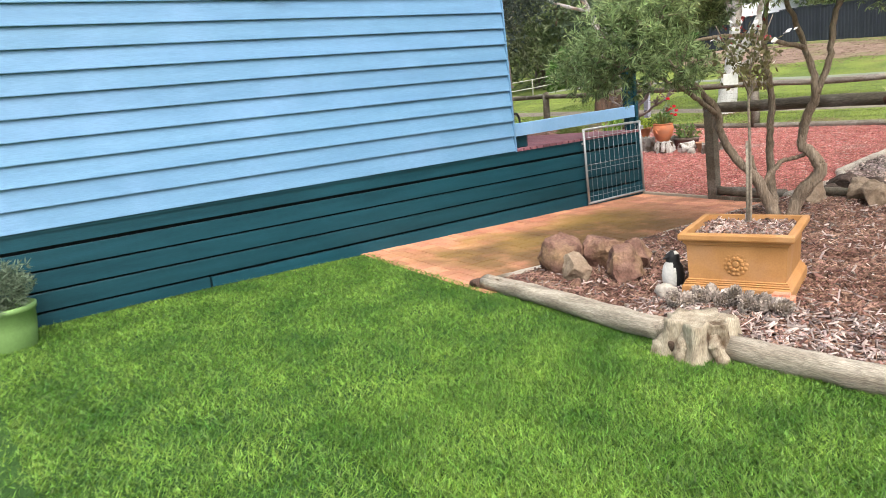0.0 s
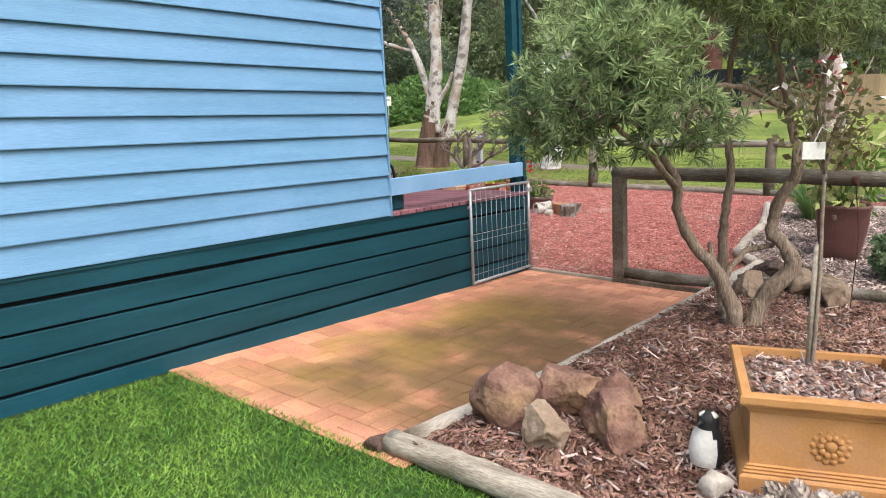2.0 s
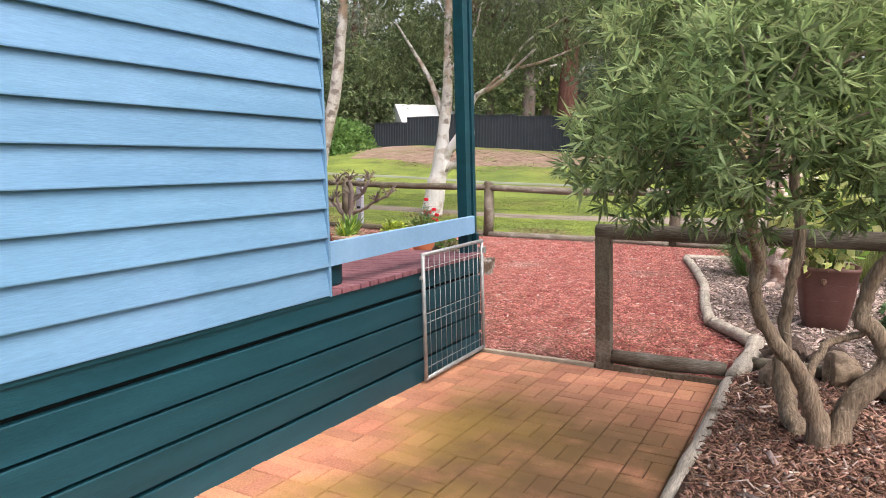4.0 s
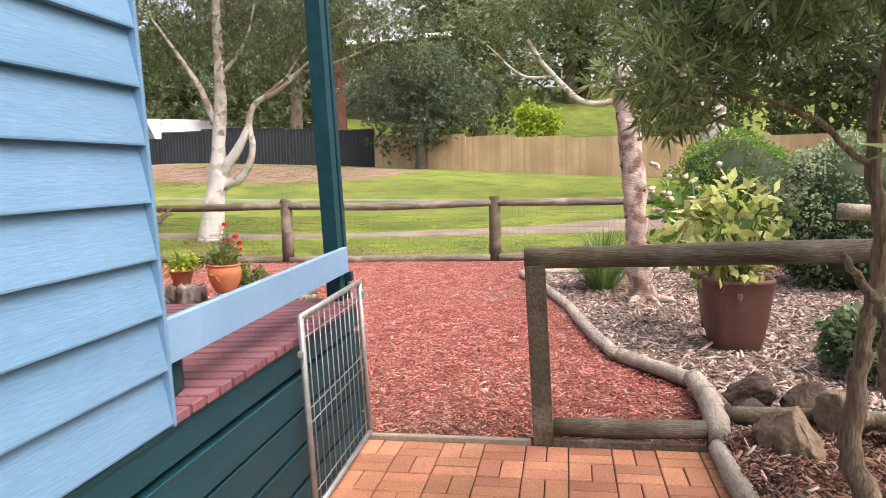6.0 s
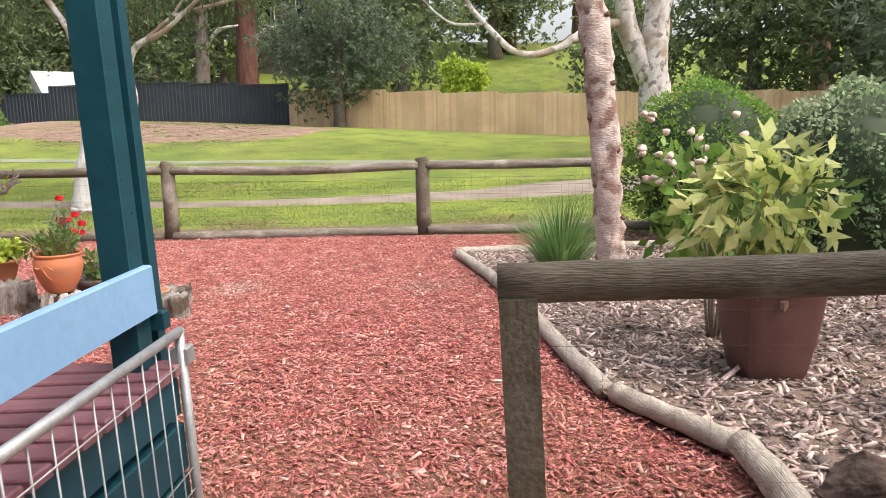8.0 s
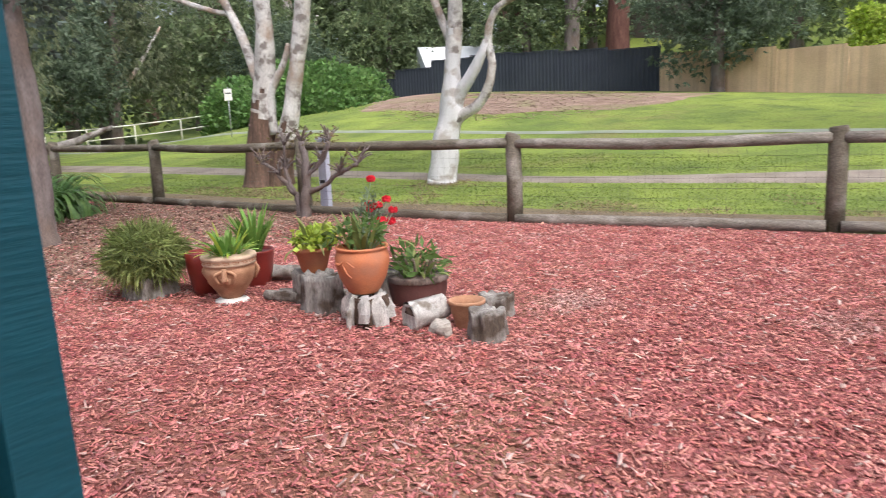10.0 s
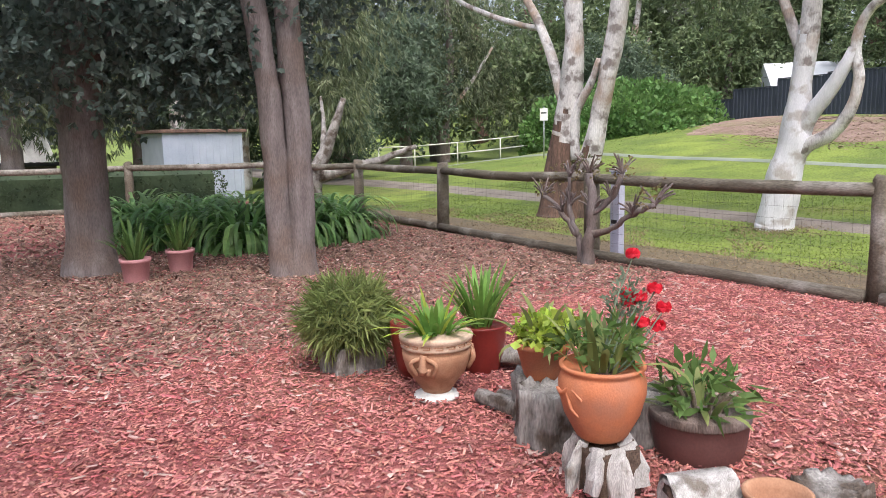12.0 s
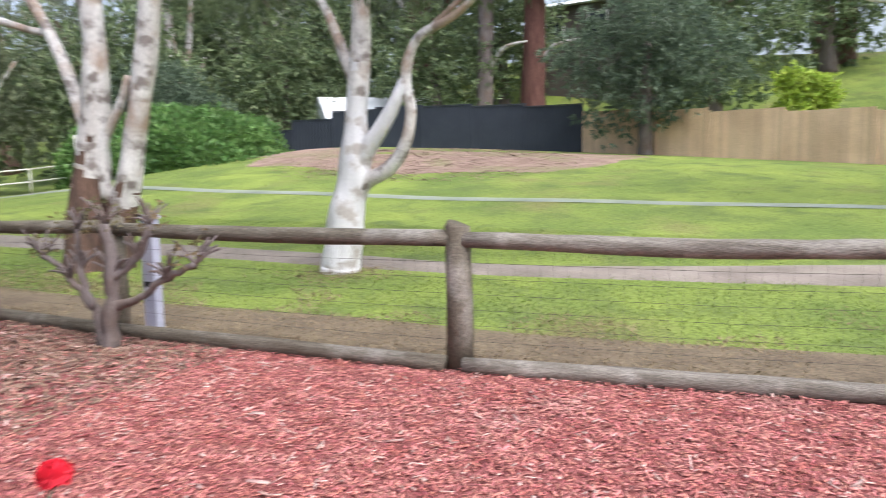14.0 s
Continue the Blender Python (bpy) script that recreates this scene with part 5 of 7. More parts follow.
part("foliage", leaf_cloud("foliage", [(-0.08, 0, 1.0, 0.42, 0.36, 0.24), (0.0, 0, 1.22, 0.28, 0.26, 0.15), (-0.05, -0.15, 0.66, 0.2, 0.2, 0.08)], 330, 0.155, 0.07, M["l_yellow"], shell=0.35, droop=0.5), bp_, "large drooping yellow-green leaves")
part("lower_leaves", leaf_cloud("lower_leaves", [(0, 0, 0.98, 0.38, 0.34, 0.24)], 60, 0.18, 0.07, M["l_mid"], shell=0.3, droop=0.4), bp_, "green leaves")
part("dead_leaf", data("dead_leaf", *rock(0.035, 0.012, 0.04, 5, 0.2, 2), M["gum_brown"]), bp_, "curled brown leaf").matrix_local = pose(-0.06, -0.28, 0.46)

hy = thing("cream_flowering_shrub", "leafy shrub with round cream flower heads", "shrub", (2.45, 3.0, 0.03))
part("foliage", leaf_cloud("foliage", [(0, 0, 0.85, 0.38, 0.35, 0.32), (-0.15, 0, 1.15, 0.3, 0.28, 0.2)], 420, 0.13, 0.06, M["l_bright"], shell=0.35), hy)
g = Geo()
for k in range(30):
    p = Vector((-0.2 + R.uniform(-0.32, 0.32), R.uniform(-0.25, 0.2), 1.32 + R.uniform(-0.25, 0.2)))
    g.add(moved(rock(0.036, 0.036, 0.03, k, 0.1, 2), Matrix.Translation(p)))
part("pompom_bloom", g.mesh("pompom_bloom", M["flower_cream"], True), hy, "cream pompom flowers", "stuff")
g = Geo()
for k in range(9):
    a = k * 2.4
    g.add(limb([(0.03 * math.cos(a), 0.03 * math.sin(a), 0.0, 0.012), (0.12 * math.cos(a), 0.12 * math.sin(a), 0.6, 0.009), (-0.1 + 0.25 * math.cos(a), 0.22 * math.sin(a), 1.25, 0.005)], 6, 3))
part("stems", g.mesh("stems", M["twig"], True), hy)

gc = thing("grass_clump", "dense arching clump of strappy green grass", "grass clump", (1.62, 5.2, 0.03))
part("foliage", straps("foliage", 650, 0.75, 0.78, 0.012, M["l_agap"], 0.7, 1.0, 5, 0.16), gc, "", "stuff")
part("dry_blades", straps("dry_blades", 70, 1.2, 0.45, 0.012, M["drybl"], 1.2, 0.9, 4, 0.18), gc, "dry brown blades at the foot", "stuff")
gc2 = thing("grass_clump", "fine spiky clump of grey-green grass", "grass clump", (3.0, 5.3, 0.03))
part("foliage", straps("foliage", 260, 0.7, 0.6, 0.012, M["l_fern"], 0.6, 1.0, 4, 0.12), gc2, "", "stuff")
part("dry_blades", straps("dry_blades", 40, 1.2, 0.4, 0.010, M["drybl"], 1.2, 0.9, 4, 0.12), gc2, "dry brown blades at the foot", "stuff")


def clipped(name, at, r, h, leaf, n, label, ls=0.05, lw=0.03):
    s = thing(name, label, "shrub", at)
    # Solid core inside the leaves; its dark colour stands for the shade in there.
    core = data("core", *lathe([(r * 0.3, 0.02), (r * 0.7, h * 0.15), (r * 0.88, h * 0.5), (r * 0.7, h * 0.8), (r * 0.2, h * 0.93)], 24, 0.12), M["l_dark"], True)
    part("inner_growth", core, s, "solid filler core, coloured dark as the shade among the leaves")
    part("foliage", leaf_cloud("foliage", [(0, 0, h * 0.5, r, r, h * 0.5)], n, ls, lw, leaf, shell=0.86, lump=0.10), s)
    return s


clipped("clipped_shrub", (4.5, 5.5, 0.0), 0.88, 1.85, M["l_var"], 9000, "tall rounded shrub with small variegated leaves", 0.06, 0.04)
clipped("clipped_shrub", (3.75, 8.0, 0.0), 1.0, 2.05, M["l_bright"], 11000, "neatly rounded bright green shrub", 0.05, 0.035)
clipped("low_shrub", (3.40, 1.42, 0.02), 0.42, 0.55, M["l_var"], 2400, "low mounded variegated shrub in the bed", 0.06, 0.045)
clipped("low_shrub", (4.6, 2.6, 0.02), 0.7, 1.2, M["l_mid"], 4000, "dark green leafy shrub behind the fence", 0.07, 0.045)
ban = thing("broad_leaf_plant", "tall plant with long paddle-shaped leaves", "plant", (6.2, 6.6, 0.0))
part("leaves", straps("leaves", 34, 0.6, 2.1, 0.30, M["l_mid"], 0.5, 1.0, 6, 0.12), ban)
corner = thing("side_rail_fence", "pale log rail running back beside the shrubs", "fence")
part("top_rail", data("top_rail", *limb([(3.45, 2.75, 1.13, 0.07), (4.6, 2.4, 1.07, 0.07), (6.5, 1.9, 0.98, 0.07)], 12, 5, 0.12, 3), M["log"], True), corner)
part("post", data("post", *tube([(5.2, 2.27, -0.05), (5.2, 2.27, 1.05)], 0.06, 12, 0.08), M["rail"], True), corner)
part("post", data("post", *tube([(6.3, 1.96, -0.05), (6.3, 1.96, 1.04)], 0.06, 12, 0.08), M["rail"], True), corner)

# ---- group of pots and stumps in the bark yard ----
fern = thing("potted_grass", "round mound of fine olive grass in a stump pot", "potted plant", (-4.85, 3.80, 0.0))
part("stump_pot", data("stump_pot", *stump(0.23, 0.22, 3, 9, 0.02, 0.08), M["greywood"], True), fern)
part("foliage", straps("foliage", 500, 1.3, 0.44, 0.012, M["l_fern"], 1.7, 0.9, 5, 0.22, 0.22), fern, "fine arching olive-green blades", "stuff")
part("tuft", leaf_cloud("tuft", [(0, 0, 0.43, 0.36, 0.36, 0.25)], 4200, 0.15, 0.014, M["l_fern"], shell=0.6, droop=0.4, lump=0.12, tuft=4), fern, "dense rounded head of blades", "stuff")
# Solid lump under the blades, coloured dark as the shade inside the mound.
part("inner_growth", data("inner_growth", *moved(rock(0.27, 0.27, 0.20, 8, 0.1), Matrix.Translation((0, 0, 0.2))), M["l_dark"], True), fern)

urn = thing("face_urn", "terracotta urn with a moulded face, planted with cactus straps", "potted plant", (-4.01, 3.93, 0.0), 20)
part("base", data("base", *lathe([(0.16, 0.0), (0.165, 0.02), (0.13, 0.035), (0.10, 0.05)], 28, 0.05), M["white"], True), urn, "white flaking foot")
part("bowl", data("bowl", *lathe([(0.10, 0.05), (0.125, 0.09), (0.205, 0.20), (0.235, 0.29), (0.24, 0.34), (0.225, 0.36), (0.24, 0.375), (0.225, 0.40), (0.235, 0.42), (0.255, 0.435), (0.255, 0.46), (0.235, 0.462), (0.215, 0.43)], 40), M["urn_clay"], True), urn)
for a0 in (0, 120, 240):
    g = Geo()
    m = Matrix.Rotation(radians(a0 - 75), 4, "Z")
    g.add(moved(limb([(0.24, 0, 0.36, 0.025), (0.26, 0, 0.30, 0.022), (0.25, 0, 0.25, 0.03)], 8, 4), m))
    for s in (-1, 1):
        g.add(moved(limb([(0.245, 0.02 * s, 0.34, 0.014), (0.245, 0.09 * s, 0.30, 0.016), (0.215, 0.06 * s, 0.21, 0.012)], 7, 4), m))
        g.add(moved(limb([(0.23, 0.03 * s, 0.27, 0.02), (0.22, 0.02 * s, 0.22, 0.02)], 7, 3), m))
    part("face_relief", g.mesh("face_relief", M["urn_clay"], True), urn)
part("band", data("band", *lathe([(0.238, 0.372), (0.247, 0.376), (0.248, 0.392), (0.246, 0.396), (0.247, 0.422), (0.256, 0.430), (0.259, 0.446), (0.255, 0.462), (0.236, 0.464)], 40), M["pale_clay"], True), urn, "worn pale clay band")
for k in range(18):
    a = k * 2 * math.pi / 18
    key = Geo()
    key.add(box(-0.034, 0.030, -0.004, 0.004, 0.415, 0.421)).add(box(0.024, 0.030, -0.004, 0.004, 0.399, 0.415)).add(box(-0.020, 0.024, -0.004, 0.004, 0.399, 0.404))
    part("key_relief", key.mesh("key_relief", M["urn_clay"]), urn).matrix_local = Matrix.Rotation(a, 4, "Z") @ Matrix.Translation((0, -0.2475, 0))
part("soil", data("soil", *lathe([(0.21, 0.40), (0.1, 0.425), (0, 0.43)], 20), M["soil"], True), urn)
part("foliage", straps("foliage", 60, 1.0, 0.36, 0.05, M["l_bright"], 0.8, 0.9, 5, 0.12, 0.42), urn, "flat bright green cactus straps")
part("long_leaves", straps("long_leaves", 16, 1.2, 0.52, 0.035, M["l_lime"], 0.6, 0.8, 5, 0.12, 0.42), urn, "long pale green straps")

rp = thing("red_pot_iris", "tall dark red glazed pot with upright green leaves", "potted plant", (-4.25, 4.45, 0.0))
part("pot", data("pot", *lathe([(0.14, 0), (0.15, 0.02), (0.19, 0.22), (0.205, 0.36), (0.215, 0.38), (0.20, 0.385), (0.185, 0.36)], 30), M["red_glaze"], True), rp)
part("soil", data("soil", *lathe([(0.18, 0.33), (0.1, 0.35), (0, 0.355)], 20), M["soil"], True), rp)
part("leaves", straps("leaves", 60, 0.55, 0.5, 0.045, M["l_bright"], 0.5, 1.0, 5, 0.10, 0.35), rp)
rp2 = thing("red_pot", "dark red glazed pot half hidden behind the urn", "pot", (-4.42, 4.05, 0.0))
part("pot", data("pot", *lathe([(0.13, 0), (0.15, 0.1), (0.185, 0.30), (0.19, 0.42), (0.175, 0.425), (0.165, 0.38)], 30), M["red_glaze"], True), rp2)

for k, pts in enumerate(([(-4.5, 4.35, 0.07, 0.06), (-4.1, 4.62, 0.09, 0.07), (-3.65, 4.75, 0.06, 0.05)], [(-3.70, 4.15, 0.04, 0.035), (-3.4, 4.25, 0.06, 0.045), (-3.1, 4.35, 0.05, 0.03)], [(-3.75, 4.05, 0.05, 0.04), (-3.45, 4.08, 0.05, 0.05), (-3.2, 4.2, 0.06, 0.03)])):
    log_thing("driftwood", pts, "grey weathered driftwood among the pots", "greywood", 12, 60 + k, 0.45, "driftwood")

for k, (x_, y_, r_, h_, m_, lab) in enumerate((
        (-3.36, 4.16, 0.16, 0.27, "greywood", "grey fluted tree stump that carries a small pot"),
        (-3.10, 3.98, 0.155, 0.29, "greywood", "grey hollow tree stump with a dark split"),
        (-2.85, 4.40, 0.15, 0.26, "greywood", "grey tree stump behind the terracotta pot"))):
    single("stump", data("stump", *stump(r_ * 0.92, h_, 80 + k, 9, 0.06, 0.12, deep=1.0), M[m_], True), lab, "stump", (x_, y_, -0.01), 60 * k, "stumps among the pots")

ws = thing("split_stump", "bleached split stump that carries the terracotta pot", "stump", (-2.59, 3.83, 0.0), 10)
part("heart", data("heart", *stump(0.125, 0.24, 91, 9, 0.0, 0.0), M["soil"], True), ws)
for k in range(8):
    a = -2.9 + k * 0.78 + R.uniform(-0.08, 0.08)
    low = 0.0 if k % 2 else 0.055
    w_ = R.uniform(0.05, 0.075)
    run = [(0.085, 0, 0.258 - R.uniform(0, 0.02), w_ * 0.8), (0.115, 0, 0.20, w_), (0.135, 0, 0.12, w_ * 1.05), (0.140 + R.uniform(0, 0.02), 0, low - 0.005, w_ * 0.8)]
    part("slab", data("slab", *moved(tube([q[:3] for q in run], [q[3] for q in run], 10, 0.6, k, 16, 0.42), Matrix.Rotation(a - math.pi / 2, 4, "Z") @ Matrix.Rotation(R.uniform(-0.1, 0.1), 4, "X")), M["bone"]), ws)

tp = thing("terracotta_pot", "round terracotta pot of cactus straps and red flowers", "potted plant", (-2.63, 3.85, 0.222), 0)
part("pot", data("pot", *lathe([(0.13, 0.0), (0.15, 0.02), (0.215, 0.13), (0.248, 0.24), (0.25, 0.30), (0.232, 0.345), (0.225, 0.36), (0.243, 0.37), (0.245, 0.385), (0.222, 0.388), (0.205, 0.35)], 40), M["terra"], True), tp)
part("soil", data("soil", *lathe([(0.20, 0.33), (0.1, 0.35), (0, 0.355)], 20), M["soil"], True), tp)
g = Geo()
m = Matrix.Rotation(radians(-10), 4, "Z")
g.add(moved(limb([(0.02, -0.235, 0.30, 0.012), (-0.03, -0.25, 0.26, 0.012), (-0.09, -0.245, 0.27, 0.008)], 7, 4), m))
g.add(moved(limb([(0.0, -0.24, 0.27, 0.009), (0.05, -0.247, 0.20, 0.008), (0.09, -0.225, 0.16, 0.005)], 7, 4), m))
g.add(moved(limb([(0.05, -0.24, 0.29, 0.008), (0.12, -0.225, 0.25, 0.006)], 7, 4), m))
part("relief", g.mesh("relief", M["terra"], True), tp, "moulded twig relief")
part("foliage", straps("foliage", 26, 0.75, 0.34, 0.05, M["l_fern"], 0.5, 0.95, 5, 0.15, 0.35), tp, "flat jointed green cactus straps")
part("trailing_growth", straps("trailing_growth", 9, 1.3, 0.40, 0.05, M["l_fern"], 1.3, 0.85, 6, 0.18, 0.36), tp, "trailing olive straps", "stuff")
part("leaf_tangle", leaf_cloud("leaf_tangle", [(0.02, 0.05, 0.50, 0.21, 0.2, 0.11), (-0.22, 0.02, 0.45, 0.14, 0.14, 0.10)], 190, 0.10, 0.034, M["l_mid"], shell=0.3), tp, "tangled flat green segments", "stuff")
g, gs = Geo(), Geo()
for k, (x_, y_, z_) in enumerate(((-0.02, 0.12, 0.80), (0.02, 0.02, 0.60), (0.09, 0.06, 0.585), (0.15, 0.12, 0.63), (0.22, 0.12, 0.54), (0.18, -0.02, 0.47), (0.24, 0.05, 0.45), (0.01, 0.05, 0.55))):
    g.add(moved(rock(0.024, 0.024, 0.02, k, 0.1, 2), Matrix.Translation((x_ - 0.16, y_ + 0.33, z_ + 0.075))))
    for j in range(44):
        d = Vector((R.gauss(0, 1), R.gauss(0, 1), R.gauss(0, 0.7))).normalized() * 0.04
        d.z *= 0.45
        c = Vector((x_ - 0.16, y_ + 0.33, z_ + 0.09)) + d
        g.add(moved(([(-0.025, 0, 0), (0, -0.018, 0.006), (0.025, 0, 0), (0, 0.018, 0.006)], [(0, 1, 2, 3)]), Matrix.Translation(c) @ d.to_track_quat("Z", "Y").to_matrix().to_4x4()))
    gs.add(limb([(x_ * 0.3, y_ * 0.3, 0.34, 0.006), (x_ * 0.7, y_ * 0.7, 0.34 + (z_ - 0.34) * 0.6, 0.005), (x_ - 0.16, y_ + 0.33, z_ + 0.07, 0.004)], 6, 3))
part("bloom", g.mesh("bloom", M["flower_red"]), tp, "bright red geranium heads", "stuff")
part("flower_stalk", gs.mesh("flower_stalk", M["l_blue"], True), tp, "", "stuff")
part("stalk_leaf", leaf_cloud("stalk_leaf", [(-0.12, 0.32, 0.62, 0.12, 0.10, 0.18)], 220, 0.05, 0.022, M["l_blue"], shell=0.2), tp, "small grey-green leaves on the stalks", "stuff")

sp = thing("small_terracotta_pot", "small terracotta pot of lime-green leaves on a stump", "potted plant", (-3.30, 4.12, 0.255))
part("pot", data("pot", *lathe([(0.10, 0), (0.12, 0.03), (0.165, 0.20), (0.18, 0.205), (0.185, 0.245), (0.168, 0.247), (0.155, 0.21)], 32), M["terra"], True), sp)
part("soil", data("soil", *lathe([(0.155, 0.20), (0.05, 0.215), (0, 0.217)], 16), M["soil"], True), sp)
part("foliage", leaf_cloud("foliage", [(0, 0, 0.31, 0.21, 0.2, 0.10), (0.1, 0.05, 0.36, 0.14, 0.14, 0.09)], 520, 0.06, 0.045, M["l_lime"], shell=0.3), sp, "lime-green rounded leaves")
part("trailing_growth", straps("trailing_growth", 30, 1.3, 0.42, 0.045, M["l_fern"], 1.3, 0.9, 6, 0.12, 0.22), sp, "drooping olive straps", "stuff")

bar = thing("half_barrel", "dark half barrel of cactus and stapelia stems", "potted plant", (-2.58, 4.46, 0.0))
part("tub", data("tub", *lathe([(0.25, 0), (0.26, 0.02), (0.285, 0.15), (0.29, 0.25), (0.295, 0.255), (0.295, 0.29), (0.27, 0.29), (0.26, 0.24)], 40), M["brown_pot"], True), bar)
part("hoop", data("hoop", *lathe([(0.297, 0.235), (0.301, 0.24), (0.302, 0.285), (0.297, 0.292)], 40), M["tree_grey"], True), bar)
part("soil", data("soil", *lathe([(0.26, 0.24), (0.1, 0.265), (0, 0.27)], 20), M["soil"], True), bar)
part("foliage", straps("foliage", 26, 1.1, 0.40, 0.05, M["l_fern"], 0.8, 0.95, 5, 0.2, 0.26), bar, "dark green notched straps")
part("leaf_tangle", leaf_cloud("leaf_tangle", [(0.0, 0.0, 0.40, 0.28, 0.28, 0.15)], 150, 0.15, 0.045, M["l_mid"], shell=0.3), bar, "tangled flat green segments", "stuff")
g = Geo()
for k in range(14):
    a = k * 2.4
    g.add(limb([(0.12 * math.cos(a), 0.12 * math.sin(a), 0.25, 0.016), (0.17 * math.cos(a), 0.17 * math.sin(a), 0.38, 0.014), (0.24 * math.cos(a), 0.24 * math.sin(a), 0.44 + 0.02 * (k % 4), 0.010)], 6, 3))
part("stem_tangle", g.mesh("stem_tangle", M["twig"], True), bar, "pale jointed stems", "stuff")

tl = thing("cut_log", "short bleached log lying on its side with a dark hollow", "log", (-2.17, 3.92, 0.10), -28)
part("log", data("log", *tube([(0, -0.13, -0.01), (0, -0.06, 0.0), (0.01, 0.04, 0.01), (0.01, 0.13, 0.03)], [0.095, 0.088, 0.085, 0.09], 18, 0.35, 4, 9, caps=False), M["bone"], True), tl)
part("hollow", data("hollow", *tube([(0, -0.128, -0.01), (0, -0.05, 0.0), (0.01, 0.128, 0.03)], [0.07, 0.04, 0.075], 16, 0.3, 4, 9), M["soil"], True), tl, "dark rotten heart")
part("rim", data("rim", *moved(lathe([(0.092, 0.0), (0.10, 0.015), (0.085, 0.025), (0.068, 0.01)], 18, 0.3, 2, 6), Matrix.Translation((0, -0.12, -0.01)) @ Matrix.Rotation(math.pi / 2, 4, "X")), M["bone"], True), tl)
op = thing("small_clay_pot", "small empty clay pot between grey stumps", "pot", (-1.92, 4.03, 0.0))
part("pot", data("pot", *lathe([(0.09, 0), (0.10, 0.02), (0.135, 0.15), (0.145, 0.20), (0.155, 0.21), (0.158, 0.235), (0.14, 0.237), (0.125, 0.19), (0.09, 0.06)], 32), M["urn_clay"], True), op)
single("stump", data("stump", *stump(0.115, 0.20, 85, 11, 0.05, 0.10, deep=1.0), M["greywood"], True), "low grey fluted stump at the end of the pot row", "stump", (-1.67, 3.84, -0.01), 20, "stumps among the pots")
single("stump", data("stump", *stump(0.13, 0.16, 86, 9, 0.05, 0.15), M["greywood"], True), "flat grey stump piece behind the empty pot", "stump", (-1.88, 4.34, -0.01), 70, "stumps among the pots")
single("stone", data("stone", *rock(0.10, 0.06, 0.10, 87, 0.3), M["rock_grey"]), "grey wedge-shaped stone leaning on a stump", "stone", (-1.98, 3.80, -0.02), 10)

ws.scale = (1.0, 1.0, 0.86)
for t_, k_ in ((tp, 0.84), (bar, 0.78), (urn, 0.84), (rp, 0.82), (rp2, 0.85), (sp, 0.82), (fern, 0.86), (op, 0.8)):
    t_.scale = (k_, k_, k_)
tp.scale = (0.75, 0.75, 0.84)

# ---- small tree by the fence ----
fr = thing("bare_frangipani", "gnarled leafless small tree in front of the fence", "tree", (-6.66, 7.9, 0.0))
for i, s in enumerate(([(0, 0, -0.03, 0.072), (0.02, 0, 0.3, 0.054), (0.06, 0, 0.6, 0.050), (0.02, 0, 1.0, 0.036)], [(-0.06, 0, -0.03, 0.043), (-0.15, 0.02, 0.3, 0.032), (-0.35, 0.0, 0.55, 0.025), (-0.62, 0, 0.72, 0.020)],
                      [(0.04, 0, 0.35, 0.043), (0.3, 0, 0.42, 0.032), (0.55, 0.0, 0.6, 0.025), (0.8, 0, 0.72, 0.022)], [(0.05, 0, 0.55, 0.036), (0.25, 0.05, 0.75, 0.029), (0.38, 0.05, 1.0, 0.022)], [(-0.15, 0, 0.3, 0.029), (-0.28, 0.04, 0.62, 0.025), (-0.25, 0.0, 0.95, 0.018)])):
    part("trunk" if i == 0 else "limb", data("limb", *limb(s, 9, 5, 0.5, i, 0.015, 9), M["tree_grey"], True), fr)
    for k in range(20):
        q = s[-1 if k % 2 else -2]
        e = (q[0] + R.uniform(-0.16, 0.16), q[1] + R.uniform(-0.1, 0.1), q[2] + R.uniform(0.05, 0.22))
        part("twig", data("twig", *limb([(*q[:3], q[3] * 0.6), ((q[0] + e[0]) / 2, (q[1] + e[1]) / 2, (q[2] + e[2]) / 2 + 0.02, 0.010), (*e, 0.008)], 7, 3, 0.5, k), M["tree_grey"], True), fr)

part("bud", leaf_cloud("bud", [(0.0, 0, 1.05, 0.18, 0.15, 0.16), (-0.6, 0, 0.8, 0.18, 0.12, 0.15), (0.75, 0, 0.8, 0.18, 0.12, 0.15), (0.36, 0.05, 1.05, 0.16, 0.12, 0.14), (-0.26, 0, 1.0, 0.15, 0.12, 0.14)], 420, 0.045, 0.02, M["l_rose"], shell=0.2, tuft=3), fr, "olive-brown buds on the twigs", "stuff")
fr.scale = (1.22, 1.1, 1.08)

# ---- plants under the trees ----
ag = thing("agapanthus", "broad clump of deep green strappy agapanthus", "plant", (-10.9, 6.1, 0.0), group="agapanthus bed")
part("outer_foliage", straps("outer_foliage", 210, 1.35, 1.05, 0.078, M["l_agap"], 3.3, 1.0, 9, 0.34), ag)
part("inner_foliage", straps("inner_foliage", 130, 0.85, 1.15, 0.070, M["l_agap"], 3.4, 1.0, 9, 0.28), ag, "upright inner leaves")
for x_, y_ in ((-11.3, 5.1), (-10.8, 5.3), (-11.6, 6.4), (-12.0, 5.7), (-12.3, 6.5), (-11.9, 4.6), (-12.8, 5.2), (-12.6, 6.1), (-13.0, 4.6), (-13.4, 5.4), (-11.6, 5.6), (-13.7, 4.5), (-11.0, 6.85), (-11.8, 7.1)):
    copy_thing(ag, pose(x_, y_, 0, 0, 0, R.uniform(0, 360)))
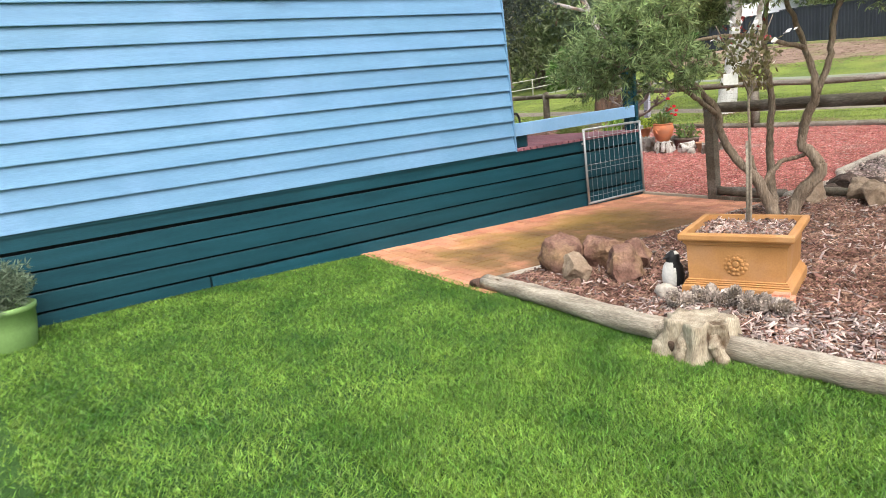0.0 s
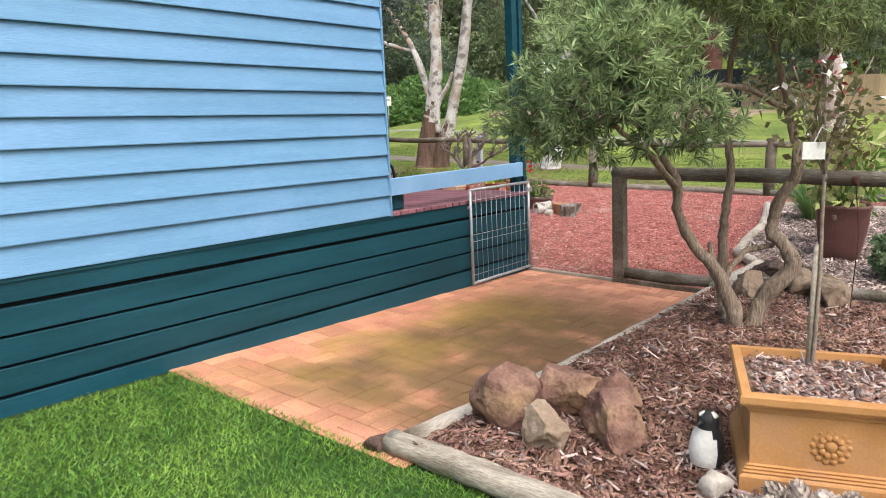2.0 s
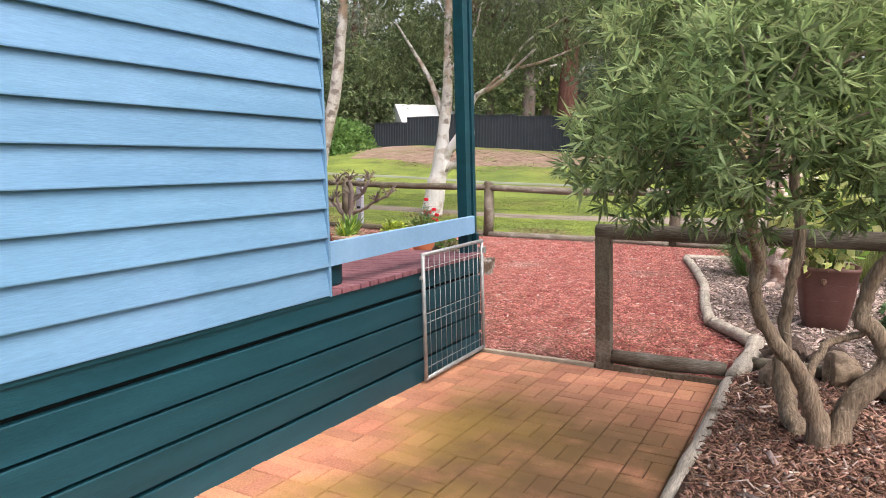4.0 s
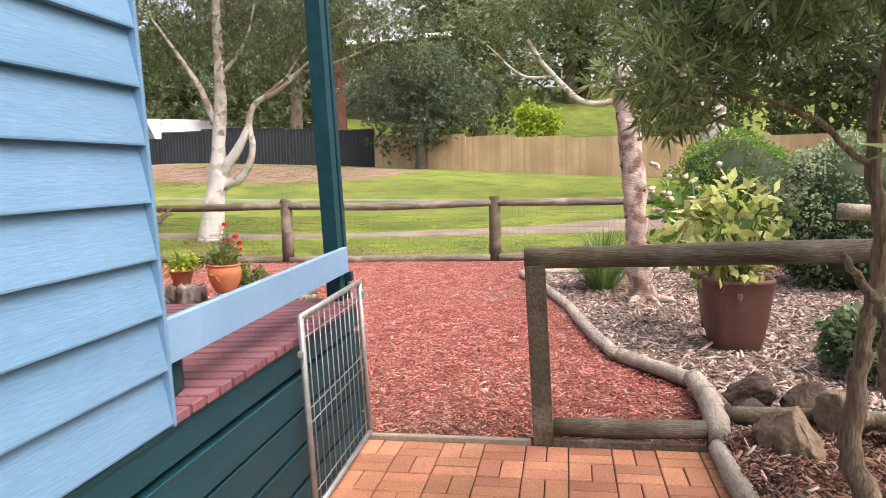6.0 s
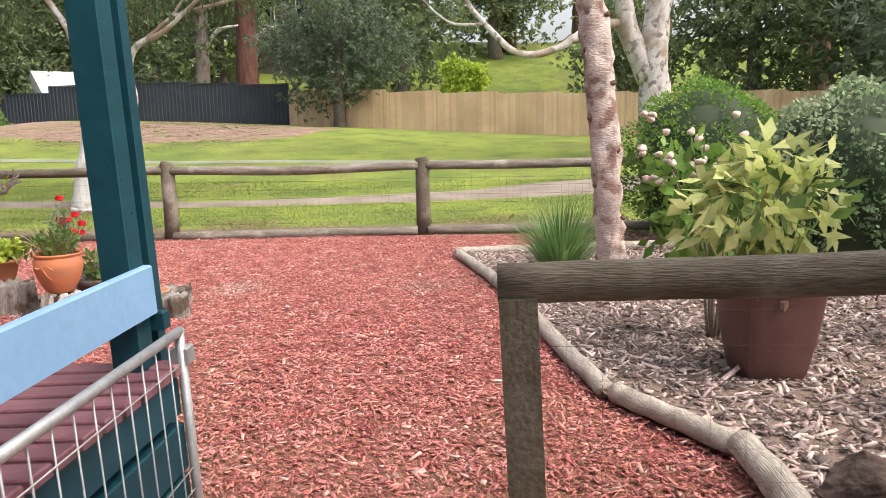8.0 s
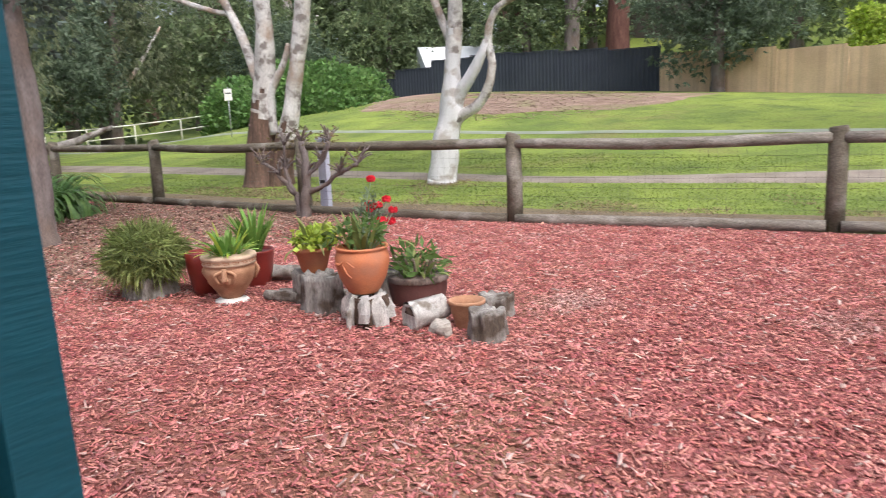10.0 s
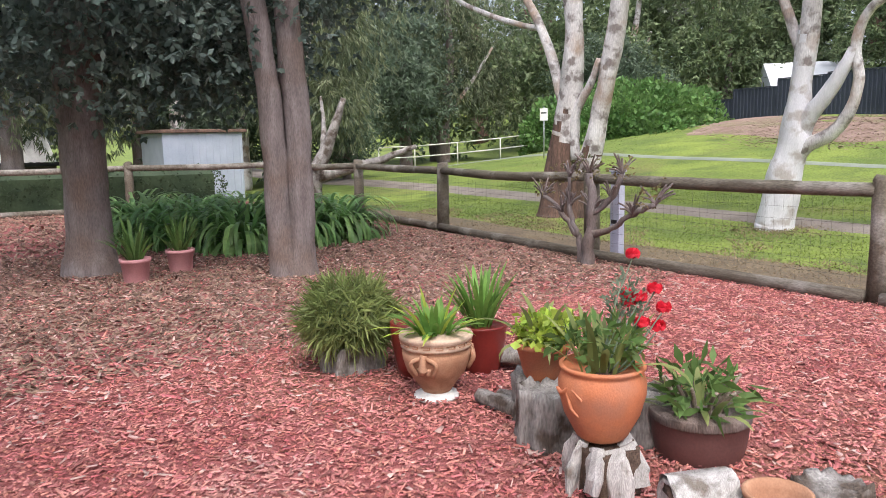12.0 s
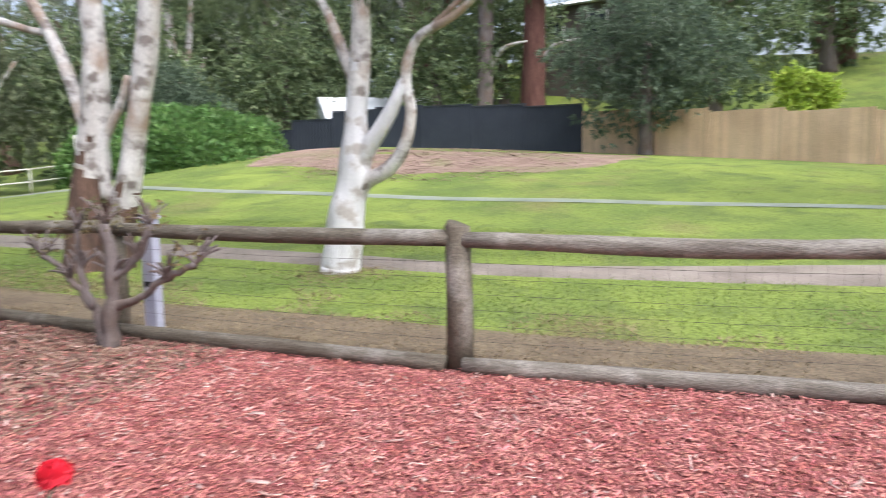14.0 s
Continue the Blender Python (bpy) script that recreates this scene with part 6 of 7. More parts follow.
for x_, y_ in ((-9.12, 3.42), (-9.52, 4.02)):
    pk = thing("pink_pot", "faded pink plastic pot of dark spiky leaves", "potted plant", (x_, y_, 0.0), group="pink pots under the tree")
    part("pot", data("pot", *lathe([(0.135, 0), (0.15, 0.02), (0.175, 0.26), (0.19, 0.265), (0.195, 0.31), (0.18, 0.312), (0.165, 0.27)], 28), M["pink"], True), pk)
    part("soil", data("soil", *lathe([(0.165, 0.25), (0.05, 0.27), (0, 0.272)], 16), M["soil"], True), pk)
    pk.scale = (0.87, 0.87, 0.87)
    part("leaves", straps("leaves", 46, 0.8, 0.55, 0.05, M["l_mid"], 0.5, 1.0, 5, 0.1, 0.26), pk)
nb = thing("neighbour_shed", "long low shed with a white corrugated roof behind the hedge", "shed", (-27.0, 1.6, 0.0))
part("wall", data("wall", *box(-1.2, 0.9, -4.0, 3.5, 0, 0.98), M["house_wall"]), nb)
prof = [(-4.1 + 0.1 * i, 0.018 * (i % 2)) for i in range(77)]
rv = [(1.0, y_, 1.03 + z_) for y_, z_ in prof] + [(-1.3, y_, 2.02 + z_) for y_, z_ in prof]
part("roof", data("roof", rv, [(i, i + 1, 78 + i, 77 + i) for i in range(76)], M["white"]), nb, "white corrugated sheets")
part("gutter", data("gutter", *box(0.98, 1.10, -4.1, 3.55, 0.92, 1.03, 0.01), M["black"]), nb, "black gutter")
hedge = thing("hedge", "low dark clipped hedge along the fence", "hedge", (-19.75, 3.6, 0.0), -14)
# Solid dark block, so that gaps between the hedge leaves look shaded.
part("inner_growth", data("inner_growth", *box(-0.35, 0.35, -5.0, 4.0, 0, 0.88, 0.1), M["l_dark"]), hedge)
part("foliage", leaf_cloud("foliage", [(0, -4.7 + 0.7 * k, 0.48, 0.46, 0.6, 0.5) for k in range(13)], 13000, 0.07, 0.045, M["l_dark"], shell=0.8, lump=0.06), hedge)


# ---- trees ----
def tree(name, label, at, stems, crown=None, n=9000, leaf="l_gum", size=(0.16, 0.03), droop=0.6, bark="gum_white", tuft=6, shell=0.3, group="", feet=()):
    t = thing(name, label, "tree", at, group=group)
    for i, s in enumerate(stems):
        mt = bark
        if isinstance(s, tuple):
            mt, s = s
        me = data("limb", *limb(s, 16 if i == 0 or i < len(feet) else 9, 12 if i < len(feet) else 6, 0.16, i + int(at[0] * 3), 0.002 if feet else 0.01, 2.5), M[mt], True)
        if i < len(feet):
            two_tone(me, M[feet[i][0]], *feet[i][1:])
        part("trunk" if i == 0 else "limb", me, t)
    if crown:
        part("crown", leaf_cloud("crown", crown, n, size[0], size[1], M[leaf], shell=shell, droop=droop, lump=0.3, tuft=tuft), t)
    return t


tree("white_gum", "white-barked gum with a whitewashed base and forked limb", (-6.95, 12.3, -0.05),
          [[(-0.07, 0, -0.1, 0.36), (-0.06, 0, 0.05, 0.29), (-0.02, 0, 0.35, 0.27), (0.09, 0, 0.9, 0.26), (0.21, 0, 1.54, 0.215), (0.265, 0, 2.24, 0.155), (0.35, 0, 3.0, 0.145), (0.39, 0, 3.6, 0.12), (0.4, 0, 6.0, 0.09), (0.7, 0, 8.5, 0.05)],
           ("gum_paint", [(0.30, 0, 1.5, 0.13), (0.44, -0.03, 1.78, 0.125), (0.67, -0.05, 2.04, 0.11), (0.92, -0.05, 2.44, 0.09), (1.02, -0.03, 2.68, 0.07)]),
           [(0.25, 0, 1.22, 0.13), (0.42, 0, 1.36, 0.11), (0.75, 0, 1.52, 0.10), (0.99, 0, 1.81, 0.085), (1.10, 0, 2.24, 0.075), (1.03, 0, 2.69, 0.075), (1.11, 0, 3.04, 0.065), (1.30, 0, 3.26, 0.06), (1.80, 0, 3.49, 0.05), (2.8, 0, 4.3, 0.025)],
           [(0.25, 0, 2.7, 0.09), (0.0, 0, 3.34, 0.075), (-0.25, 0, 3.83, 0.06), (-1.2, 0, 5.2, 0.02)],
           [(1.25, 0, 3.2, 0.045), (2.0, 0.05, 3.75, 0.035), (3.0, 0.1, 4.0, 0.03), (4.3, 0.2, 4.5, 0.012)], [(1.9, 0.05, 3.7, 0.03), (2.6, 0.0, 4.5, 0.022), (3.6, 0.0, 5.0, 0.010)], [(0.4, 0, 3.8, 0.05), (1.0, 0.1, 4.6, 0.035), (1.3, 0.1, 5.6, 0.015)]],
          [(-1.2, 0, 6.2, 1.8, 1.5, 0.9), (0.5, 0.5, 7.8, 2.2, 1.8, 1.2), (2.6, 0, 5.6, 1.6, 1.3, 0.9), (1.4, -0.5, 6.6, 1.5, 1.3, 0.8), (2.6, 0.6, 4.6, 1.0, 0.8, 0.7), (-0.9, 0.8, 4.9, 1.0, 0.8, 0.6), (1.5, 0.1, 4.2, 1.2, 1.0, 0.75), (3.1, 0.3, 4.5, 1.4, 1.1, 0.9), (4.5, 0.3, 4.7, 1.1, 0.9, 0.8), (0.3, 0.4, 4.9, 1.3, 1.1, 0.7), (-1.5, 0.2, 4.1, 0.8, 0.7, 0.8)], 34000, "l_gum", (0.15, 0.022), 1.4, feet=(("gum_paint", 2.6, 0.5),))
tree("twin_gum", "gum with brown peeling lower bark and pale leaning trunks", (-11.0, 11.55, -0.05),
          [[(0.0, 0, -0.1, 0.44), (0.02, 0, 0.3, 0.34), (0.12, 0, 1.08, 0.26), (0.24, 0, 1.77, 0.205), (0.37, 0, 2.78, 0.165), (0.32, 0, 4.0, 0.15), (0.3, 0, 6.5, 0.09)],
           [(0.38, 0.05, -0.1, 0.28), (0.5, 0.05, 0.5, 0.22), (0.66, 0.05, 0.93, 0.19), (0.79, 0.05, 1.27, 0.165), (0.90, 0.05, 1.77, 0.145), (1.16, 0.05, 2.72, 0.14), (1.35, 0.05, 3.86, 0.13), (1.6, 0, 6.0, 0.08)],
           [(0.40, 0.02, 1.0, 0.09), (0.38, -0.02, 1.54, 0.085), (0.46, 0, 1.83, 0.075), (0.75, 0, 2.23, 0.06), (0.92, 0, 2.58, 0.045)],
           [(0.2, 0, 1.75, 0.10), (0.06, 0, 2.1, 0.09), (-0.18, 0, 2.75, 0.085), (-0.54, 0, 3.4, 0.075), (-1.0, 0, 4.0, 0.06), (-1.9, 0, 5.0, 0.03)],
           [(-0.40, 0, 3.2, 0.05), (-1.18, 0, 3.4, 0.05), (-2.4, 0, 3.85, 0.045), (-3.4, 0, 4.33, 0.035), (-4.7, 0, 4.8, 0.02)]],
          [(-1.2, 0, 5.6, 1.6, 1.4, 0.9), (0.5, 0.4, 7.0, 2.0, 1.6, 1.1), (2.2, 0, 6.2, 1.4, 1.2, 0.8), (-2.4, 0, 5.2, 1.2, 1.0, 0.6), (-4.4, 0, 5.2, 1.0, 0.8, 0.5)], 10000, "l_gum", (0.17, 0.03), 1.0, feet=(("gum_brown", 1.5, 0.5), ("gum_brown", 1.1, 0.3))).scale = (1.12, 1.12, 1.12)
tree("twin_trunk_tree", "shade tree with two upright grey-brown trunks", (-8.42, 4.9, 0.0),
     [("tree_grey", [(0.0, -0.02, -0.1, 0.22), (-0.01, -0.06, 0.4, 0.15), (-0.03, -0.10, 1.8, 0.135), (-0.08, -0.24, 3.2, 0.13), (-0.2, -0.5, 5, 0.11)]),
      ("tree_grey", [(0.05, 0.16, -0.1, 0.24), (0.05, 0.17, 0.4, 0.165), (0.06, 0.18, 1.8, 0.15), (0.04, 0.12, 3.2, 0.14), (0.1, 0.2, 5, 0.11)])],
     [(-0.6, 0.5, 4.6, 2.2, 2.0, 1.1), (1.2, 0.8, 4.9, 1.8, 1.6, 1.0), (-0.4, 1.6, 4.0, 1.5, 1.3, 0.9), (-0.6, 0.5, 3.3, 1.2, 1.1, 0.6)], 19000, "l_shade", (0.10, 0.045), 0.4)
tree("shade_tree", "broad tree with a thick trunk and dense dark leaves", (-10.1, 3.15, 0.0),
     [("tree_grey", [(0, 0, -0.1, 0.42), (0, 0, 0.35, 0.28), (0.02, 0, 1.5, 0.255), (0, 0, 2.6, 0.27), (0.1, 0, 4.0, 0.2)]), ("tree_grey", [(0, 0, 2.4, 0.16), (0.9, 0.2, 3.2, 0.10), (1.6, 0.4, 3.8, 0.06)]), ("tree_grey", [(0, 0, 2.4, 0.16), (-0.8, 0.6, 3.1, 0.10), (-1.5, 0.9, 3.8, 0.06)])],
     [(0.4, 0.5, 2.5, 1.7, 1.7, 0.75), (-1.6, 0.8, 2.6, 1.6, 1.6, 0.8), (0.9, 1.3, 2.9, 1.3, 1.3, 0.8), (0, 0, 3.8, 2.8, 2.6, 1.0), (-0.6, 2.0, 2.7, 1.6, 1.3, 0.8), (0.6, -1.2, 2.5, 1.5, 1.2, 0.75), (1.0, -0.4, 3.4, 1.6, 1.6, 0.8)], 42000, "l_shade", (0.10, 0.055), 0.3)
tree("tall_white_gum", "tall pale gum behind the clipped shrubs with a long bare limb", (5.3, 19.0, 0.3),
     [[(0.25, 0, -0.2, 0.55), (0.15, 0, 1.5, 0.45), (0.1, 0, 3.0, 0.38), (0.25, 0, 5.5, 0.30), (0.2, 0, 9, 0.2)], [(0.0, 0, 2.4, 0.34), (-0.55, 0, 3.6, 0.28), (-0.9, 0, 5.5, 0.22), (-1.2, 0, 8.5, 0.15)],
      [(-0.7, 0, 3.9, 0.14), (-1.6, -0.2, 3.75, 0.12), (-2.6, -0.4, 3.2, 0.10), (-3.6, -0.5, 3.15, 0.09), (-4.6, -0.4, 4.1, 0.07), (-5.2, -0.4, 5.0, 0.05)], [(-4.4, -0.4, 3.9, 0.05), (-5.4, -0.4, 4.0, 0.035), (-6.4, -0.4, 4.9, 0.02)]],
     [(-3, 0, 6.8, 2.6, 2, 1.2), (1, 0, 8, 3, 2.4, 1.6), (-5.2, 0, 5.8, 1.5, 1.4, 0.8), (3, 1, 6, 2, 2, 1.5)], 15000, "l_gum", (0.22, 0.04))

# drooping she-oaks and background woods: a few built, then repeated
weep = tree("weeping_tree", "drooping dark green tree at the edge of the park", (-22.0, 11.3, 0.0),
            [("tree_grey", [(0, 0, -0.2, 0.3), (0.1, 0, 2, 0.24), (0.4, 0, 4.5, 0.18), (0.2, 0, 8, 0.1)]), ("gum_white", [(0.2, 0, 2.0, 0.12), (1.2, -0.3, 3.4, 0.09), (2.2, -0.5, 5.0, 0.05)])],
            [(0, 0, 3.2, 2.6, 2.2, 1.6), (1.8, 0.3, 4.6, 2.0, 1.8, 1.8), (-1.8, 0, 4.8, 2.2, 2, 1.9), (0, 0, 7.0, 2.8, 2.4, 1.8), (2.6, 0, 2.4, 1.2, 1.1, 1.1)], 24000, "l_weep", (0.28, 0.035), 1.5, tuft=5, shell=0.15, group="weeping trees")
for x_, y_, rz, s_ in ((-34, 25, 70, 1.2), (-26, 13.2, 150, 1.05), (-29, 10, 200, 1.2), (-25.5, 7.5, 300, 1.05), (-37, 21, 20, 1.3), (-22, 3.5, 120, 1.0), (-27, -2, 30, 1.2)):
    c = copy_thing(weep, pose(x_, y_, hill(x_, y_), 0, 0, rz))
    c.scale = (s_, s_, s_)

wood_a = tree("forest_tree", "tall leafy tree on the hill behind the fences", (-20, 42, hill(-20, 42)),
              [("gum_brown", [(0, 0, -0.3, 0.5), (0.1, 0, 3, 0.42), (0.3, 0, 8, 0.28), (0, 0, 13, 0.12)]), ("gum_brown", [(0.2, 0, 5, 0.18), (1.6, 0, 7.5, 0.12), (2.4, 0, 9, 0.06)]), ("gum_white", [(0.2, 0, 6, 0.16), (-1.4, 0, 8, 0.12), (-2.4, 0, 10, 0.06)])],
              [(0, 0, 8, 3.4, 3.0, 1.8), (2, 0, 10.5, 3.0, 2.8, 1.8), (-2.4, 0.4, 10.5, 3.0, 2.6, 1.8), (0, 0, 13.5, 3.2, 2.8, 1.8), (-2.0, 0, 6, 2.0, 1.8, 1.2)], 5600, "l_wood", (0.40, 0.08), 0.7, tuft=5, shell=0.2, group="woods on the hill")
wood_b = tree("forest_tree", "bushy mid-green tree on the hill behind the fences", (-4, 42, hill(-4, 42)),
              [("tree_grey", [(0, 0, -0.3, 0.4), (0.1, 0, 2, 0.3), (0.0, 0, 6, 0.15)])],
              [(0, 0, 2.6, 3.2, 2.8, 2.2), (1.6, 0, 5.0, 2.6, 2.4, 2.0), (-1.8, 0, 4.8, 2.6, 2.4, 2.0), (0, 0, 7.0, 2.6, 2.4, 1.8)], 11000, "l_wood2", (0.34, 0.13), 0.3, tuft=5, shell=0.25, group="woods on the hill")
wood_c = tree("forest_tree", "dense dark shrub tree leaning over the park fence", (-5.6, 31.4, hill(-5.6, 31.4)),
              [("tree_grey", [(0, 0, -0.3, 0.3), (0, 0, 2, 0.22), (0, 0, 4, 0.12)])],
              [(0, 0, 2.2, 2.6, 2.0, 1.5), (1.6, 0, 3.4, 2.0, 1.8, 1.4), (-1.6, 0, 3.6, 2.0, 1.8, 1.5), (0.2, 0, 4.9, 2.0, 1.8, 1.2)], 15000, "l_wood3", (0.26, 0.07), 0.4, tuft=5, shell=0.3, group="woods on the hill")
WOODS = [("a", -20, 44, 1.0), ("a", 9, 42, 1.1), ("a", 17, 36, 1.1), ("a", -28, 40, 1.0), ("a", -35, 34, 1.0), ("a", -4, 56, 1.3), ("a", 8, 58, 1.3), ("a", 22, 50, 1.4),
         ("b", -17, 38.5, 0.8), ("b", -25, 37, 0.9), ("b", 7, 33, 0.8), ("b", -15.5, 45, 0.9), ("b", -30, 31, 1.0), ("b", -36, 26, 1.1), ("b", 12, 31, 1.0), ("b", -22, 50, 1.3), ("b", 16, 28, 1.0), ("b", 14, 20, 0.8), ("b", -42, 38, 1.3),
         ("c", 12, 14, 1.0), ("c", 9.5, 10.5, 0.75), ("c", 15, 24, 1.1), ("c", -33, 22, 1.2), ("c", -27, 30, 1.0), ("c", -38, 14, 1.3), ("a", -44, 24, 1.1), ("a", -40, 6, 1.1), ("c", -30, 4, 1.2), ("a", -50, 40, 1.5), ("c", -25.5, 11.8, 0.75), ("c", -25.0, 14.4, 0.6), ("c", -25.4, 8.8, 0.8), ("b", -33, 43, 1.3), ("b", -38, 46, 1.5), ("b", -27.5, 44, 1.2), ("b", 1.5, 52, 1.3), ("a", 2.5, 54, 1.2), ("b", -23.5, 42, 1.0), ("a", 30, 34, 1.3), ("b", 10, 5, 0.6), ("c", 12, 8, 0.9), ("b", -26, 0, 0.9), ("a", 2, 68, 1.6), ("b", -8, 60, 1.5), ("a", -40, 60, 1.6), ("a", 16, 66, 1.6)]
for k, (kind_, x_, y_, s_) in enumerate(WOODS):
    src = {"a": wood_a, "b": wood_b, "c": wood_c}[kind_]
    c = copy_thing(src, pose(x_, y_, hill(x_, y_), 0, 0, 47 * k))
    c.scale = (s_, s_, s_ * (0.9 + 0.2 * ((k * 7) % 5) / 5))

for x_, y_, r_, bk_, lab_ in ((-12.2, 39.5, 0.6, "redwood", "tall straight tree with deep red-brown bark"), (-14.55, 39.0, 0.42, "tree_grey", "tall straight tree with grey-brown bark")):
    tree("redwood", lab_, (x_, y_, hill(x_, y_)), [(bk_, [(0, 0, -0.3, r_ * 1.3), (0, 0, 2, r_), (0.1, 0, 7, r_ * 0.8), (0, 0, 14, r_ * 0.4)]), ("gum_white", [(0.3, 0, 3.4, 0.12), (1.2, -0.5, 4.2, 0.1), (2.4, -0.8, 4.4, 0.05)])],
         [(0, 0, 11, 3, 2.6, 1.5), (1.0, 0, 8, 2.4, 2.0, 1.0)], 6000, "l_wood", (0.4, 0.1), group="tall trunks behind the fence")

tree("lime_bush", "bright lime-green leafy bush above the paling fence", (-0.4, 36.0, hill(-0.4, 36.0)), [("tree_grey", [(0, 0, -0.3, 0.15), (0, 0, 1.2, 0.1), (0.2, 0, 2.4, 0.05)])],
     [(0, 0, 1.6, 1.0, 0.9, 1.0), (0.6, 0, 2.4, 0.8, 0.7, 0.8), (-0.3, 0, 2.9, 0.6, 0.5, 0.6)], 4500, "l_lime", (0.22, 0.12), 0.3, tuft=4)
tree("far_gum", "tall forked white gum on the hill", (-30.0, 34.5, hill(-30, 34.5)), [[(0, 0, -0.3, 0.45), (0.0, 0, 3, 0.36), (-0.1, 0, 6, 0.3), (-0.4, 0, 10, 0.2)], [(0, 0, 4.5, 0.22), (0.8, 0, 6.5, 0.18), (1.4, 0, 10, 0.1)], [(0.2, 0, 5.0, 0.14), (1.4, 0, 5.6, 0.11), (2.0, 0, 6.6, 0.06)]],
     [(-0.5, 0, 10.5, 2.4, 2.0, 1.2), (1.6, 0, 9.5, 2.0, 1.6, 1.0)], 5000, "l_gum", (0.3, 0.06), 1.0)
mound = thing("creeper_mound", "rounded mound overgrown with bright green creeper", "shrub", (-23.0, 26.5, 0.8))
part("inner_growth", data("inner_growth", *moved(rock(4.2, 3.0, 1.9, 4, 0.1), Matrix.Translation((0, 0, -0.4))), M["l_mid"], True), mound)
part("foliage", leaf_cloud("foliage", [(0.4, 0, 0.9, 4.4, 3.1, 2.0), (1.8, -0.5, 1.2, 2.3, 2.0, 1.5), (-2.2, -0.6, 0.6, 2.4, 2.0, 1.6), (0.2, -1.5, 0.4, 2.4, 1.8, 1.4)], 22000, 0.22, 0.15, M["l_mound"], shell=0.85, lump=0.14), mound)

# ---- far fences, shed, sign, railing, houses ----
tf = thing("paling_fence", "pale new timber paling fence along the park", "fence")
a0, b0 = np.array((-8.2, 32.9)), np.array((15.7, 22.1))
n_ = 10
for i in range(n_):
    p, q = a0 + (b0 - a0) * i / n_, a0 + (b0 - a0) * (i + 1) / n_
    d = (q - p) / np.linalg.norm(q - p)
    ln = np.linalg.norm(q - p)
    z_ = min(hill(*p), hill(*q))
    g = Geo()
    k = 0.0
    while k < ln - 0.03:
        g.add(moved(box(k, min(k + 0.094, ln - 0.02), -0.01, 0.01 + 0.004 * R.random(), -0.15, 1.68 + R.uniform(-0.01, 0.01)), Matrix.Translation((*p, z_)) @ Matrix.Rotation(math.atan2(d[1], d[0]), 4, "Z")))
        k += 0.1
    part("panel", g.mesh("panel", M["paling"]), tf, "", "stuff")
    part("post", data("post", *moved(box(-0.05, 0.05, -0.03, 0.05, -0.2, 1.72), Matrix.Translation((*p, z_)) @ Matrix.Rotation(math.atan2(d[1], d[0]), 4, "Z")), M["paling"]), tf)
cf = thing("steel_fence", "charcoal corrugated steel fence along the park", "fence")
a0, b0 = np.array((-8.3, 33.0)), np.array((-30.0, 35.0))
for i in range(9):
    p, q = a0 + (b0 - a0) * i / 9, a0 + (b0 - a0) * (i + 1) / 9
    d = (q - p) / np.linalg.norm(q - p)
    ln = np.linalg.norm(q - p)
    z_ = (hill(*p) + hill(*q)) / 2 - 0.05
    prof = []
    k = 0.0
    while k < ln:
        prof += [(k, 0.0), (k + 0.09, 0.0), (k + 0.11, 0.03), (k + 0.17, 0.03)]
        k += 0.19
    v = [(x_, y_, zz) for zz in (-0.2, 1.85) for x_, y_ in prof]
    m_ = len(prof)
    f = [(j, j + 1, m_ + j + 1, m_ + j) for j in range(m_ - 1)]
    mm = Matrix.Translation((*p, z_)) @ Matrix.Rotation(math.atan2(d[1], d[0]), 4, "Z")
    sheet = data("sheet", *moved((v, f), mm), M["colorbond"])
    part("sheet", sheet, cf)
    part("post", data("post", *moved(box(-0.04, 0.04, -0.03, 0.06, -0.2, 1.9), mm), M["colorbond"]), cf)
    part("capping", data("capping", *moved(box(0, ln, -0.02, 0.05, 1.855, 1.9), mm), M["colorbond"]), cf)

shed = thing("garden_shed", "small pale zinc-coated steel shed", "shed", (-21.6, 7.85, 0.0), 0)
part("wall", data("wall", *box(-1.1, 1.1, -1.05, 1.05, 0, 1.78), M["zinc"]), shed)
for k in range(12):
    part("rib", data("rib", *box(1.1, 1.118, -1.02 + k * 0.18, -0.97 + k * 0.18, 0.0, 1.77), M["zinc"]), shed)
part("roof", data("roof", *box(-1.2, 1.2, -1.15, 1.15, 1.79, 1.87, 0.02), M["gum_brown"]), shed, "leaf-strewn flat roof")
for k, (x_, y_) in enumerate(((-24.5, 10.3), (-24.0, 8.2), (-23.5, 5.6))):
    tree("bare_gum_trunk", "pale bare gum trunk behind the shed", (x_, y_, 0), [[(0, 0, -0.1, 0.34), (0.05, 0, 1.5, 0.27), (0.2, 0, 3.2, 0.24), (0.3, 0, 6, 0.2)]], group="gum trunks behind the shed")
fallen = tree("leaning_gum", "low pale gum with leaning branches beyond the fence", (-15.6, 8.6, 0), [[(0, 0, -0.1, 0.26), (0.1, 0, 0.7, 0.2), (0.25, 0.3, 1.4, 0.13), (0.5, 0.6, 2.4, 0.06)], [(0.1, 0, 0.7, 0.13), (0.9, 0.9, 1.0, 0.10), (1.6, 1.7, 1.35, 0.05)], [(0.2, 0.2, 1.2, 0.08), (-0.3, 0.5, 1.9, 0.05), (-0.8, 0.7, 2.5, 0.03)]], bark="greywood")

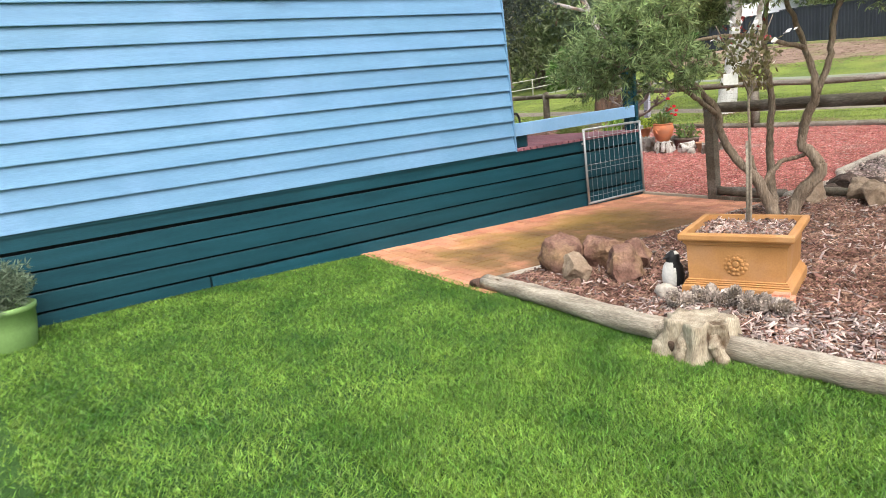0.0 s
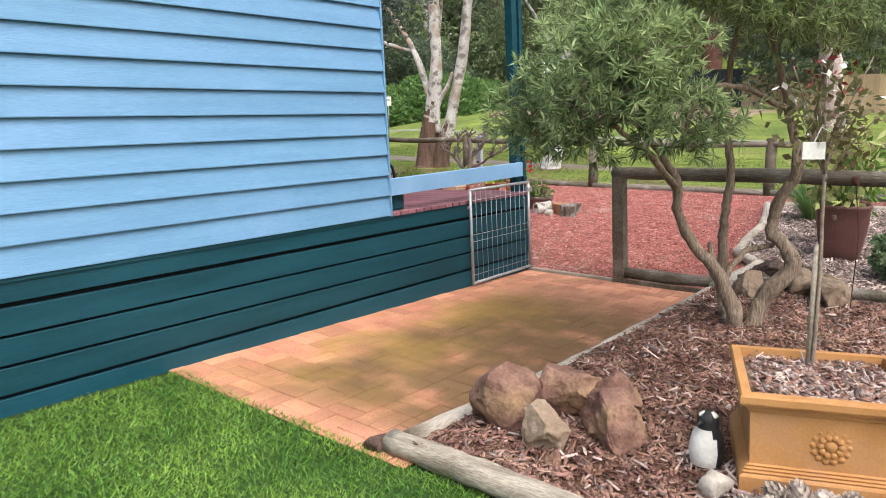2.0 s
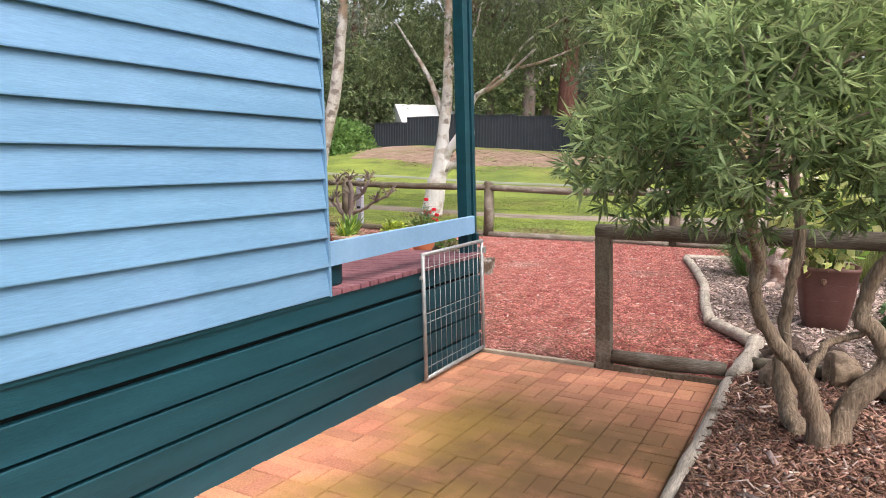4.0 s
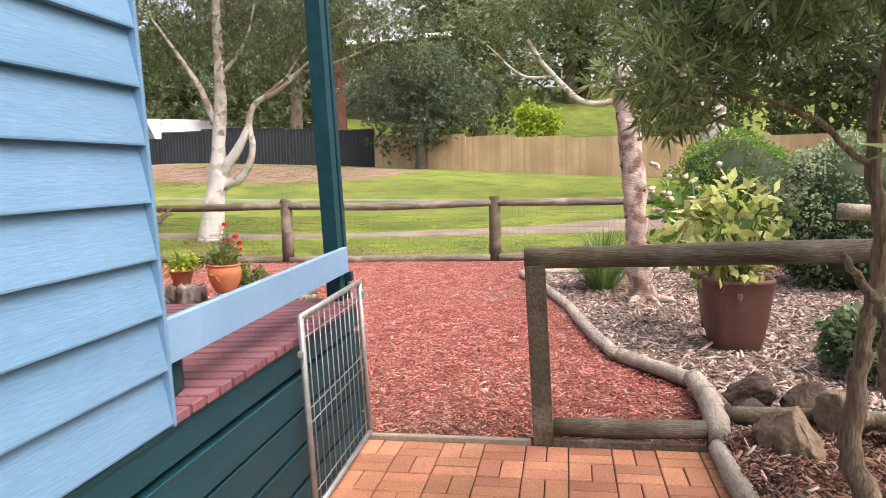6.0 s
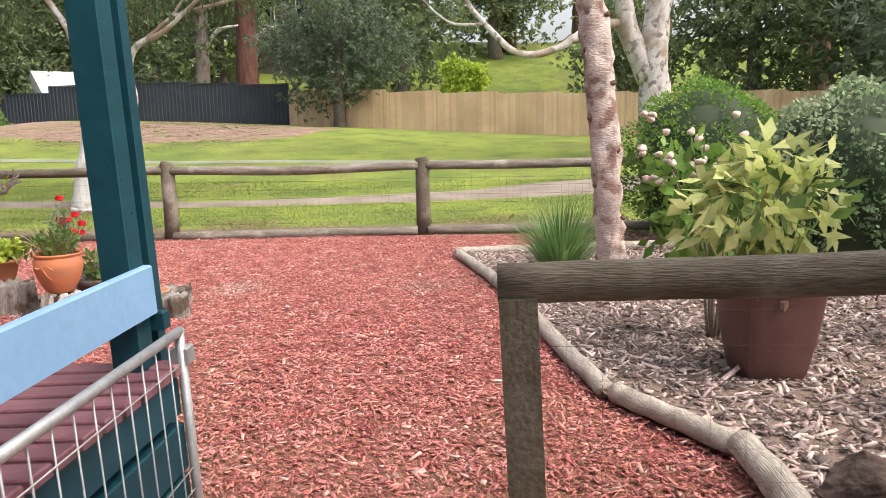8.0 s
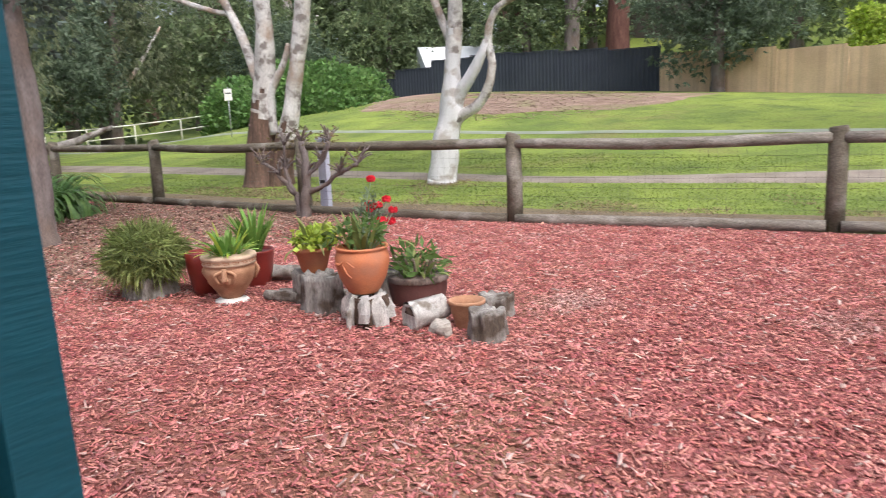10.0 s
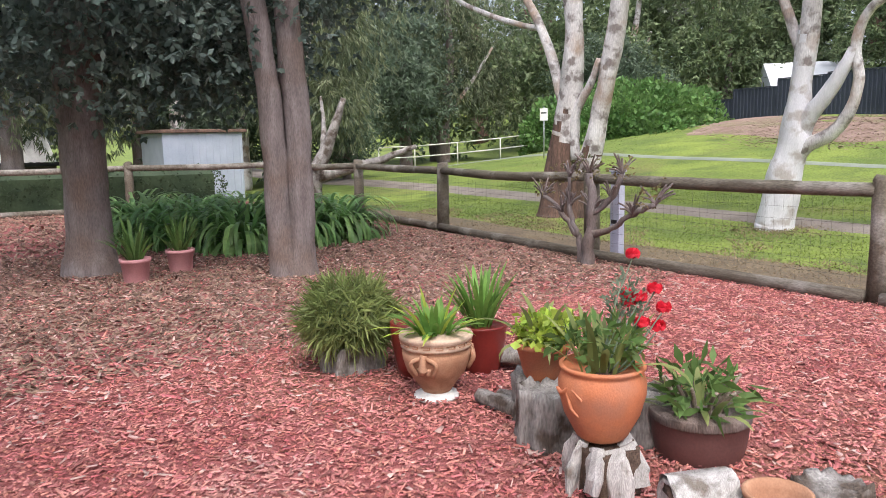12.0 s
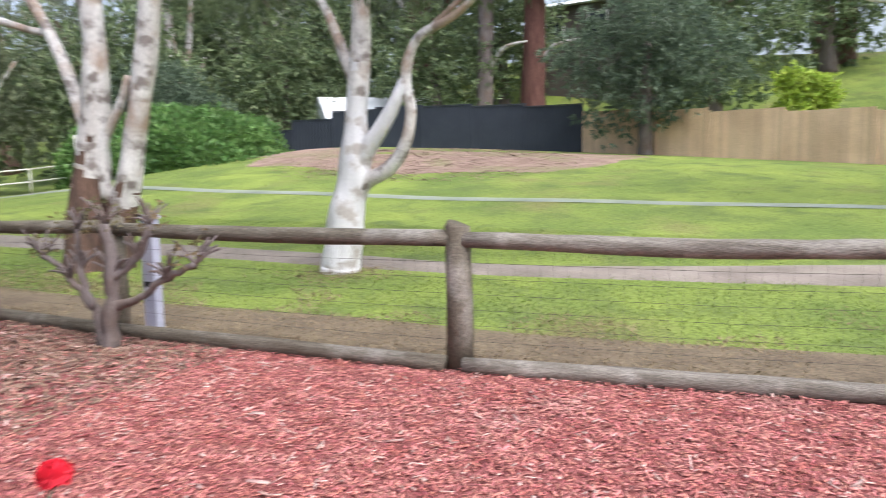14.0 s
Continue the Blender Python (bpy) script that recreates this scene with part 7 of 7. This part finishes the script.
sign = thing("park_sign", "small white park notice on a thin pole", "sign", (-19.4, 18.9, hill(-19.4, 18.9)), 40)
part("pole", data("pole", *tube([(0, 0, -0.1), (0, 0, 1.7)], 0.02, 8), M["galv"], True), sign)
part("board", data("board", *box(-0.13, 0.13, -0.035, -0.02, 1.25, 1.65, 0.01), M["white"]), sign)
part("bars", data("bars", *box(-0.09, 0.09, -0.041, -0.037, 1.48, 1.52), M["black"]), sign, "dark printed bars")

br = thing("path_railing", "pale metal handrail beside the park path", "railing")
RAILPTS = [(-26.0, 25.0), (-27.2, 23.4), (-28.3, 21.8), (-29.4, 20.2), (-30.4, 18.9), (-30.4, 17.6), (-29.2, 17.0)]
for i, (x_, y_) in enumerate(RAILPTS):
    z_ = hill(x_, y_)
    part("post", data("post", *tube([(x_, y_, z_ - 0.1), (x_, y_, z_ + 1.05)], 0.03, 8), M["metal_rail"], True), br)
    if i:
        px, py = RAILPTS[i - 1]
        pz = hill(px, py)
        for h_ in (1.03, 0.55):
            part("bar", data("bar", *tube([(px, py, pz + h_), (x_, y_, z_ + h_)], 0.028, 8), M["metal_rail"], True), br)


def far_house(name, at, rz, w, d, h, ridge, label):
    hs_ = thing(name, label, "house", at, rz)
    part("wall", data("wall", *box(-w / 2, w / 2, -d / 2, d / 2, -3, h), M["house_wall"]), hs_)
    o = 0.5
    v = [(-w / 2 - o, -d / 2 - o, h), (w / 2 + o, -d / 2 - o, h), (w / 2 + o, d / 2 + o, h), (-w / 2 - o, d / 2 + o, h), (-w / 2 - o, 0, h + ridge), (w / 2 + o, 0, h + ridge)]
    part("roof", data("roof", v, [(0, 1, 5, 4), (2, 3, 4, 5), (0, 4, 3), (1, 2, 5), (3, 2, 1, 0)], M["roof"]), hs_)
    for k in range(3):
        x_ = -w / 3 + k * w / 3
        win = part("window", data("window", *box(x_ - 0.6, x_ + 0.6, -d / 2 - 0.06, -d / 2 - 0.02, h - 1.7, h - 0.5), M["white"]), hs_)
        part("pane", data("pane", *box(x_ - 0.52, x_ + 0.52, -d / 2 - 0.075, -d / 2 - 0.065, h - 1.62, h - 0.58), M["glass"]), win)


far_house("far_house", (-20.6, 39.0, hill(-20.6, 39.0)), 40, 5.2, 5.2, 1.0, 1.4, "house with a pale metal roof behind the steel fence")
far_house("far_house", (-9.9, 49.5, hill(-9.9, 49.5)), -12, 8, 6, 4.3, 0.9, "dark house with a pale eave on the wooded hill")


# ---- loose ground cover ----
def scatter(n, x0, x1, y0, y1):
    return np.stack([rng.uniform(x0, x1, n), rng.uniform(y0, y1, n)], 1)


def outside_bed(xy):
    ex = np.interp(xy[:, 1], [p[1] for p in EDGE], [p[0] for p in EDGE])
    return xy[(xy[:, 0] < ex - 0.03) | (xy[:, 1] > 6.75)]


near_yard = outside_bed(scatter(130000, -5.5, 2.2, 0.06, 8.4))
far_yard = scatter(46000, -12, -5.5, 0.5, 8.4)
far2 = np.concatenate([scatter(7000, -19, -12, 0.5, 8.0), scatter(3000, 2.2, 8, 6.9, 8.4)])
single("bark_chips", chips("bark_chips", near_yard, np.zeros(len(near_yard)), 0.027, 0.0125, 0.003, M["chip"], 0.22), "loose red bark chips covering the yard", "bark", kind="stuff")
brown = rng.uniform(0, 1, len(far_yard)) < np.clip((-far_yard[:, 0] - 4.6) / 2.2, 0.1, 0.88)
single("bark_chips", chips("bark_chips", far_yard[~brown], np.zeros((~brown).sum()), 0.042, 0.018, 0.004, M["chip"], 0.25), "loose red bark chips covering the yard", "bark", kind="stuff")
single("leaf_litter", chips("leaf_litter", far_yard[brown], np.zeros(brown.sum()), 0.05, 0.02, 0.004, M["litter"]), "brown leaf litter under the trees", "leaf litter", kind="stuff")
single("bark_chips", chips("bark_chips", far2, np.zeros(len(far2)), 0.07, 0.03, 0.008, M["litter"]), "brown bark and leaf litter at the far end of the yard", "bark", kind="stuff")
pxy_ = outside_bed(scatter(3200, -5.5, 2.2, 0.06, 8.4))
single("pale_bark_chips", chips("pale_bark_chips", pxy_, np.full(len(pxy_), 0.012), 0.034, 0.015, 0.003, M["pale_chip"], 0.2), "scattered pale bark chips among the red", "bark", kind="stuff")
litter_ = scatter(3200, -12, -4.8, 1.0, 8.0)
single("fallen_leaves", chips("fallen_leaves", litter_, np.full(len(litter_), 0.014), 0.03, 0.016, 0.003, M["pale_chip"], 0.25), "pale fallen leaves under the trees", "leaf litter", kind="stuff")
bed_xy = scatter(52000, 2.0, 6.5, -4.1, 0.1)
single("mulch_chips", chips("mulch_chips", bed_xy, np.full(len(bed_xy), PZ), 0.034, 0.011, 0.004, M["mulch"]), "loose brown wood chips in the bed", "mulch", kind="stuff")
pale = np.concatenate([scatter(2600, 3.2, 6.5, -4.1, -3.4), scatter(2600, 2.05, 6.5, -4.0, 0.0)])
single("pale_chips", chips("pale_chips", pale, np.full(len(pale), PZ + 0.010), 0.045, 0.012, 0.004, M["grey_chip"]), "bleached wood chips along the log", "mulch", kind="stuff")
gxy = scatter(24000, 0.6, 6.0, 0.1, 6.7)
gxy = gxy[gxy[:, 0] > np.interp(gxy[:, 1], [p[1] for p in EDGE], [p[0] for p in EDGE]) + 0.03]
single("grey_chips", chips("grey_chips", gxy, np.full(len(gxy), 0.05), 0.05, 0.018, 0.005, M["grey_chip"]), "greyed wood chips in the raised bed", "mulch", kind="stuff")


def blades(name, xy, z, h, w, material, lean=0.6):
    n = len(xy)
    a = rng.uniform(0, 2 * math.pi, n)
    hh = h * rng.uniform(0.6, 1.3, n)
    b = np.concatenate([xy, z[:, None]], 1)
    s = np.stack([np.cos(a), np.sin(a), np.zeros(n)], 1) * w * 0.5
    k = rng.normal(0, lean, (n, 2)) * hh[:, None]
    t = b + np.concatenate([k, hh[:, None]], 1)
    return bulk(name, np.stack([b - s, b + s, t], 1).reshape(-1, 3), 3, [(0, 1, 2)], material)


turf = np.concatenate([scatter(150000, 0.1, 6.2, -7.4, -4.12), scatter(60000, 3.0, 6.5, -6.2, -4.12), scatter(40000, 0.1, 9, -10, -7.4)])
single("turf_blades", blades("turf_blades", turf, lift(turf[:, 0], turf[:, 1]), 0.026, 0.008, M["turf"], 0.9), "short blades of artificial turf", "grass", kind="stuff")
pxy = np.concatenate([scatter(90000, -16, 8, 9.0, 16), scatter(30000, -25, 15, 14, 26)])
trk = np.abs(pxy[:, 1] - np.interp(pxy[:, 0], [-30, -18, -9, -4.5, 0, 2.8, 9, 20], [14.4, 13.4, 13.1, 12.9, 13.7, 14.7, 17.6, 25])) > 0.35 + 0.5 * rng.uniform(0, 1, len(pxy)) + 0.3 * (pxy[:, 0] > -1)
pxy = pxy[(pxy[:, 1] > 9.0 + 1.7 * rng.uniform(0, 1, len(pxy)) ** 1.3) & trk & (np.abs(pxy[:, 1] - 19.25) > 0.35)]
single("park_grass_blades", blades("park_grass_blades", pxy, np.array([hill(*p) for p in pxy]), 0.03, 0.012, M["blade"], 0.9), "short mown park grass", "grass", kind="stuff")

dxy = np.concatenate([np.stack([rng.uniform(-16, 8, 26000), 8.6 + 2.4 * rng.uniform(0, 1, 26000) ** 1.6], 1), scatter(9000, -16, 6, 10, 17)])
foot = np.concatenate([rng.normal((-6.9, 12.05), (0.42, 0.38), (900, 2)), rng.normal((-9.7, 10.45), (0.5, 0.4), (900, 2))])
patchy = np.array([noise.noise(Vector((p[0] * 0.8, p[1] * 0.8, 4.0))) for p in dxy]) + 0.25 * (10.2 - dxy[:, 1]) > 0.0
dxy = np.concatenate([dxy[patchy], foot])
single("dry_grass_blades", blades("dry_grass_blades", dxy, np.array([hill(*p) for p in dxy]) + 0.02, 0.03, 0.02, M["drybl"], 1.6), "dry brown grass and litter along the park fence", "grass", kind="stuff")
sxy = scatter(8000, -18, -5.5, 20.5, 31.5)
sxy = sxy[((sxy[:, 0] + 11.6) / 5.0) ** 2 + ((sxy[:, 1] - 26) / 4.9) ** 2 < rng.uniform(0.7, 1.25, len(sxy))]
single("slope_litter", chips("slope_litter", sxy, np.array([hill(*p) for p in sxy]) + 0.0, 0.09, 0.045, 0.003, M["slope_chip"], 0.12), "coarse brown litter on the bare slope", "leaf litter", kind="stuff")

# ---- brick paving: basket weave pairs ----
base_me = bed_sheet("pavement", 0.03, 1.94, -4.12, 0.0, -0.003, M["joint"], 0.2, 0.0, 0.06)
for v_ in base_me.vertices:
    v_.co.z += lift(v_.co.x, v_.co.y)
paving = tagged(new("pavement", base_me), "terracotta brick path laid in basket weave with moss stains", "paving", "", "structure")
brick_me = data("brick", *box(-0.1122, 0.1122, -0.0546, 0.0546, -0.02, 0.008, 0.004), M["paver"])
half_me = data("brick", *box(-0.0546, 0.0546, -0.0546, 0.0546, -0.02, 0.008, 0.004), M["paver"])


def brick(x, y, turn, me=brick_me):
    b = new("brick", me)
    b.parent = paving
    lean_x, lean_y = math.degrees(-0.0158 * (1 - x / 1.9)), math.degrees(0.0158 * -y / 1.9)
    b.matrix_local = Matrix.Translation((x, y, lift(x, y) + R.uniform(-0.002, 0.002))) @ pose(0, 0, 0, lean_x + R.uniform(-0.4, 0.4), lean_y + R.uniform(-0.4, 0.4), 0) @ pose(0, 0, 0, 0, 0, turn + R.uniform(-0.5, 0.5))


P = 0.231
for j in range(18):
    yc = -0.12 - P * j
    for i in range(8):
        xc = 0.15 + P * i
        if (i + j) % 2:
            brick(xc, yc - P / 4, 0), brick(xc, yc + P / 4, 0)
        else:
            brick(xc - P / 4, yc, 90), brick(xc + P / 4, yc, 90)
    brick(0.15 + P * 7.75, yc - P / 4, 0, half_me)
    brick(0.15 + P * 7.75, yc + P / 4, 0, half_me)

# ---- lie of the land: the garden falls gently towards the east, the house stands plumb ----
SLOPE = Matrix.Rotation(radians(2.4), 4, "Y")
PLUMB = ("camera", "sun", "wall_north", "trim", "wall_base", "deck", "porch_rail", "porch_post", "wall_end", "roof", "porch_roof", "roof_beam", "watering_can", "gate", "wall_plaque")
for ob in list(scene.objects):
    if ob.parent is None and ob.name.split(".")[0] not in PLUMB:
        ob.matrix_basis = SLOPE @ ob.matrix_basis
